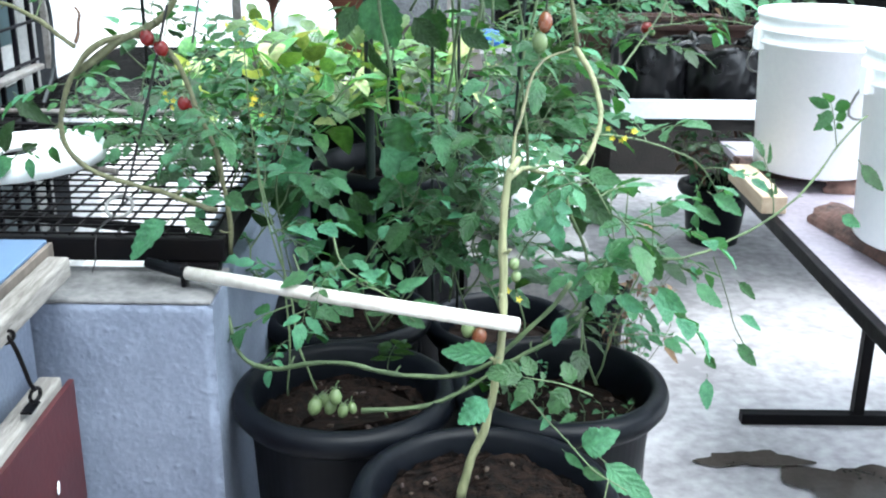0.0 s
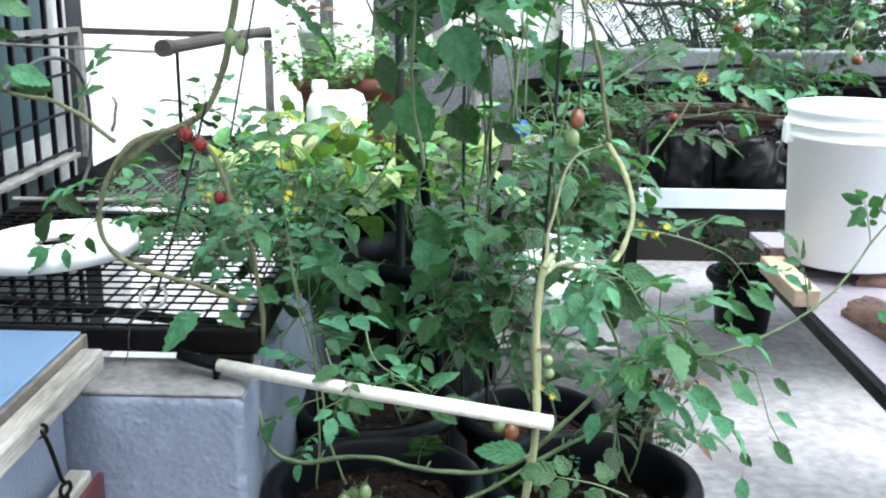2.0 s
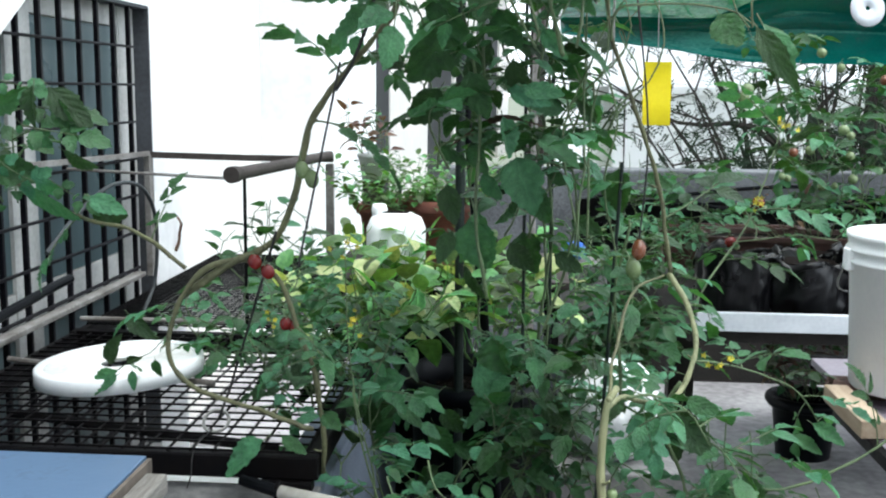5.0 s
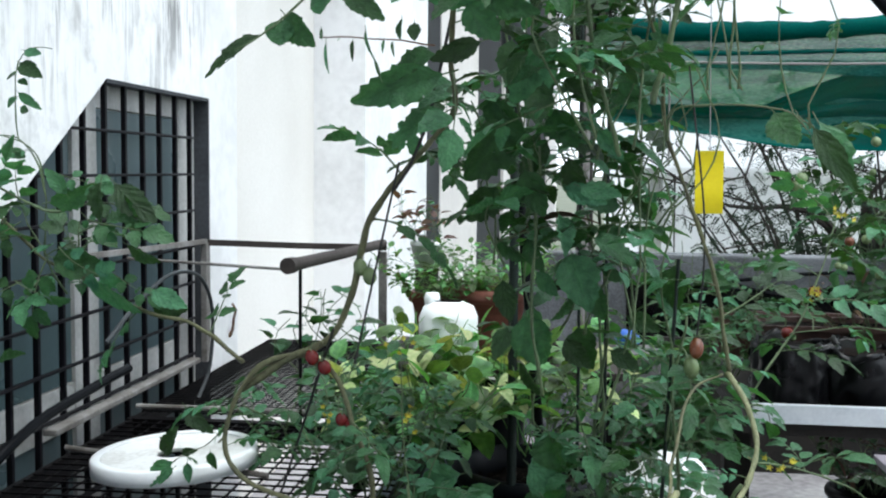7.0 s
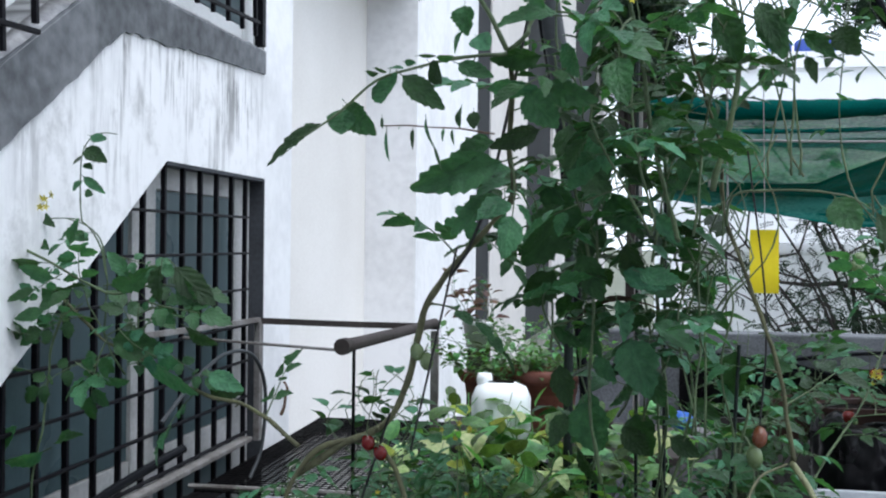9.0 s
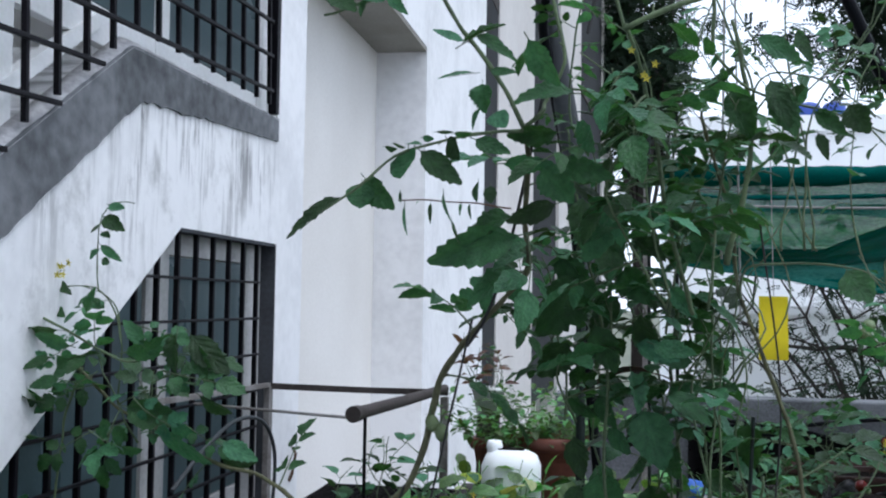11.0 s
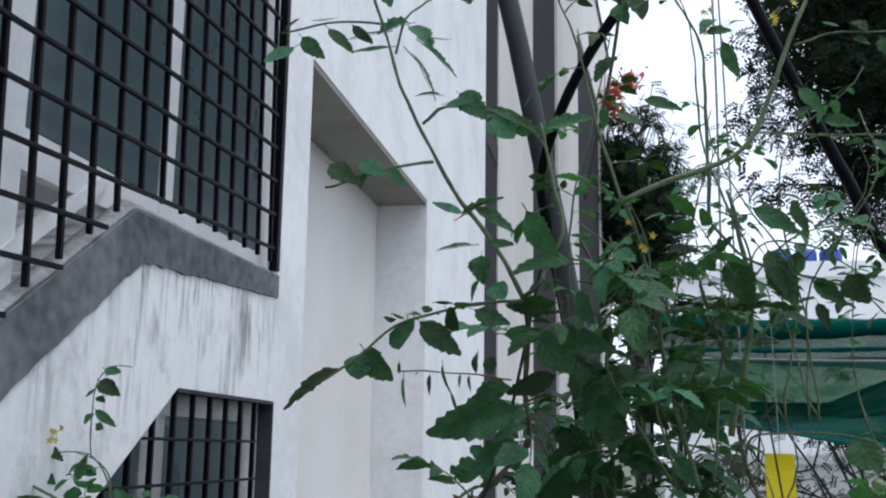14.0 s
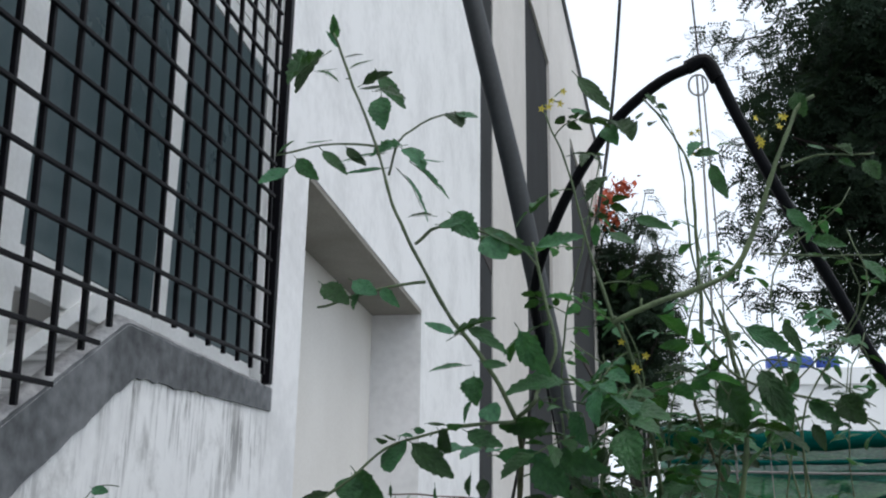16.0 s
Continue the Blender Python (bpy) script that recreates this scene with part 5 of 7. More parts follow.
bush(p3, (0.02, 1.92, 0.55), (0.24, 0.16), 0.70, 1.10, 4, 6, 0.15, TOMATO, 41)
bush(p1, (0.23, 1.52, 0.56), (0.10, 0.06), 0.66, 0.96, 3, 6, 0.15, TOMATO, 66)
vine(p2, VINES["pipe_leaf"], 0.003, 0.0015, 4, 0.09, 67)
vine(p2, VINES["pipe_leaf_b"], 0.003, 0.0015, 3, 0.09, 68)
bush(p3, (0.12, 1.80, 0.52), (0.20, 0.10), 0.62, 1.05, 5, 7, 0.13, TOMATO, 42)
p11 = plant("tall tomato plant tied to strings below the hoop")
bush(p11, (-0.06, 1.72, 1.12), (0.16, 0.14), 1.22, 1.76, 3, 8, 0.15, TOMATO * 2 + BROAD * 2 + DRY, 51)
bush(p11, (0.04, 1.60, 1.12), (0.16, 0.10), 1.22, 1.76, 3, 8, 0.15, TOMATO + BROAD, 52)
bush(p11, (0.02, 1.42, 1.42), (0.18, 0.08), 1.48, 1.78, 3, 7, 0.13, TOMATO, 54)
for k, path in enumerate(([(-0.09, 1.62, 1.36), (-0.093, 1.62, 1.488), (-0.064, 1.63, 1.633), (-0.034, 1.62, 1.756), (-0.067, 1.60, 1.85)], [(-0.01, 1.62, 1.38), (0.008, 1.60, 1.489), (0.037, 1.60, 1.598), (0.071, 1.60, 1.69)], [(-0.14, 1.66, 1.40), (-0.15, 1.66, 1.50), (-0.12, 1.64, 1.60), (-0.13, 1.62, 1.70)], [(-0.13, 1.62, 1.66), (-0.16, 1.62, 1.725), (-0.152, 1.61, 1.857), (-0.118, 1.60, 1.99), (-0.09, 1.60, 2.12)], [(0.0, 1.62, 1.62), (0.01, 1.62, 1.725), (0.044, 1.62, 1.857), (0.086, 1.62, 1.96)], [(0.07, 1.62, 1.66), (0.12, 1.62, 1.725), (0.196, 1.63, 1.795), (0.28, 1.64, 1.81)])):
    vine(p11, path, 0.004, 0.002, 11 if k < 3 else 9, 0.105 if k < 3 else 0.09, 90 + k, meshes=TOMATO + SPARSE)
vine(p1, VINES["right_mid"], 0.004, 0.002, 6, 0.12, 57)
vine(p1, VINES["fork_low"], 0.004, 0.002, 5, 0.13, 58)
bush(p2, (-0.90, 1.75, 1.16), (0.17, 0.06), 1.18, 1.36, 2, 4, 0.125, BROAD, 69)
vine(p2, VINES["lid_sprig"], 0.002, 0.0012, 2, 0.05, 70)
p5 = plant("leafy tomato plant in the pot beside the wall")
bush(p5, (-0.16, 1.76, 0.55), (0.22, 0.10), 0.66, 0.98, 6, 6, 0.12, TOMATO + OVATE, 43)
bush(p5, (-0.38, 1.78, 0.81), (0.13, 0.16), 0.84, 1.04, 9, 6, 0.12, TOMATO, 44)
bush(p5, (-0.55, 2.0, 0.81), (0.16, 0.14), 0.84, 1.0, 7, 5, 0.11, TOMATO + SPARSE, 59)
for c, sd, lb in (((-0.36, 2.22, 0.80), 45, "pepper plant with broad pale green leaves over the mesh edge"), ((-0.12, 2.40, 0.74), 60, "pepper plant with pale green and cream leaves in a black tub"), ((-0.28, 2.66, 0.78), 61, "pepper plant with pale leaves before the planters")):
    pp = plant(lb, group="pepper plants", category="pepper plant", name="pepper_plant")
    bush(pp, c, (0.27, 0.15), 0.82, 1.05, 14, 7, 0.088, PALE, sd, m=M_PALE)
    bush(pp, (c[0], c[1] - 0.06, c[2]), (0.24, 0.12), 0.84, 1.03, 8, 4, 0.085, LIME + PALE[:1], sd + 1000, m=M_PALE)
p16 = plant("young pepper plant with round blue-green leaves on the mesh", group="pepper plants", category="pepper plant", name="pepper_plant")
bush(p16, (-0.60, 2.50, 0.81), (0.16, 0.08), 0.86, 1.10, 9, 7, 0.11, OVATE, 81)
p12 = plant("trailing small-leaved herb over the pot edge", group="herbs", category="herb", name="trailing_herb")
bush(p12, (0.33, 1.70, 0.50), (0.07, 0.07), 0.52, 0.76, 16, 9, 0.035, OVATE + DRY, 62, 0.0014)
p13 = plant("tiny seedlings in the pot soil", group="seedlings", category="seedling", name="seedling_patch")
bush(p13, (0.24, 1.50, 0.475), (0.10, 0.06), 0.50, 0.535, 8, 3, 0.035, OVATE, 63, 0.0012)
bush(p13, (0.15, 1.62, 0.475), (0.05, 0.04), 0.50, 0.56, 4, 3, 0.035, OVATE, 64, 0.0012)
p7 = plant("dark leafy plant in a black pot behind the table", group="shrubs", category="shrub", name="pot_shrub")
bush(p7, (1.06, 3.92, 0.22), (0.26, 0.16), 0.27, 0.62, 22, 9, 0.085, OVATE * 4 + DRY, 47)
p8 = plant("dense green herbs in a brown planter", group="herbs", category="herb", name="herb_bed")
bush(p8, (-0.32, 2.97, 1.02), (0.29, 0.13), 1.03, 1.20, 46, 12, 0.036, PALE + OVATE, 48, 0.0015)
bush(p8, (-0.33, 2.88, 1.02), (0.25, 0.06), 1.03, 1.13, 34, 11, 0.034, PALE, 65, 0.0015)
p10 = plant("dull red leafed plant on the rack", group="shrubs", category="shrub", name="pot_shrub")
bush(p10, (-0.465, 3.05, 1.15), (0.10, 0.07), 1.19, 1.34, 9, 6, 0.055, DULL * 2 + OVATE, 53, 0.0025)
p9 = plant("tall tomato plant with green and red fruit by the parapet")
bush(p9, (1.10, 3.75, 0.75), (0.45, 0.22), 0.9, 1.62, 14, 8, 0.18, TOMATO, 49)
bush(p9, (0.45, 3.55, 0.7), (0.35, 0.2), 0.8, 1.20, 10, 7, 0.15, TOMATO, 50)

bush(p3, (0.16, 1.42, 1.50), (0.17, 0.06), 1.62, 1.98, 4, 6, 0.070, SPARSE * 2 + OVATE, 91, 0.0032)
bush(p3, (0.30, 1.46, 1.45), (0.14, 0.06), 1.55, 1.80, 2, 6, 0.070, SPARSE + OVATE, 92, 0.0030)
bush(p11, (-0.16, 1.62, 1.24), (0.12, 0.08), 1.30, 1.55, 2, 8, 0.15, TOMATO, 73)
bush(p11, (0.08, 1.80, 1.29), (0.10, 0.08), 1.34, 1.58, 4, 7, 0.13, TOMATO, 74)
p14 = plant("bushy tomato plant behind the white sack")
bush(p14, (0.17, 2.95, 0.35), (0.24, 0.14), 0.55, 1.02, 13, 8, 0.17, TOMATO, 72)

p15 = plant("dry brown twigs standing in the troughs", group="shrubs", category="shrub", name="dry_twigs")
bush(p15, (0.95, 3.74, 0.84), (0.30, 0.08), 0.86, 1.06, 16, 2, 0.06, DRY, 76, 0.003, M_BROWNSTEM)

# single large leaves: foot, tip and width to length
BLADES = {
    "left": [(-0.411, 1.480, 0.839, -0.474, 1.468, 0.791, 0.62), (-0.383, 1.480, 0.847, -0.345, 1.468, 0.822, 0.55), (-0.325, 1.500, 0.875, -0.297, 1.488, 0.856, 0.90), (-0.661, 1.600, 1.001, -0.617, 1.588, 0.965, 0.50), (-0.682, 1.600, 0.898, -0.707, 1.588, 0.878, 0.60), (-0.383, 1.550, 0.936, -0.354, 1.538, 0.922, 0.60)],
    "left2": [(-0.211, 1.360, 1.467, -0.275, 1.348, 1.424, 0.50), (-0.900, 1.660, 1.375, -0.818, 1.648, 1.362, 2.00), (-0.803, 1.660, 1.362, -0.731, 1.648, 1.302, 0.50), (-0.787, 1.660, 1.344, -0.761, 1.648, 1.278, 0.50), (-0.873, 1.680, 1.312, -0.824, 1.668, 1.273, 2.00), (-1.163, 1.700, 1.250, -1.070, 1.688, 1.222, 0.40), (-1.111, 1.740, 1.330, -1.046, 1.728, 1.359, 2.00), (-0.819, 1.640, 1.363, -0.828, 1.628, 1.301, 0.50), (-1.144, 1.740, 1.278, -1.061, 1.728, 1.313, 0.50), (-0.716, 1.600, 1.190, -0.655, 1.588, 1.165, 0.50), (-1.161, 1.700, 1.022, -1.075, 1.688, 1.060, 0.50), (-0.988, 1.700, 1.189, -1.077, 1.688, 1.128, 2.00)],
    "mid": [(-0.074, 1.880, 0.914, -0.072, 1.868, 0.839, 0.85), (-0.028, 1.800, 1.119, -0.002, 1.788, 1.053, 0.80), (-0.107, 1.800, 1.157, -0.115, 1.788, 1.066, 0.60), (-0.030, 1.750, 1.248, -0.001, 1.738, 1.189, 0.60), (-0.083, 1.700, 1.438, -0.118, 1.688, 1.364, 0.50), (-0.054, 1.600, 1.366, 0.006, 1.588, 1.342, 0.50), (-0.010, 1.550, 1.292, 0.048, 1.538, 1.257, 0.60), (0.138, 1.600, 1.496, 0.174, 1.588, 1.453, 0.80), (0.272, 1.700, 1.485, 0.306, 1.688, 1.427, 0.80), (0.352, 1.750, 1.474, 0.402, 1.738, 1.370, 0.40), (-0.109, 1.800, 1.136, -0.078, 1.788, 1.060, 0.70), (-0.083, 1.500, 1.571, -0.129, 1.488, 1.489, 0.60), (-0.032, 1.500, 1.369, 0.022, 1.488, 1.339, 0.60)],
}
BLADE = {}
WIDTHS = (0.14, 0.22, 0.36, 0.42, 0.5, 0.62, 0.8, 1.0)
for wd in WIDTHS:
    for sd, droop, fold in ((1, 0.10, 1.0), (2, 0.38, 1.4), (3, 0.18, 2.6), (4, -0.12, 0.6)):
        rng = random.Random(int(wd * 100) + sd)
        bm = bmesh.new()
        add_tube(bm, [Vector((0, -0.16, -0.02)), Vector((0, 0.3, -droop * 0.09)), Vector((0, 0.78, 0.02 - droop * 0.61))], 0.012, 0.004, 4, caps=False)
        for f in bm.faces:
            f.material_index = 1
        add_leaflet(bm, Vector((0, 0, 0)), Vector((0, 1, 0.06)), Vector((0, 0, 1)), 1.0, wd, rng, lobes=wd < 0.9, n=16, droop=droop, deep=0.08, fold=fold)
        me = bpy.data.meshes.new("leaf")
        bm.to_mesh(me)
        bm.free()
        me.materials.append(M_LEAF)
        me.materials.append(M_STEM)
        BLADE[wd, sd] = me


UNDERSIDE = {"window", "thicket", "limb", "column", "skirt", "heavy"}


def blade(owner, a, b, wd, n, key):
    """One leaf from foot to tip, its face turned outward; a width over one calls for a large compound leaf."""
    rng = random.Random(n + len(key) * 50)
    facing = Vector((rng.uniform(-0.4, 0.4), -1, -0.75 if key in UNDERSIDE and n % 4 else 0.7))
    if wd > 1.5:
        return leaf_on(owner, BROAD[n % 3], a, b - a, (b - a).length * 1.12, rng, 24, up=facing)
    near = min(WIDTHS, key=lambda q: abs(q - wd))
    return leaf_on(owner, BLADE[near, (1, 4)[n % 2] if key in ("limb", "sprig", "crest") else 1 + (n * 7 + len(key)) % 4], a, b - a, (b - a).length * 1.05, rng, 32, up=facing)


for key, owner in (("left", p2), ("left2", p2), ("mid", p3)):
    for n, (x0, y0, z0, x1, y1, z1, wd) in enumerate(BLADES[key]):
        blade(owner, Vector((x0, y0, z0)), Vector((x1, y1, z1)), wd, n, key)
# leaves along the upper shoots: foot and tip in x and z, at one depth, and width to length
SPRAYS = {
    "window": (p2, 1.68, [(-0.858, 1.332, -0.737, 1.320, 2.00), (-0.931, 1.326, -0.839, 1.354, 0.45), (-1.021, 1.344, -1.094, 1.298, 2.00), (-1.059, 1.363, -1.116, 1.387, 0.60), (-0.925, 1.233, -0.823, 1.215, 0.50), (-0.935, 1.232, -0.970, 1.110, 2.00), (-0.750, 1.172, -0.685, 1.150, 0.75), (-0.872, 1.195, -0.761, 1.152, 0.50), (-1.029, 1.049, -0.969, 1.060, 0.45), (-1.052, 1.030, -1.129, 0.972, 0.30), (-1.067, 1.227, -1.148, 1.268, 0.55), (-1.089, 1.173, -1.158, 1.188, 0.50), (-0.978, 1.271, -1.067, 1.240, 2.00)]),
    "cover": (p2, 1.74, [(-0.755, 0.880, -0.728, 0.928, 0.62), (-0.738, 0.866, -0.786, 0.826, 0.62), (-0.711, 0.867, -0.705, 0.835, 0.50), (-0.721, 0.885, -0.693, 0.892, 0.50), (-0.669, 0.888, -0.661, 0.862, 0.62)]),
    "sprig": (p2, 1.76, [(-1.022, 1.572, -0.971, 1.538, 0.50), (-1.013, 1.594, -0.974, 1.583, 0.50), (-1.026, 1.520, -0.984, 1.495, 0.36), (-1.028, 1.558, -1.038, 1.539, 0.62), (-1.028, 1.512, -1.042, 1.495, 0.80), (-1.023, 1.493, -0.995, 1.483, 0.50), (-1.024, 1.543, -1.004, 1.533, 0.62), (-1.124, 1.460, -1.077, 1.429, 0.36), (-1.050, 1.424, -1.066, 1.408, 0.50), (-1.045, 1.419, -1.005, 1.399, 0.50), (-1.112, 1.403, -1.082, 1.382, 0.50)]),
    "crest": (p2, 1.25, [(-0.380, 2.086, -0.369, 2.024, 0.50), (-0.374, 2.101, -0.406, 2.089, 0.36), (-0.384, 2.121, -0.345, 2.074, 0.36), (-0.449, 2.132, -0.471, 2.122, 0.36), (-0.471, 2.153, -0.504, 2.103, 0.62), (-0.452, 2.025, -0.478, 2.009, 0.50), (-0.459, 2.011, -0.422, 1.973, 0.36), (-0.426, 2.014, -0.396, 1.983, 0.36), (-0.496, 2.001, -0.466, 1.970, 0.50), (-0.506, 1.987, -0.537, 1.955, 0.80), (-0.522, 2.011, -0.493, 2.016, 0.36)]),
    "strands": (p2, 1.25, [(-0.325, 1.992, -0.290, 1.966, 0.14), (-0.330, 1.983, -0.283, 1.935, 0.14), (-0.347, 1.972, -0.294, 1.929, 0.14), (-0.380, 2.002, -0.432, 1.992, 0.22), (-0.374, 1.980, -0.421, 1.973, 0.14), (-0.348, 2.012, -0.387, 1.996, 0.50), (-0.346, 2.007, -0.314, 1.981, 0.80), (-0.281, 2.056, -0.269, 2.023, 0.80), (-0.274, 2.056, -0.246, 2.040, 0.62), (-0.304, 1.910, -0.334, 1.909, 0.22), (-0.280, 1.911, -0.248, 1.883, 0.80), (-0.236, 1.877, -0.209, 1.851, 1.00), (-0.297, 1.898, -0.259, 1.891, 0.50)]),
    "level": (p2, 1.26, [(-0.241, 1.894, -0.179, 1.856, 0.22), (-0.454, 1.825, -0.416, 1.797, 0.62), (-0.413, 1.828, -0.379, 1.808, 0.62), (-0.399, 1.814, -0.410, 1.790, 0.50), (-0.375, 1.816, -0.352, 1.796, 0.50), (-0.262, 1.713, -0.304, 1.702, 0.36), (-0.275, 1.754, -0.313, 1.762, 0.36), (-0.251, 1.699, -0.249, 1.665, 0.80), (-0.253, 1.668, -0.268, 1.649, 0.36), (-0.236, 1.661, -0.220, 1.642, 1.00), (-0.241, 1.717, -0.204, 1.698, 0.36), (-0.279, 1.750, -0.221, 1.760, 0.36), (-0.260, 1.762, -0.211, 1.736, 0.36)]),
    "limb": (p2, 1.30, [(-0.443, 1.560, -0.519, 1.518, 0.42), (-0.415, 1.578, -0.413, 1.544, 1.00), (-0.411, 1.585, -0.368, 1.545, 0.62), (-0.354, 1.623, -0.348, 1.578, 1.00), (-0.337, 1.621, -0.283, 1.583, 0.50), (-0.302, 1.636, -0.275, 1.610, 0.80), (-0.385, 1.626, -0.368, 1.620, 0.50), (-0.374, 1.630, -0.353, 1.629, 0.50), (-0.354, 1.630, -0.334, 1.624, 0.62), (-0.317, 1.645, -0.293, 1.641, 0.36), (-0.293, 1.642, -0.269, 1.643, 0.50), (-0.335, 1.638, -0.312, 1.634, 0.36), (-0.265, 1.635, -0.217, 1.608, 0.42)]),
    "heavy": (p2, 1.33, [(-0.140, 1.700, -0.215, 1.687, 0.42), (-0.201, 1.772, -0.164, 1.709, 0.50), (-0.232, 1.607, -0.169, 1.603, 0.50), (-0.210, 1.512, -0.325, 1.476, 0.42), (-0.219, 1.537, -0.287, 1.519, 0.62), (-0.265, 1.583, -0.263, 1.556, 0.62), (-0.248, 1.578, -0.245, 1.552, 0.62), (-0.161, 1.647, -0.223, 1.635, 0.50), (-0.180, 1.604, -0.144, 1.560, 0.80), (-0.162, 1.553, -0.223, 1.531, 0.50), (-0.136, 1.662, -0.097, 1.624, 0.62), (-0.151, 1.611, -0.087, 1.588, 0.50)]),
    "withered": (p2, 1.30, [(-0.357, 1.549, -0.355, 1.512, 0.14), (-0.363, 1.568, -0.358, 1.550, 0.22), (-0.322, 1.552, -0.321, 1.529, 0.22), (-0.306, 1.565, -0.301, 1.532, 0.14), (-0.294, 1.530, -0.282, 1.500, 0.14), (-0.338, 1.556, -0.334, 1.546, 0.36), (-0.282, 1.552, -0.282, 1.537, 0.22), (-0.271, 1.551, -0.271, 1.536, 0.22)]),
    "arch": (p3, 1.30, [(0.173, 2.080, 0.178, 2.044, 0.62), (0.184, 2.004, 0.199, 1.990, 0.62), (0.217, 2.000, 0.233, 1.982, 0.80), (0.220, 1.981, 0.234, 1.968, 0.50), (0.253, 1.979, 0.263, 1.953, 0.80), (0.140, 1.883, 0.167, 1.880, 0.50), (0.176, 1.873, 0.214, 1.865, 0.50), (0.150, 1.917, 0.176, 1.883, 0.42), (0.238, 1.846, 0.252, 1.811, 0.62), (0.058, 1.985, 0.074, 1.934, 0.36), (0.050, 2.014, 0.030, 1.991, 0.62), (0.067, 2.007, 0.084, 2.009, 0.50), (0.037, 2.000, 0.068, 1.986, 0.50)]),
    "tall": (p3, 1.46, [(-0.078, 2.033, -0.114, 1.999, 0.80), (-0.077, 1.945, -0.046, 1.919, 0.80), (-0.063, 2.119, -0.041, 2.085, 1.00), (-0.078, 2.113, -0.064, 2.082, 0.80), (-0.119, 2.201, -0.068, 2.146, 0.36), (-0.130, 2.146, -0.101, 2.119, 0.36), (-0.188, 1.925, -0.121, 1.944, 0.36), (-0.041, 1.965, 0.008, 1.948, 0.36), (-0.012, 2.163, -0.008, 2.138, 0.62), (-0.023, 2.133, -0.032, 2.119, 0.62), (-0.001, 2.142, 0.013, 2.131, 0.62), (0.002, 2.128, 0.014, 2.114, 0.62), (-0.004, 2.117, -0.013, 2.100, 0.62)]),
    "bough": (p3, 1.40, [(0.117, 1.726, 0.137, 1.667, 0.50), (0.123, 1.715, 0.146, 1.653, 0.62), (0.151, 1.692, 0.161, 1.712, 0.42), (0.172, 1.684, 0.209, 1.652, 0.50), (0.201, 1.702, 0.193, 1.723, 0.42), (0.215, 1.691, 0.237, 1.652, 0.80), (0.228, 1.683, 0.260, 1.692, 0.36), (0.065, 1.716, 0.093, 1.653, 0.62), (0.098, 1.785, 0.160, 1.758, 0.42), (0.150, 1.791, 0.167, 1.746, 0.36), (0.036, 1.720, 0.079, 1.732, 0.42), (-0.016, 1.725, 0.027, 1.714, 0.50), (0.177, 1.654, 0.187, 1.623, 0.50)]),
    "column": (p11, 1.60, [(-0.214, 1.477, -0.320, 1.433, 2.00), (-0.137, 1.463, -0.197, 1.380, 0.80), (-0.178, 1.503, -0.114, 1.435, 0.50), (-0.091, 1.523, -0.096, 1.450, 0.62), (-0.071, 1.483, -0.041, 1.428, 0.80), (-0.049, 1.410, -0.026, 1.349, 0.62), (-0.138, 1.589, -0.138, 1.514, 0.62), (-0.099, 1.596, -0.076, 1.507, 0.50), (-0.058, 1.529, -0.016, 1.488, 0.50), (-0.158, 1.365, -0.191, 1.304, 0.80), (-0.115, 1.392, -0.087, 1.323, 0.62), (-0.090, 1.448, -0.136, 1.413, 0.50), (-0.062, 1.323, -0.052, 1.263, 0.62)]),
    "skirt": (p11, 1.66, [(-0.041, 1.258, -0.013, 1.176, 0.80), (-0.113, 1.156, -0.095, 1.080, 0.80), (-0.151, 1.214, -0.138, 1.152, 0.62), (-0.072, 0.963, -0.054, 0.907, 1.00), (-0.015, 1.213, 0.010, 1.156, 0.62), (-0.121, 1.082, -0.079, 1.030, 0.62), (-0.097, 1.229, -0.060, 1.195, 0.62), (-0.161, 1.283, -0.123, 1.239, 0.50), (-0.049, 1.121, -0.013, 1.074, 0.62), (-0.111, 1.283, -0.087, 1.231, 0.62), (-0.140, 1.137, -0.166, 1.083, 0.50), (-0.042, 1.194, -0.077, 1.158, 0.62)]),
    "feather": (p3, 1.72, [(0.038, 1.331, -0.043, 1.335, 0.50), (-0.002, 1.277, 0.049, 1.293, 0.62), (0.058, 1.255, 0.117, 1.228, 0.62), (0.127, 1.238, 0.125, 1.169, 0.80), (0.110, 1.357, 0.138, 1.329, 0.62), (0.084, 1.311, 0.055, 1.348, 0.50), (0.096, 1.190, 0.141, 1.156, 0.62), (0.158, 1.266, 0.129, 1.289, 0.50), (0.041, 1.208, 0.003, 1.236, 0.50), (0.051, 1.152, 0.101, 1.132, 0.62), (0.168, 1.229, 0.211, 1.213, 0.50), (0.025, 1.095, 0.071, 1.070, 0.62), (0.108, 1.078, 0.154, 1.035, 0.50)]),
    "veil": (p3, 1.55, [(0.025, 1.531, 0.065, 1.472, 0.42), (0.127, 1.474, 0.159, 1.448, 0.80), (0.233, 1.452, 0.283, 1.423, 1.00), (0.300, 1.457, 0.356, 1.374, 0.36), (0.180, 1.484, 0.209, 1.508, 0.50), (0.252, 1.485, 0.218, 1.464, 0.50), (-0.008, 1.590, 0.039, 1.613, 0.50), (-0.049, 1.550, -0.000, 1.565, 0.50), (0.098, 1.566, 0.064, 1.589, 0.50), (0.139, 1.509, 0.106, 1.524, 0.50), (-0.006, 1.451, 0.028, 1.409, 0.50), (0.052, 1.426, 0.093, 1.394, 0.42), (0.012, 1.385, -0.021, 1.401, 0.50)]),
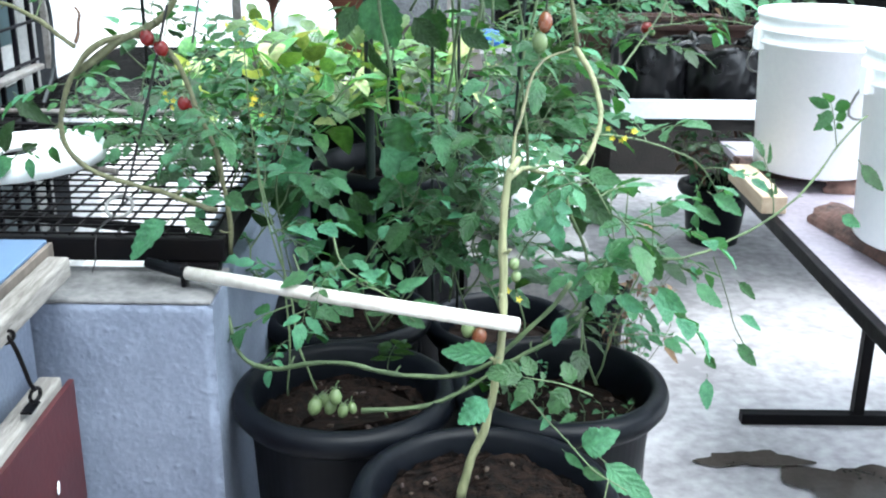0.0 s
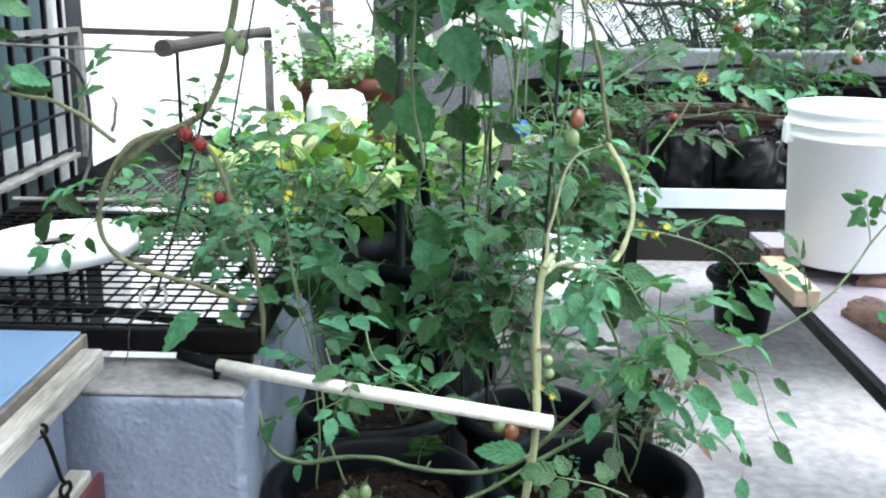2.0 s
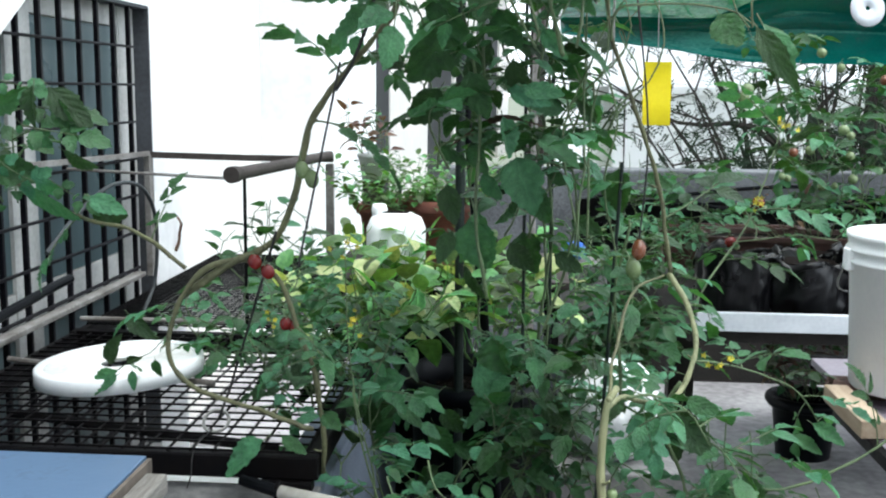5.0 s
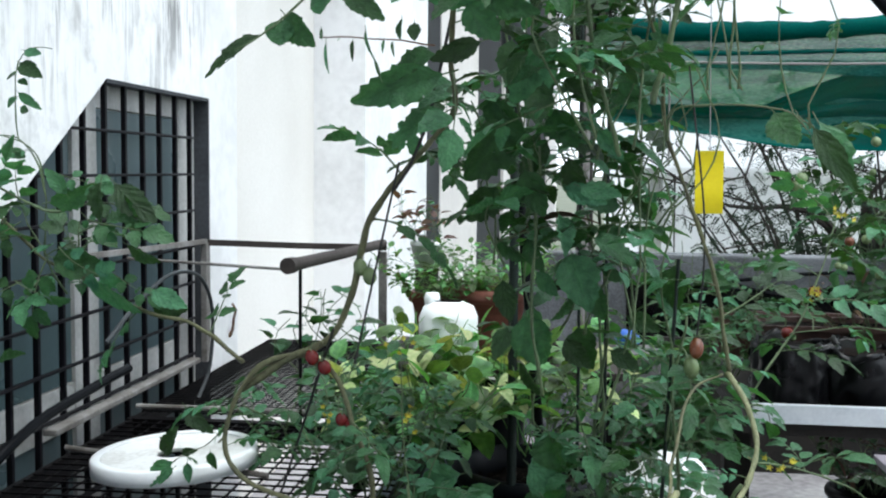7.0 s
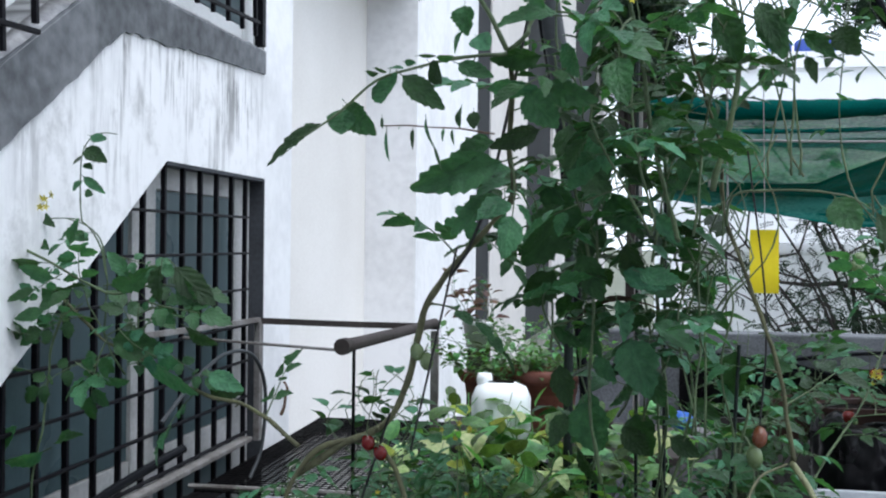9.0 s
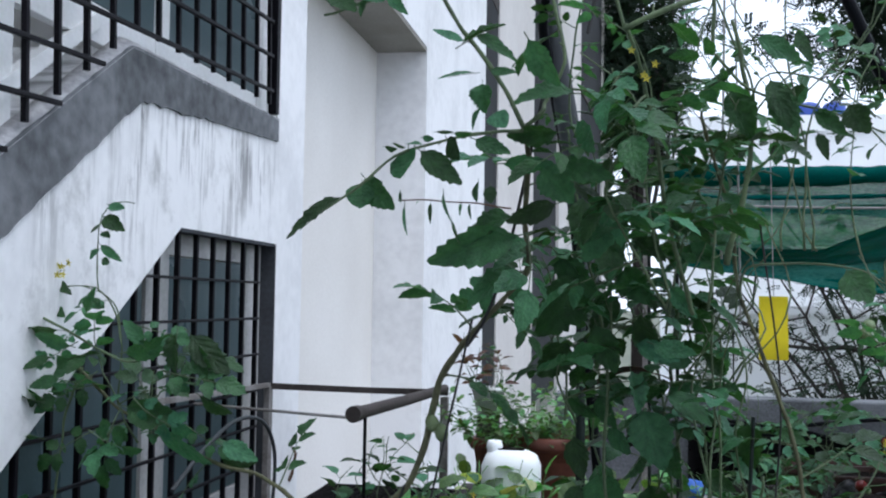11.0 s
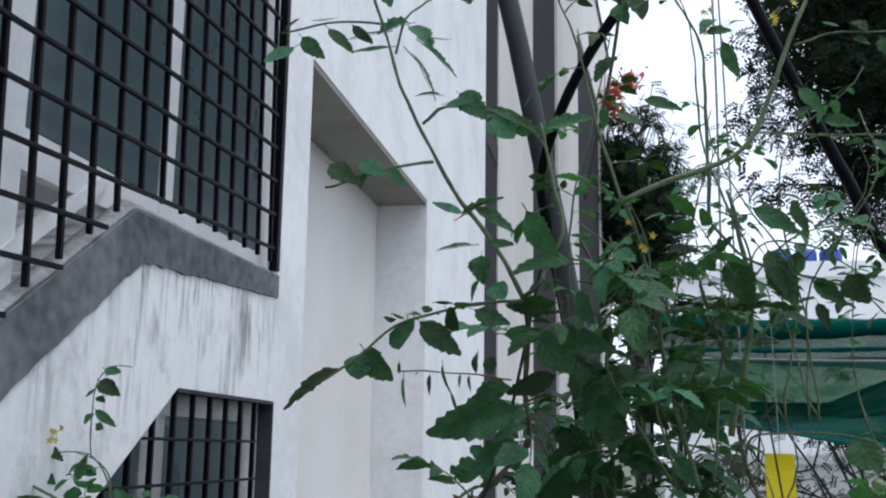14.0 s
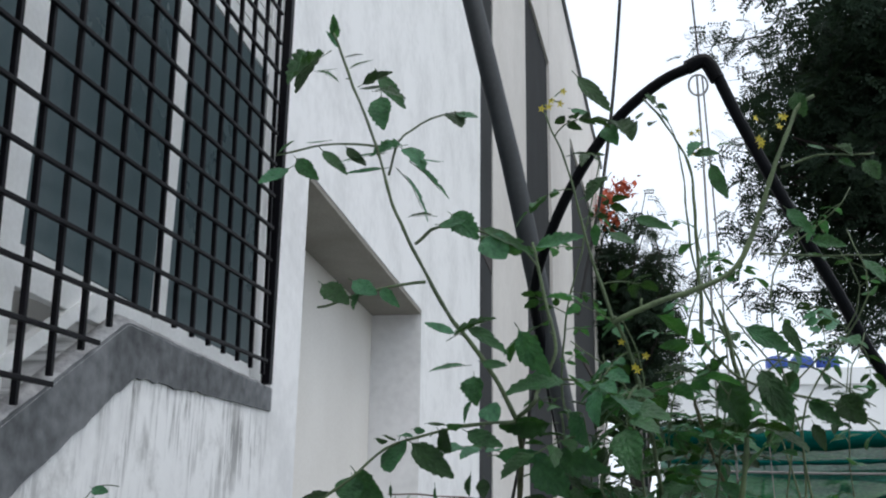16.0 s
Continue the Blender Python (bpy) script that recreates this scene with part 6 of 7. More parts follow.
    "porch": (p5, 1.75, [(-0.225, 0.865, -0.302, 0.826, 0.62), (-0.166, 0.845, -0.224, 0.797, 0.62), (-0.107, 0.887, -0.047, 0.841, 0.80), (-0.067, 0.827, -0.120, 0.789, 0.50), (-0.176, 0.784, -0.145, 0.726, 0.62), (-0.245, 0.792, -0.279, 0.744, 0.50), (-0.027, 0.777, 0.032, 0.751, 0.50), (-0.096, 0.744, -0.045, 0.697, 0.62), (0.011, 0.829, 0.061, 0.793, 0.62), (-0.206, 0.720, -0.255, 0.681, 0.50), (-0.136, 0.690, -0.185, 0.662, 0.50), (-0.016, 0.704, 0.034, 0.668, 0.50), (-0.274, 0.823, -0.322, 0.805, 0.62)]),
    "heart": (p5, 1.80, [(-0.044, 0.928, -0.091, 0.860, 0.90), (-0.312, 0.767, -0.246, 0.808, 0.80), (-0.350, 0.772, -0.387, 0.790, 0.80), (-0.436, 0.706, -0.496, 0.688, 0.50), (-0.167, 0.795, -0.126, 0.757, 0.62), (-0.096, 0.806, -0.025, 0.784, 0.62), (-0.229, 0.736, -0.290, 0.723, 0.50), (-0.148, 0.731, -0.086, 0.714, 0.50), (-0.025, 0.754, -0.066, 0.704, 0.50), (0.015, 0.807, 0.065, 0.790, 0.62), (-0.004, 0.711, 0.047, 0.683, 0.50), (-0.232, 0.654, -0.180, 0.626, 0.50), (-0.169, 0.688, -0.210, 0.659, 0.50)]),
    "pipe_side": (p2, 1.40, [(-0.191, 0.784, -0.228, 0.774, 0.62), (-0.155, 0.769, -0.192, 0.761, 0.50), (-0.104, 0.794, -0.132, 0.811, 0.42), (-0.074, 0.774, -0.115, 0.795, 0.50), (-0.068, 0.766, -0.028, 0.787, 0.42), (-0.076, 0.742, -0.108, 0.732, 0.62), (-0.063, 0.737, -0.028, 0.705, 0.50), (-0.094, 0.772, -0.075, 0.800, 0.42), (-0.141, 0.776, -0.115, 0.764, 0.42)]),
    "shade": (p1, 1.42, [(0.137, 0.912, 0.162, 0.845, 0.62), (0.195, 0.917, 0.236, 0.863, 0.62), (0.162, 0.935, 0.194, 0.904, 0.50), (0.227, 0.799, 0.249, 0.758, 0.80), (0.288, 0.836, 0.317, 0.776, 0.50), (0.314, 0.767, 0.353, 0.733, 0.50), (0.369, 0.774, 0.402, 0.740, 0.50), (0.239, 0.842, 0.265, 0.795, 0.62), (0.261, 0.755, 0.294, 0.725, 0.50), (0.181, 0.719, 0.165, 0.678, 0.50), (0.201, 0.942, 0.248, 0.921, 0.50), (0.114, 0.941, 0.091, 0.907, 0.50)]),
    "foot": (p1, 1.20, [(0.193, 0.702, 0.086, 0.745, 2.00), (0.064, 0.755, 0.001, 0.769, 0.50), (0.059, 0.694, 0.024, 0.668, 0.80), (0.184, 0.628, 0.223, 0.654, 0.80), (0.185, 0.597, 0.215, 0.587, 0.50), (0.216, 0.605, 0.271, 0.561, 0.50), (0.174, 0.671, 0.154, 0.672, 0.50), (0.111, 0.701, 0.089, 0.691, 0.50), (0.141, 0.673, 0.126, 0.659, 0.50), (0.162, 0.620, 0.184, 0.602, 0.42)]),
    "right_hang": (p1, 1.58, [(0.479, 0.714, 0.501, 0.689, 0.50), (0.487, 0.656, 0.520, 0.640, 0.50), (0.487, 0.606, 0.523, 0.573, 0.50), (0.444, 0.541, 0.444, 0.493, 0.50), (0.438, 0.585, 0.452, 0.566, 0.62), (0.391, 0.655, 0.409, 0.634, 0.42), (0.401, 0.742, 0.405, 0.718, 0.50), (0.369, 0.851, 0.347, 0.823, 0.80), (0.422, 0.861, 0.466, 0.832, 0.50), (0.592, 0.995, 0.567, 0.971, 0.62), (0.630, 0.830, 0.655, 0.814, 0.62), (0.649, 0.913, 0.683, 0.876, 0.50), (0.392, 0.842, 0.436, 0.818, 0.42)]),
    "thicket": (p2, 1.66, [(-0.851, 1.299, -0.723, 1.262, 2.00), (-0.905, 1.254, -0.820, 1.191, 2.00), (-0.970, 1.295, -1.039, 1.236, 2.00), (-1.025, 1.337, -1.085, 1.354, 0.50), (-1.043, 1.278, -1.090, 1.266, 0.50), (-0.996, 1.396, -0.975, 1.438, 0.42), (-1.081, 1.238, -1.146, 1.249, 0.62), (-1.095, 1.178, -1.154, 1.200, 0.62), (-0.809, 1.210, -0.730, 1.173, 2.00), (-0.985, 1.194, -0.900, 1.161, 2.00), (-0.889, 1.341, -0.921, 1.384, 0.50), (-0.783, 1.258, -0.732, 1.224, 0.62), (-1.061, 1.317, -1.100, 1.292, 0.50)]),
    "tip": (p2, 1.22, [(-0.441, 2.160, -0.433, 2.191, 0.50), (-0.454, 2.141, -0.494, 2.090, 0.80), (-0.463, 2.115, -0.431, 2.106, 0.36), (-0.426, 2.133, -0.401, 2.137, 0.42), (-0.434, 2.148, -0.454, 2.163, 0.36), (-0.400, 2.091, -0.359, 2.101, 0.42), (-0.380, 2.081, -0.341, 2.065, 0.50), (-0.417, 2.117, -0.387, 2.126, 0.36), (-0.447, 2.171, -0.424, 2.176, 0.36)]),
}
TWIGS = {
    "sprig_stem": (p2, 0.0016, [(-0.977, 1.760, 1.330), (-0.989, 1.760, 1.389), (-1.012, 1.760, 1.427), (-1.045, 1.760, 1.444), (-1.118, 1.760, 1.441)]),
    "sprig_tip": (p2, 0.0014, [(-1.027, 1.760, 1.434), (-1.031, 1.760, 1.502), (-1.024, 1.760, 1.572), (-0.993, 1.760, 1.598), (-0.961, 1.760, 1.596)]),
    "window_stem": (p2, 0.0030, [(-1.187, 1.700, 1.432), (-1.109, 1.700, 1.387), (-1.043, 1.700, 1.358), (-0.989, 1.700, 1.329), (-0.936, 1.700, 1.310), (-0.862, 1.700, 1.328)]),
    "window_low": (p2, 0.0026, [(-1.021, 1.700, 1.298), (-1.047, 1.700, 1.228), (-1.058, 1.700, 1.147), (-1.068, 1.700, 1.066), (-1.083, 1.700, 0.995), (-1.088, 1.700, 0.934)]),
    "crest_branch": (p2, 0.0020, [(-0.383, 1.250, 2.012), (-0.414, 1.250, 2.017), (-0.446, 1.250, 2.018), (-0.478, 1.250, 2.017), (-0.525, 1.250, 2.007)]),
    "bud_branch": (p2, 0.0020, [(-0.366, 1.250, 1.970), (-0.353, 1.250, 2.017), (-0.335, 1.250, 2.033), (-0.308, 1.250, 2.048), (-0.274, 1.250, 2.056)]),
    "level_branch": (p2, 0.0022, [(-0.330, 1.260, 1.875), (-0.316, 1.260, 1.888), (-0.299, 1.260, 1.897), (-0.246, 1.260, 1.890), (-0.181, 1.260, 1.859)]),
    "left_level": (p2, 0.0025, [(-0.315, 1.260, 1.823), (-0.364, 1.260, 1.819), (-0.410, 1.260, 1.807), (-0.459, 1.260, 1.793)]),
    "dead_twig": (p2, 0.0012, [(-0.217, 1.300, 1.545), (-0.249, 1.300, 1.550), (-0.300, 1.300, 1.554), (-0.366, 1.300, 1.556)]),
    "arch_side": (p3, 0.0018, [(0.147, 1.300, 1.974), (0.168, 1.300, 1.981), (0.192, 1.300, 1.987), (0.264, 1.300, 1.988)]),
    "arch_low": (p3, 0.0016, [(0.112, 1.300, 1.858), (0.162, 1.300, 1.854), (0.207, 1.300, 1.853), (0.261, 1.300, 1.852)]),
    "dry_stem": (p3, 0.0030, [(0.046, 1.460, 1.775), (0.047, 1.460, 1.896), (0.044, 1.460, 2.034), (0.026, 1.460, 2.083), (-0.001, 1.460, 2.132), (-0.020, 1.460, 2.156)]),
    "bough_stem": (p3, 0.0022, [(0.045, 1.400, 1.763), (0.087, 1.400, 1.715), (0.144, 1.400, 1.695), (0.200, 1.400, 1.680), (0.259, 1.400, 1.653)]),
    "bough_rise": (p3, 0.0042, [(0.062, 1.420, 1.480), (0.080, 1.420, 1.553), (0.095, 1.420, 1.657), (0.083, 1.420, 1.750), (0.068, 1.420, 1.814)]),
    "veil_stem": (p3, 0.0020, [(0.093, 1.550, 1.435), (0.102, 1.550, 1.479), (0.140, 1.550, 1.488), (0.182, 1.550, 1.488), (0.256, 1.550, 1.481), (0.300, 1.550, 1.457)]),
    "feather_stem": (p3, 0.0026, [(0.009, 1.720, 0.961), (0.044, 1.720, 1.076), (0.060, 1.720, 1.190), (0.030, 1.720, 1.301), (-0.001, 1.720, 1.439), (-0.031, 1.720, 1.576)]),
    "feather_rise": (p3, 0.0022, [(0.119, 1.700, 0.951), (0.125, 1.700, 1.083), (0.103, 1.700, 1.211), (0.118, 1.700, 1.322), (0.079, 1.700, 1.439)]),
    "column_stem": (p11, 0.0030, [(-0.083, 1.620, 1.036), (-0.103, 1.620, 1.162), (-0.096, 1.620, 1.304), (-0.116, 1.620, 1.435), (-0.145, 1.620, 1.583), (-0.164, 1.620, 1.703)]),
}
for key, (owner, y, leaves) in SPRAYS.items():
    for n, (x0, z0, x1, z1, wd) in enumerate(leaves):
        blade(owner, Vector((x0, y, z0)), Vector((x1, y - 0.012, z1)), wd, n, key)
for n, (key, (owner, r, pts)) in enumerate(TWIGS.items()):
    vine(owner, pts, r * 2, r * 1.2, 0, seed=200 + n, m=M_DEAD if key == "dead_twig" else M_STEM, meander=0.002)

# fruit and flowers
for at, r, k, m in [((-0.430, 1.52, 1.104), 0.0125, 1.2, M_RED), ((-0.412, 1.525, 1.088), 0.0125, 1.15, M_RED), ((-0.389, 1.54, 1.005), 0.011, 1.2, M_RED), ((-0.378, 1.545, 1.0), 0.010, 1.2, M_RED), ((-0.352, 1.50, 1.245), 0.012, 1.3, M_GREENFRUIT), ((-0.338, 1.50, 1.232), 0.012, 1.35, M_GREENFRUIT),
                    ((-0.195, 1.44, 0.555), 0.0125, 1.4, M_GREENFRUIT), ((-0.172, 1.45, 0.55), 0.0115, 1.4, M_GREENFRUIT), ((-0.163, 1.44, 0.572), 0.0115, 1.35, M_GREENFRUIT), ((-0.152, 1.44, 0.548), 0.010, 1.4, M_GREENFRUIT), ((-0.138, 1.45, 0.548), 0.008, 1.4, M_GREENFRUIT), ((-0.182, 1.455, 0.558), 0.010, 1.4, M_GREENFRUIT)]:
    fruit(p2, at, r, k, m)
for at, r, k, m in [((0.150, 1.60, 1.122), 0.013, 1.5, M_ORANGE), ((0.143, 1.60, 1.092), 0.014, 1.5, M_GREENFRUIT), ((0.055, 1.42, 0.685), 0.013, 1.3, M_ORANGE), ((0.038, 1.43, 0.692), 0.012, 1.3, M_GREENFRUIT), ((0.095, 1.31, 0.84), 0.008, 1.2, M_GREENFRUIT), ((0.098, 1.31, 0.822), 0.008, 1.2, M_GREENFRUIT), ((0.385, 1.60, 0.595), 0.011, 1.1, M_RED)]:
    fruit(p1, at, r, k, m)
for at, r, k, m in [((0.706, 3.30, 1.023), 0.024, 1.0, M_RED), ((0.589, 3.10, 0.925), 0.022, 1.0, M_RED), ((0.829, 3.40, 1.176), 0.018, 1.0, M_ORANGE), ((0.719, 3.29, 1.007), 0.013, 1.0, M_GREENFRUIT), ((0.603, 3.09, 0.914), 0.011, 1.0, M_GREENFRUIT), ((0.880, 3.40, 1.184), 0.018, 1.0, M_GREENFRUIT), ((0.995, 3.45, 1.247), 0.020, 1.0, M_GREENFRUIT), ((1.018, 3.45, 1.229), 0.016, 1.0, M_GREENFRUIT), ((1.224, 3.45, 1.182), 0.021, 1.0, M_GREENFRUIT), ((1.229, 3.45, 1.077), 0.021, 1.0, M_ORANGE), ((0.665, 3.35, 1.373), 0.023, 1.0, M_GREENFRUIT), ((0.655, 3.35, 1.349), 0.021, 1.0, M_GREENFRUIT), ((0.785, 3.35, 1.103), 0.013, 1.0, M_GREENFRUIT), ((0.803, 3.35, 1.098), 0.013, 1.0, M_GREENFRUIT)]:
    fruit(p4, at, r, k, m)
rngf = random.Random(5)
for k in range(15):
    fruit(p9, (rngf.uniform(0.8, 1.4), rngf.uniform(3.45, 3.7), rngf.uniform(1.05, 1.5)), rngf.uniform(0.012, 0.019), 1.05, rngf.choice([M_GREENFRUIT, M_GREENFRUIT, M_ORANGE]))
blossom(p1, (0.262, 1.53, 0.962), 6, seed=1)
blossom(p1, (0.094, 1.30, 0.80), 2, 0.01, seed=2)
blossom(p2, (-0.285, 1.59, 1.0), 5, seed=3)
blossom(p2, (-0.42, 1.62, 1.0), 4, seed=4)
blossom(p2, (-0.31, 1.60, 1.11), 4, seed=5)
blossom(p2, (-1.117, 1.74, 1.473), 5, 0.016, seed=40, size=0.0085)
blossom(p2, (-1.147, 1.74, 1.456), 5, 0.016, seed=41, size=0.0085)
blossom(p2, (-1.086, 1.74, 1.470), 5, 0.016, seed=42, size=0.0085)
blossom(p2, (-1.191, 1.74, 1.474), 5, 0.016, seed=43, size=0.0085)
blossom(p3, (0.135, 1.28, 2.02), 7, seed=8)
blossom(p3, (-0.05, 1.30, 1.73), 4, seed=9)
blossom(p3, (-0.15, 1.25, 2.06), 5, seed=10)
blossom(p3, (0.06, 1.46, 2.08), 4, seed=11)
blossom(p4, (0.75, 3.15, 1.26), 6, 0.03, seed=12, size=0.010)
blossom(p4, (0.66, 3.05, 1.05), 5, 0.03, seed=13, size=0.011)


# ---- things behind the plants ----
rack = thing("plant_rack", "dark steel rack that carries planters", "rack")
part("shelf", box((-0.56, 2.70, 0.846), (0.10, 3.2, 0.866), 0.002), M_RUST, rack)
for x in (-0.52, 0.06):
    for y in (2.74, 3.16):
        part("leg", box((x - 0.015, y - 0.015, 0), (x + 0.015, y + 0.015, 0.845)), M_STEEL, rack)


def planter(name, label, lo, hi, m, flare=0.02):
    """A rectangular trough with a rolled rim and soil."""
    t = thing(name, label, "planter")
    (x0, y0, z0), (x1, y1, z1) = lo, hi
    bm = bmesh.new()
    def ringv(g, z):
        return [bm.verts.new(p) for p in ((x0 - g, y0 - g, z), (x1 + g, y0 - g, z), (x1 + g, y1 + g, z), (x0 - g, y1 + g, z))]
    h = z1 - z0
    rs = [ringv(-flare, z0), ringv(0, z1 - h * 0.18), ringv(0.010, z1 - h * 0.17), ringv(0.012, z1), ringv(-0.008, z1), ringv(-0.012, z1 - h * 0.15)]
    for a, b in zip(rs, rs[1:]):
        for k in range(4):
            bm.faces.new((a[k], a[(k + 1) % 4], b[(k + 1) % 4], b[k]))
    bm.faces.new(rs[0][::-1])
    bmesh.ops.recalc_face_normals(bm, faces=bm.faces)
    bmesh.ops.bevel(bm, geom=list(bm.edges), offset=0.003, segments=2, affect="EDGES")
    part("trough", bm, m, t)
    part("soil", box((x0 + 0.008, y0 + 0.008, z1 - h * 0.3), (x1 - 0.008, y1 - 0.008, z1 - h * 0.16)), M_SOIL, t)
    return t


bowl = thing("planter", "round reddish brown plastic bowl planter with fine green herbs", "planter", at=(-0.262, 2.955, 0.868))
smooth(part("bowl", lathe([(0, 0), (0.070, 0), (0.074, 0.01), (0.092, 0.145), (0.100, 0.150), (0.112, 0.158), (0.114, 0.182), (0.106, 0.188), (0.098, 0.180), (0.090, 0.12), (0, 0.12)], 48), M_TERRA, bowl))
part("soil", lathe([(0, 0.160), (0.06, 0.164), (0.093, 0.158), (0.090, 0.13), (0, 0.13)], 30), M_SOIL, bowl)
planter("planter", "dark brown plastic planter with herbs", (-0.50, 3.0, 0.868), (-0.36, 3.15, 1.03), M_TERRA)
planter("planter", "dark brown plastic trough behind the grow bags", (0.62, 3.62, 0.76), (1.35, 3.86, 0.872), M_TROUGH)
planter("planter", "dark brown plastic trough by the parapet", (0.5, 3.95, 0.70), (1.05, 4.15, 0.85), M_TROUGH)
crate = thing("slatted_crate", "brown slatted wooden crate on the rack", "crate")
for k in range(4):
    part("slat", box((-0.155 + 0.022 * k, 2.80, 0.867), (-0.136 + 0.022 * k, 2.812, 0.965), 0.002), M_RUST, crate)
part("rail", box((-0.158, 2.813, 0.94), (-0.066, 2.823, 0.955), 0.001), M_RUST, crate)
part("rail", box((-0.158, 2.813, 0.867), (-0.066, 2.823, 0.885), 0.001), M_RUST, crate)
jug = thing("cut_jug", "white plastic jug cut open, with a young plant", "jug", at=(-0.365, 2.76, 0.868))
bm = box((-0.078, -0.060, 0), (0.078, 0.060, 0.168), 0.042)
smooth(part("body", bm, M_WHITE, jug))
part("soil", box((-0.034, -0.018, 0.1685), (0.034, 0.018, 0.171)), M_SOIL, jug)
smooth(part("spout", lathe([(0.020, 0.160), (0.022, 0.176), (0.018, 0.190), (0.014, 0.190), (0.014, 0.165), (0.020, 0.160)], 20), M_WHITE, jug)).location = (-0.045, 0, 0)

t = thing("plant_pot", "small white plastic pot with a dull red plant", "plant pot", "small white pots", at=(-0.465, 3.05, 1.098))
smooth(part("body", lathe([(0, 0), (0.036, 0), (0.047, 0.065), (0.050, 0.065), (0.050, 0.078), (0.044, 0.078), (0.04, 0.055), (0, 0.055)], 28), M_LID, t))
part("soil", lathe([(0, 0.070), (0.042, 0.068), (0.041, 0.058), (0, 0.058)], 20), M_SOIL, t)
tagged(part("stand", box((-0.495, 3.01, 0.867), (-0.435, 3.09, 1.097), 0.003), M_RUST), "small brown stand under a white pot", "stand")

# white channel on legs with grow bags and bricks
bench = thing("grow_bag_bench", "white metal channel shelf carrying black grow bags", "bench")
part("channel", box((0.50, 3.10, 0.656), (2.2, 3.125, 0.712), 0.002), M_ALU, bench)
# Shelf and legs take the near-black colour that holds the bench shade.
part("shelf", box((0.48, 3.127, 0.615), (2.2, 4.3, 0.655), 0.002), M_BENCHSHADE, bench)
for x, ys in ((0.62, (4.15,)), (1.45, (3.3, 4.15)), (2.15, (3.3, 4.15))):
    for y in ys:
        part("leg", box((x - 0.05, y - 0.05, 0), (x + 0.05, y + 0.05, 0.614), 0.004), M_BENCHSHADE, bench)
# Added dark sheet in place of the shade below the shelf.
tagged(part("dark_boarding", box((0.3, 4.9, 0.0), (2.6, 4.93, 0.62)), M_BENCHSHADE), "added dark sheet standing in for the shade under the bench", "boarding", kind="structure")


def grow_bag(at, r, h, seed):
    """A slack film bag: creased walls, a sagging folded-over mouth and soil inside."""
    bm = bmesh.new()
    n, rows = 72, 16
    rings = []
    for j in range(rows + 1):
        u = j / rows
        ring = []
        for k in range(n):
            a = 2 * math.pi * k / n
            q = Vector((math.cos(a) * 1.6, math.sin(a) * 1.6, u * 1.7 + seed * 7))
            ridge = 1 - 2 * abs(noise.noise(q * 1.6)) - 0.8 * abs(noise.noise(q * 3.7)) - 0.35 * abs(noise.noise(q * 8.0))
            slack = 0.10 * math.sin(u * 3.1) + 0.16 * ridge + 0.10 * noise.noise(q)
            lip = 0.16 * max(0.0, u - 0.82) / 0.18
            ring.append(bm.verts.new((r * (1.12 + slack + lip) * math.cos(a), r * (0.98 + slack + lip) * math.sin(a), h * (u - 0.22 * max(0.0, u - 0.86) / 0.14) + h * 0.20 * u * noise.noise(q * 1.3))))
        rings.append(ring)
    for a, b in zip(rings, rings[1:]):
        for k in range(n):
            bm.faces.new((a[k], a[(k + 1) % n], b[(k + 1) % n], b[k])).smooth = True
    bm.faces.new(rings[0][::-1])
    c = bm.verts.new((0, 0, h * 0.66))
    for k in range(n):
        bm.faces.new((rings[-1][k], rings[-1][(k + 1) % n], c))
    for v in bm.verts:
        v.co.z = max(0.0, v.co.z)
    t = thing("grow_bag", "crumpled shiny black plastic grow bag with soil", "grow bag", "grow bags", at=at)
    part("bag", bm, M_BAG, t)
    part("soil", lathe([(0, h * 0.82), (r * 0.8, h * 0.80), (r * 0.8, h * 0.70), (0, h * 0.70)], 20), M_SOIL, t)
    return t


for x, y, r, h, s in [(0.65, 3.31, 0.10, 0.25, 1), (0.87, 3.31, 0.11, 0.23, 2), (1.10, 3.33, 0.115, 0.26, 3), (1.35, 3.32, 0.11, 0.25, 4), (0.96, 3.52, 0.10, 0.22, 5)]:
    grow_bag((x, y, 0.657), r, h, s)

# Added black filler sheet; stands in for the dark planters and hoses here.
sheet = bmesh.new()
grid = [[sheet.verts.new((0.25 + 3.2 * i / 60, 5.402 - 0.012 * noise.noise(Vector((i * 0.35, j * 0.4, 2))), 0.05 + (0.76 + 0.035 * noise.noise(Vector((i * 0.22, 0, 5)))) * j / 8)) for j in range(9)] for i in range(61)]
for ga, gb in zip(grid, grid[1:]):
    for j in range(8):
        sheet.faces.new((ga[j], gb[j], gb[j + 1], ga[j + 1])).smooth = True
bmesh.ops.solidify(sheet, geom=sheet.faces[:], thickness=0.002)
tagged(part("plastic_sheet", sheet, M_BAG), "black filler sheet in place of dark planters by the parapet", "plastic sheet")
# black hoses slung along the parapet
for z, sag, y in ((0.865, 0.030, 5.40), (0.80, 0.045, 5.395), (0.775, 0.02, 5.40)):
    tagged(part("hose", tube(bend([(0.35 + 0.35 * k, y, z + sag * math.sin(1.7 * k + z * 40)) for k in range(8)], 0.06), 0.010, 0.010, 8), M_BLACKPIPE), "black irrigation hose slung along the parapet", "hose", "parapet hoses")
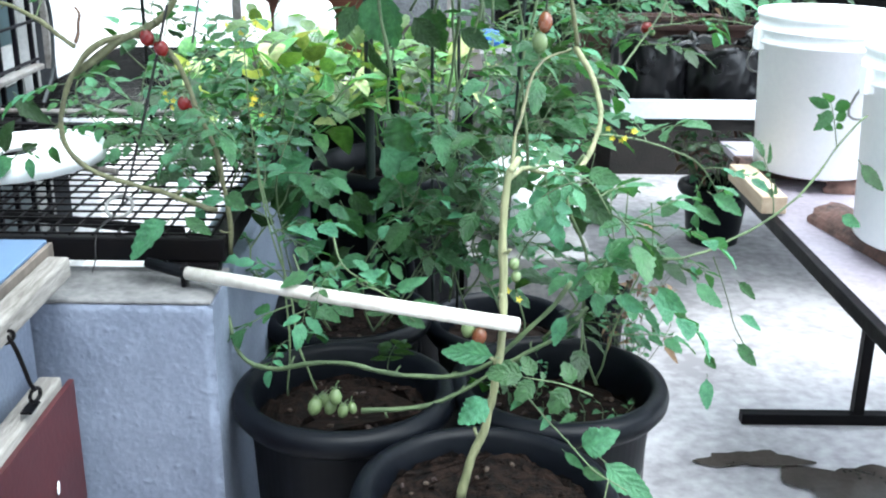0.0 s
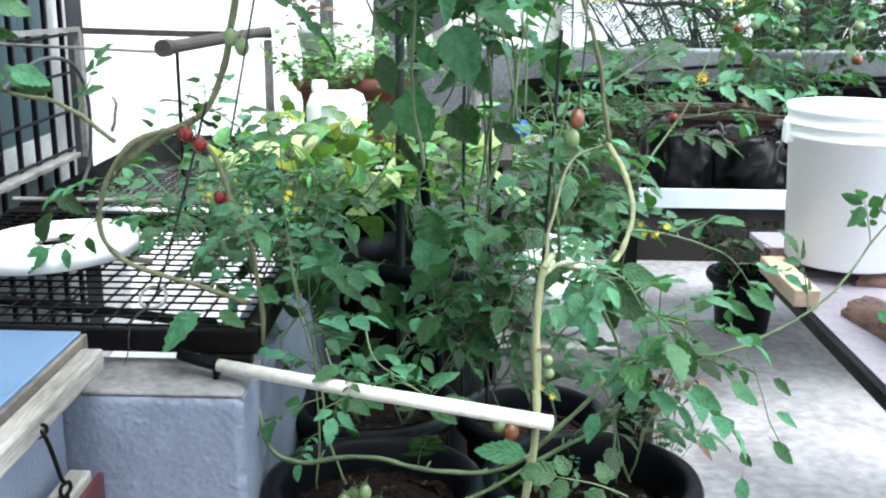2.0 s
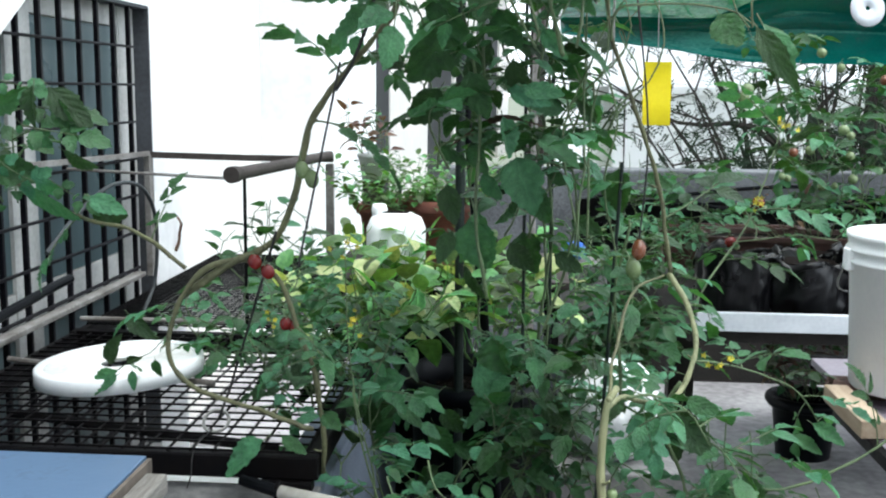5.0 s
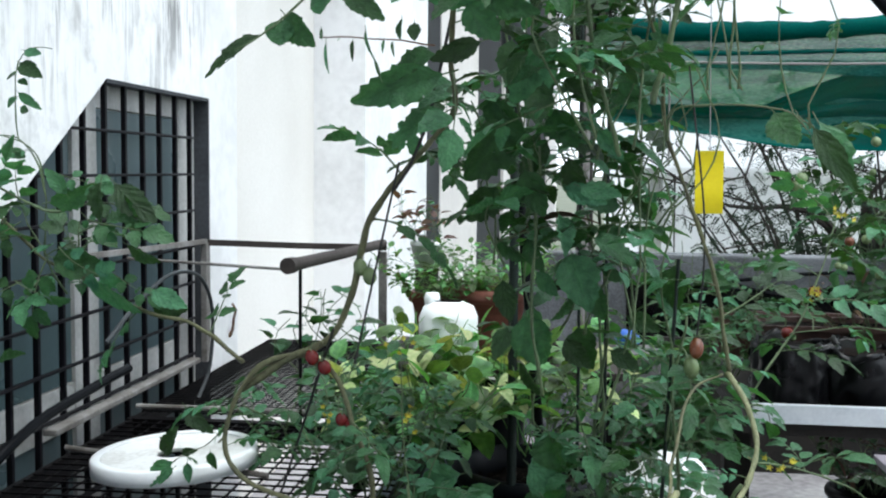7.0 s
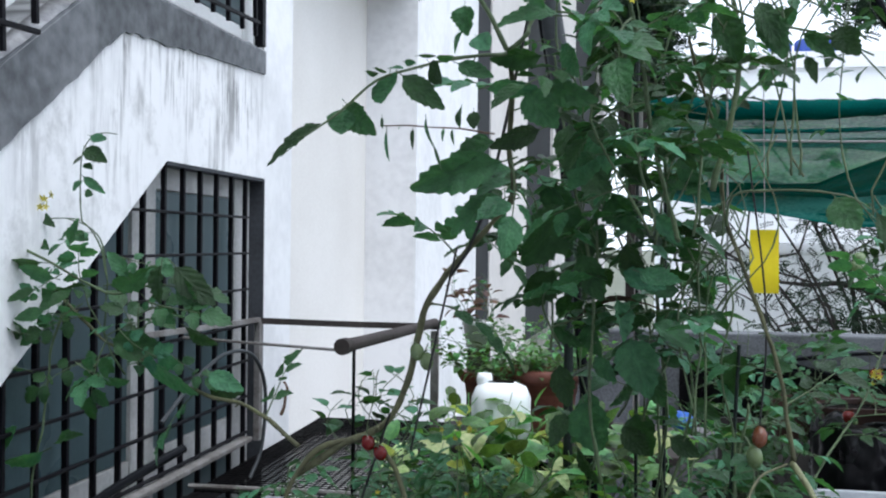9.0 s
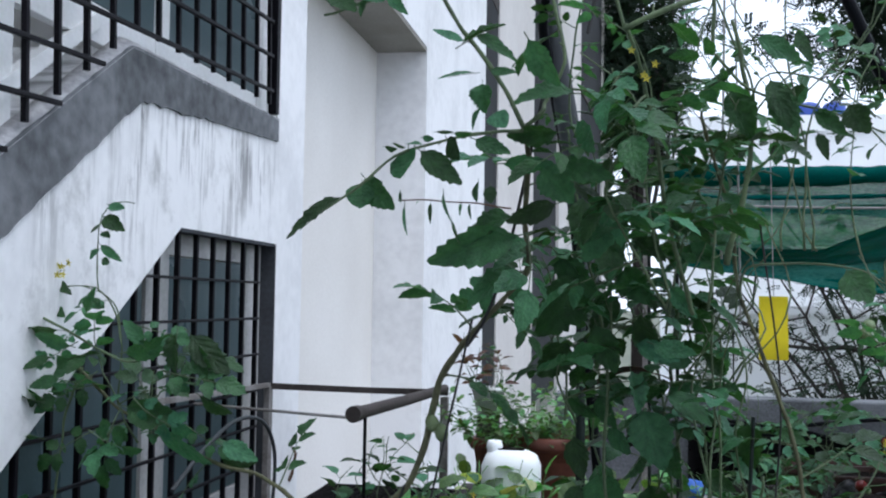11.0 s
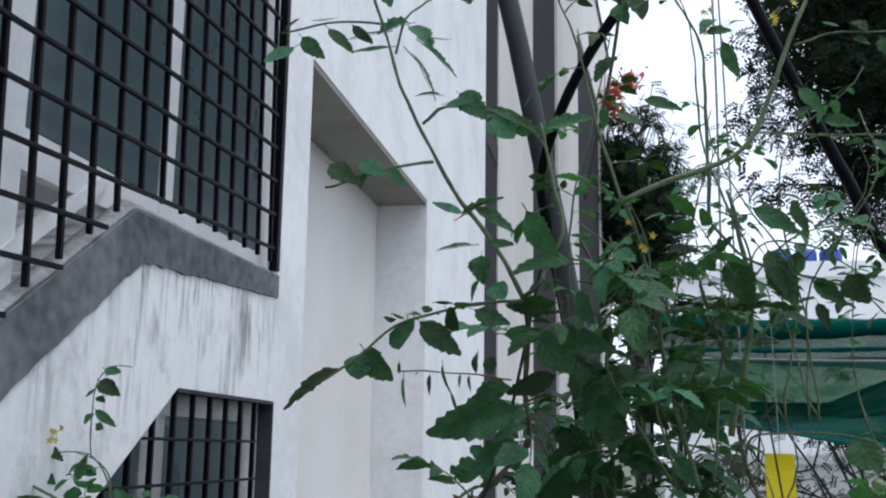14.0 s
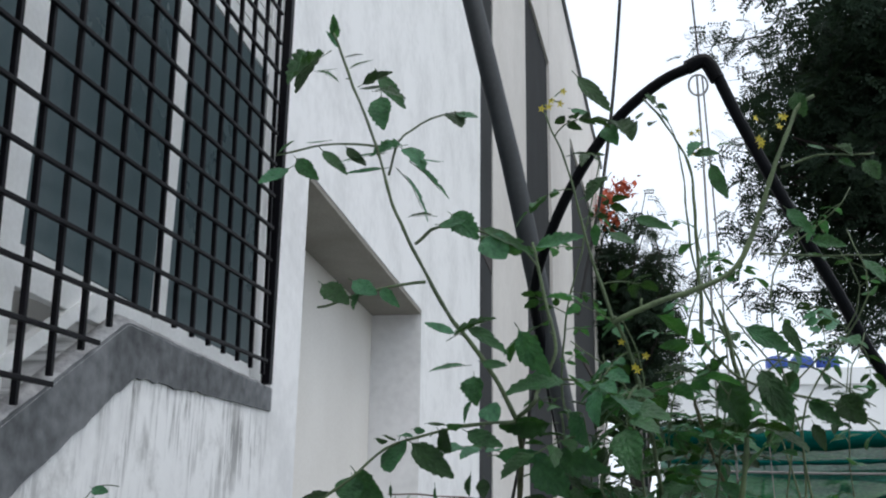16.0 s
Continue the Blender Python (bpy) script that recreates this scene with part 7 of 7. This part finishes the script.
# sack, blue bag, canes, strings
sack = bmesh.new()
bmesh.ops.create_icosphere(sack, subdivisions=4, radius=1)
for v in sack.verts:
    q = v.co.copy()
    v.co = Vector((q.x * 0.12, q.y * 0.11, q.z * 0.13 + 0.125)) * (1 + 0.12 * noise.noise(q * 2.5) + 0.07 * noise.noise(q * 6))
    v.co.z = max(0, v.co.z)
ob = smooth(part("sack", sack, M_SACK))
ob.location = (0.22, 2.62, 0.42)
tagged(ob, "white woven plastic sack behind the plants", "sack")
tagged(part("cement_block", box((0.06, 2.48, 0), (0.38, 2.78, 0.43), 0.005), M_PLINTHTOP), "bare cement block under a white sack", "block")
bb = bmesh.new()
bmesh.ops.create_icosphere(bb, subdivisions=3, radius=1)
for v in bb.verts:
    q = v.co.copy()
    v.co = Vector((q.x * 0.04, q.y * 0.04, q.z * 0.03 + 0.03)) * (1 + 0.2 * noise.noise(q * 2.5))
    v.co.z = max(0, v.co.z)
ob = smooth(part("plastic_bag", bb, M_BLUEBAG))
ob.location = (0.14, 3.3, 0.83)
tagged(ob, "crumpled blue plastic bag on a stand", "bag")
tagged(part("stand", box((0.08, 3.22, 0), (0.24, 3.40, 0.829), 0.004), M_PLINTHTOP), "bare cement block stand under a blue bag", "stand")
for x0, y0, z0, x1, y1, z1 in [(-0.02, 2.0, 0.5, -0.03, 1.95, 1.75), (0.03, 1.95, 0.5, 0.02, 1.9, 1.55), (0.10, 1.72, 0.5, 0.13, 1.70, 1.25)]:
    tagged(part("cane", between((x0, y0, z0), (x1, y1, z1), 0.0032), M_CANE), "thin dark support cane among the leaves", "cane", "canes")
tagged(part("post", between((-0.160, 2.26, 0.0), (-0.166, 2.235, 1.70), 0.0105, 12), M_CANE), "dark upright post behind the plants", "post")

# hoop of black pipe, grey pipe, ropes
hoop = thing("pipe_hoop", "hoop of black plastic pipe with an elbow joint over the plants", "pipe hoop")
HJ = Vector((0.117, 1.9, 2.424))
part("leg", tube(bend([HJ + Vector((0.012, 0, 0)), (0.175, 1.9, 2.30), (0.25, 1.9, 2.12), (0.325, 1.9, 1.95), (0.40, 1.9, 1.79), (0.58, 1.9, 1.59), (0.78, 1.9, 1.47), (1.0, 1.9, 1.25), (1.7, 1.9, 0.6), (1.72, 1.9, 0.0)]), 0.0115, 0.0115, 14), M_BLACKPIPE, hoop)
part("arch", tube(bend([HJ - Vector((0.012, 0, 0)), (0.03, 1.92, 2.40), (-0.06, 1.95, 2.335), (-0.14, 2.0, 2.24), (-0.205, 2.06, 2.13), (-0.245, 2.14, 2.02), (-0.225, 2.2, 1.88), (-0.17, 2.25, 1.5), (-0.06, 2.25, 0.3), (-0.06, 2.25, 0.0)]), 0.011, 0.011, 14), M_BLACKPIPE, hoop)
part("elbow", tube(bend([HJ + Vector((-0.035, 0, -0.006)), HJ + Vector((0.0, 0, 0.006)), HJ + Vector((0.022, 0, -0.035))], 0.008), 0.0150, 0.0150, 14), M_BLACKPIPE, hoop)
tagged(smooth(part("grey_pipe", tube([(-0.45, 2.2, 3.05), (-0.392, 2.2, 2.781), (-0.30, 2.2, 2.36), (-0.221, 2.2, 1.959), (-0.178, 2.2, 1.72), (-0.168, 2.2, 1.60)], 0.024, 0.023, 20), M_GREYPIPE)), "grey plastic drain pipe leaning on a dark post", "pipe")
for pts, r, m in [([(0.0, 1.95, 3.1), (-0.07, 1.85, 2.3), (-0.14, 1.8, 1.9)], 0.0035, M_CORD), ([(0.085, 1.95, 3.1), (0.106, 1.9, 2.42)], 0.002, M_CORD), ([(0.10, 1.9, 2.40), (0.098, 1.85, 2.1), (0.08, 1.7, 1.5)], 0.0022, M_WIRE), ([(0.11, 1.9, 2.40), (0.115, 1.85, 2.0), (0.11, 1.7, 1.4)], 0.0018, M_WIRE),
                  ([(-0.29, 1.47, 1.40), (-0.36, 1.50, 1.10)], 0.0018, M_CORD), ([(-0.18, 1.42, 1.75), (-0.25, 1.46, 1.45), (-0.30, 1.49, 1.36)], 0.0025, M_CORD), ([(0.13, 1.62, 1.55), (0.16, 1.62, 1.3), (0.15, 1.62, 1.1)], 0.0016, M_CORD)]:
    tagged(part("string", tube(bend(pts, 0.05), r, r, 5), m), "thin training string holding up a vine", "string", "training strings")
loop = bmesh.new()
add_tube(loop, [(0.018 * math.cos(a), 0, 0.022 * math.sin(a)) for a in [2 * math.pi * k / 18 for k in range(19)]], 0.0022, 0.0022, 5)
ob = part("wire_loop", loop, M_WIRE)
ob.location = (0.10, 1.885, 2.372)
tagged(ob, "pale wire loop hanging from the hoop", "wire")

# yellow sticky card
card = bmesh.new()
bmesh.ops.create_grid(card, x_segments=6, y_segments=12, size=0.5)
for v in card.verts:
    v.co = Vector((v.co.x * 0.092, 0.006 * math.sin(v.co.y * 5) + 0.004 * v.co.x, v.co.y * 0.205))
geom = bmesh.ops.solidify(card, geom=card.faces[:], thickness=0.0012)
ob = part("sticky_trap", card, M_YELLOW)
ob.location = (0.405, 3.5, 1.357)
tagged(ob, "bright yellow sticky insect trap hanging from a string", "insect trap")
tagged(part("string", between((0.405, 3.5, 1.458), (0.40, 3.55, 2.0), 0.0015, 5), M_WIRE), "thin string holding the insect trap", "string", "training strings")

# green shade net, drooping between two lines
def net_sheet(x0, x1, y, ztop, zbot, nx=70, nz=26, seed=0, billow=0.10, fold=0.03):
    bm = bmesh.new()
    grid = []
    for i in range(nx + 1):
        u = i / nx
        row = []
        for j in range(nz + 1):
            w = j / nz
            sag = 0.05 * math.sin(math.pi * u) * w
            q = Vector((u * 6, w * 3, seed))
            z = ztop(u) + (zbot(u) - ztop(u)) * w - sag
            row.append(bm.verts.new((x0 + (x1 - x0) * u + 0.02 * noise.noise(q), y + billow * math.sin(math.pi * w) + fold * noise.noise(Vector((u * 5, w * 14, seed))), z + 0.02 * noise.noise(q * 1.3))))
        grid.append(row)
    for a, b in zip(grid, grid[1:]):
        for j in range(nz):
            f = bm.faces.new((a[j], b[j], b[j + 1], a[j + 1]))
            f.smooth = True
    return bm


net = thing("shade_net", "green shade net rolled and hanging above the parapet", "shade net")
part("hanging_sheet", net_sheet(0.12, 3.2, 4.5, lambda u: 1.84 + 0.02 * u, lambda u: 1.60 - 0.07 * min(1, u * 4), seed=2), M_NETTHIN, net)
# the net lies double below and towards the street
part("doubled_sheet", net_sheet(0.13, 3.2, 4.49, lambda u: 1.665 + 0.165 * min(1, max(0, (u - 0.20) / 0.14)), lambda u: 1.597 - 0.07 * min(1, u * 4), seed=2), M_NET, net)
part("upper_sheet", net_sheet(0.08, 3.2, 4.47, lambda u: 1.99 + 0.02 * u, lambda u: 1.835 + 0.02 * u, seed=5, billow=0.03), M_NETTHIN, net)
bm = bmesh.new()
add_tube(bm, bend([(0.05, 4.46, 1.99), (0.5, 4.45, 1.965), (1.0, 4.45, 1.975), (1.6, 4.45, 2.02), (2.4, 4.45, 2.0), (3.2, 4.45, 2.03)], 0.04), 0.042, 0.036, 12, wob=0.25)
smooth(part("rolled_edge", bm, M_NET, net))
bm = bmesh.new()
add_tube(bm, bend([(0.1, 4.44, 1.885), (0.6, 4.43, 1.875), (1.2, 4.43, 1.885), (2.0, 4.43, 1.87), (3.2, 4.43, 1.90)], 0.04), 0.010, 0.010, 8, wob=0.5)
smooth(part("fold_line", bm, M_NET, net))
part("rope", tube(bend([(0.0, 4.40, 1.845), (1.2, 4.40, 1.83), (3.2, 4.40, 1.87)], 0.1), 0.005, 0.005, 6), M_WIRE, net)
part("frame_pipe", tube([(0.05, 4.52, 1.975), (1.6, 4.52, 1.995), (3.3, 4.52, 2.01)], 0.016, 0.016, 10), M_GALV, net)
part("post", between((3.25, 4.52, 0), (3.25, 4.52, 2.06), 0.02), M_GALV, net)
part("post", between((0.02, 4.52, 0), (0.02, 4.52, 2.02), 0.014), M_GALV, net)

# hanging disc
disc = smooth(part("disc", lathe([(0.008, 0), (0.06, 0), (0.06, 0.0014), (0.008, 0.0014), (0.008, 0)], 40), M_ALU))
disc.matrix_world = pose(1.09, 3.6, 1.64, 80, 10, 10)
tagged(disc, "silvery disc hanging as a bird scarer", "disc")

# ---- trees and far building ----
def tree(label, base, height, trunk_r, crown_c, crown_r, leaves, size, seed, m, extra=None, limbs=26):
    t = thing("tree", label, "tree", "garden trees", at=base)
    rng = random.Random(seed)
    bm = bmesh.new()
    top = Vector(crown_c)
    add_tube(bm, bend([(0, 0, 0), (top.x * 0.2, top.y * 0.2, height * 0.3), (top.x * 0.7, top.y * 0.7, top.z * 0.75), tuple(top)], 0.5), trunk_r, trunk_r * 0.4, 9, wob=0.15)
    tips = []
    for k in range(limbs):
        v = Vector((rng.gauss(0, 1), rng.gauss(0, 1), rng.gauss(0.15, 0.8))).normalized()
        e = top + Vector((v.x * crown_r[0], v.y * crown_r[1], v.z * crown_r[2])) * rng.uniform(0.6, 1.0)
        s = top * rng.uniform(0.6, 0.95)
        sw = crown_r[2] * 0.16
        m1 = s.lerp(e, 0.35) + Vector((rng.uniform(-sw, sw), rng.uniform(-sw, sw), sw))
        m2 = s.lerp(e, 0.7) + Vector((rng.uniform(-sw, sw), rng.uniform(-sw, sw), rng.uniform(-sw, sw)))
        pts = bend([s, m1, m2, e], 0.2)
        add_tube(bm, pts, trunk_r * 0.22, trunk_r * 0.04, 5)
        tips.append(pts)
        for j in range(4):
            q = pts[int(len(pts) * rng.uniform(0.35, 0.95))]
            w = q + Vector((rng.gauss(0, 1), rng.gauss(0, 1), rng.gauss(0, 0.7))) * crown_r[0] * 0.28
            tw = bend([q, q.lerp(w, 0.5) + Vector((0, 0, 0.05)), w], 0.25)
            add_tube(bm, tw, trunk_r * 0.07, trunk_r * 0.02, 4)
            tips.append(tw)
    part("trunk", bm, M_BARK, t)
    verts, faces = [], []
    for k in range(leaves // 12):
        pts = rng.choice(tips)
        q = pts[int(len(pts) * rng.uniform(0.4, 0.999))] + Vector((rng.gauss(0, 1), rng.gauss(0, 1), rng.gauss(0, 0.8))) * size * 1.5
        d = Vector((rng.gauss(0, 1), rng.gauss(0, 1), rng.gauss(-0.25, 0.5))).normalized()
        s = Matrix.Rotation(rng.uniform(0, 6.28), 3, d) @ d.orthogonal().normalized()
        nrm = d.cross(s)
        ln = size * rng.uniform(1.6, 2.8)
        for j in range(6):
            c = q + d * ln * (j + 0.5) / 6 - Vector((0, 0, ln * 0.25 * (j / 6) ** 2))
            for sg in (-1, 1):
                e = (s * sg + d * 0.5).normalized() * size * rng.uniform(0.5, 0.75)
                w = d * size * 0.16
                i = len(verts)
                verts += [c, c + e * 0.5 + w + nrm * size * 0.1, c + e, c + e * 0.5 - w]
                faces += [(i, i + 1, i + 2), (i, i + 2, i + 3)]
    me = bpy.data.meshes.new("crown")
    me.from_pydata([tuple(v) for v in verts], [], faces)
    me.materials.append(m)
    crown = new("crown", me)
    crown.parent = t
    crown["kind"] = "stuff"
    if extra:
        verts, faces = [], []
        for k in range(extra):
            v = Vector((rng.gauss(-0.25, 0.35), rng.gauss(-0.6, 0.3), rng.gauss(0.75, 0.22))).normalized()
            c = top + Vector((v.x * crown_r[0], v.y * crown_r[1], v.z * crown_r[2])) * rng.uniform(0.85, 0.98)
            for j in range(40):
                q = c + Vector((rng.gauss(0, 1), rng.gauss(0, 1), rng.gauss(0, 1))) * size * 0.8
                i = len(verts)
                a, b = Vector((rng.gauss(0, 1), rng.gauss(0, 1), rng.gauss(0, 1))) * size * 0.5, Vector((rng.gauss(0, 1), rng.gauss(0, 1), rng.gauss(0, 1))) * size * 0.5
                verts += [q, q + a, q + a + b, q + b]
                faces += [(i, i + 1, i + 2, i + 3)]
        me = bpy.data.meshes.new("blossoms")
        me.from_pydata([tuple(v) for v in verts], [], faces)
        me.materials.append(M_BLOSSOM)
        bl = new("blossoms", me)
        bl.parent = t
        bl["kind"] = "stuff"
    return t


tree("large dark-leaved tree beyond the terrace", (4.60, 14, -7), 16, 0.32, (0, 0, 15.12), (3.3, 2.6, 3.3), 330000, 0.125, 1, M_TREE, limbs=80)
tree("dark tree with red-orange blossoms behind the building", (0.25, 22, -7), 13, 0.25, (0, 0, 14.4), (1.05, 1.2, 2.3), 60000, 0.12, 2, M_TREE, extra=6, limbs=40)
tree("thin-leaved tree with bare dark branches behind the parapet", (2.3, 8.6, -7), 9, 0.15, (0, 0, 8.2), (2.3, 1.3, 1.1), 60000, 0.05, 3, M_TREE, limbs=58)

far = thing("far_building", "plain white building across the street with roof tanks", "building", at=(0, 30, -7))
part("wall", box((1.2, 0, 0), (9, 8, 13.3)), M_FAR, far)
part("roof", box((1.1, -0.1, 13.3), (9.1, 8.1, 13.748)), M_FAR, far)
for x in (4.4, 5.1, 5.8):
    tk = smooth(part("water_tank", lathe([(0, 0), (0.3, 0), (0.32, 0.1), (0.32, 0.42), (0.26, 0.5), (0.1, 0.55), (0, 0.55)], 24), M_TANK))
    tk.location = (x, 31, 6.75)
    tagged(tk, "blue plastic water tank on the far roof", "water tank", "water tanks")
low = thing("far_building", "low white building behind the branches", "building", at=(0, 18, -7))
part("wall", box((1.5, 0, 0), (14, 6, 8.3)), M_FAR, low)
part("roof", box((1.4, -0.1, 8.3), (14.1, 6.1, 8.45)), M_FAR, low)
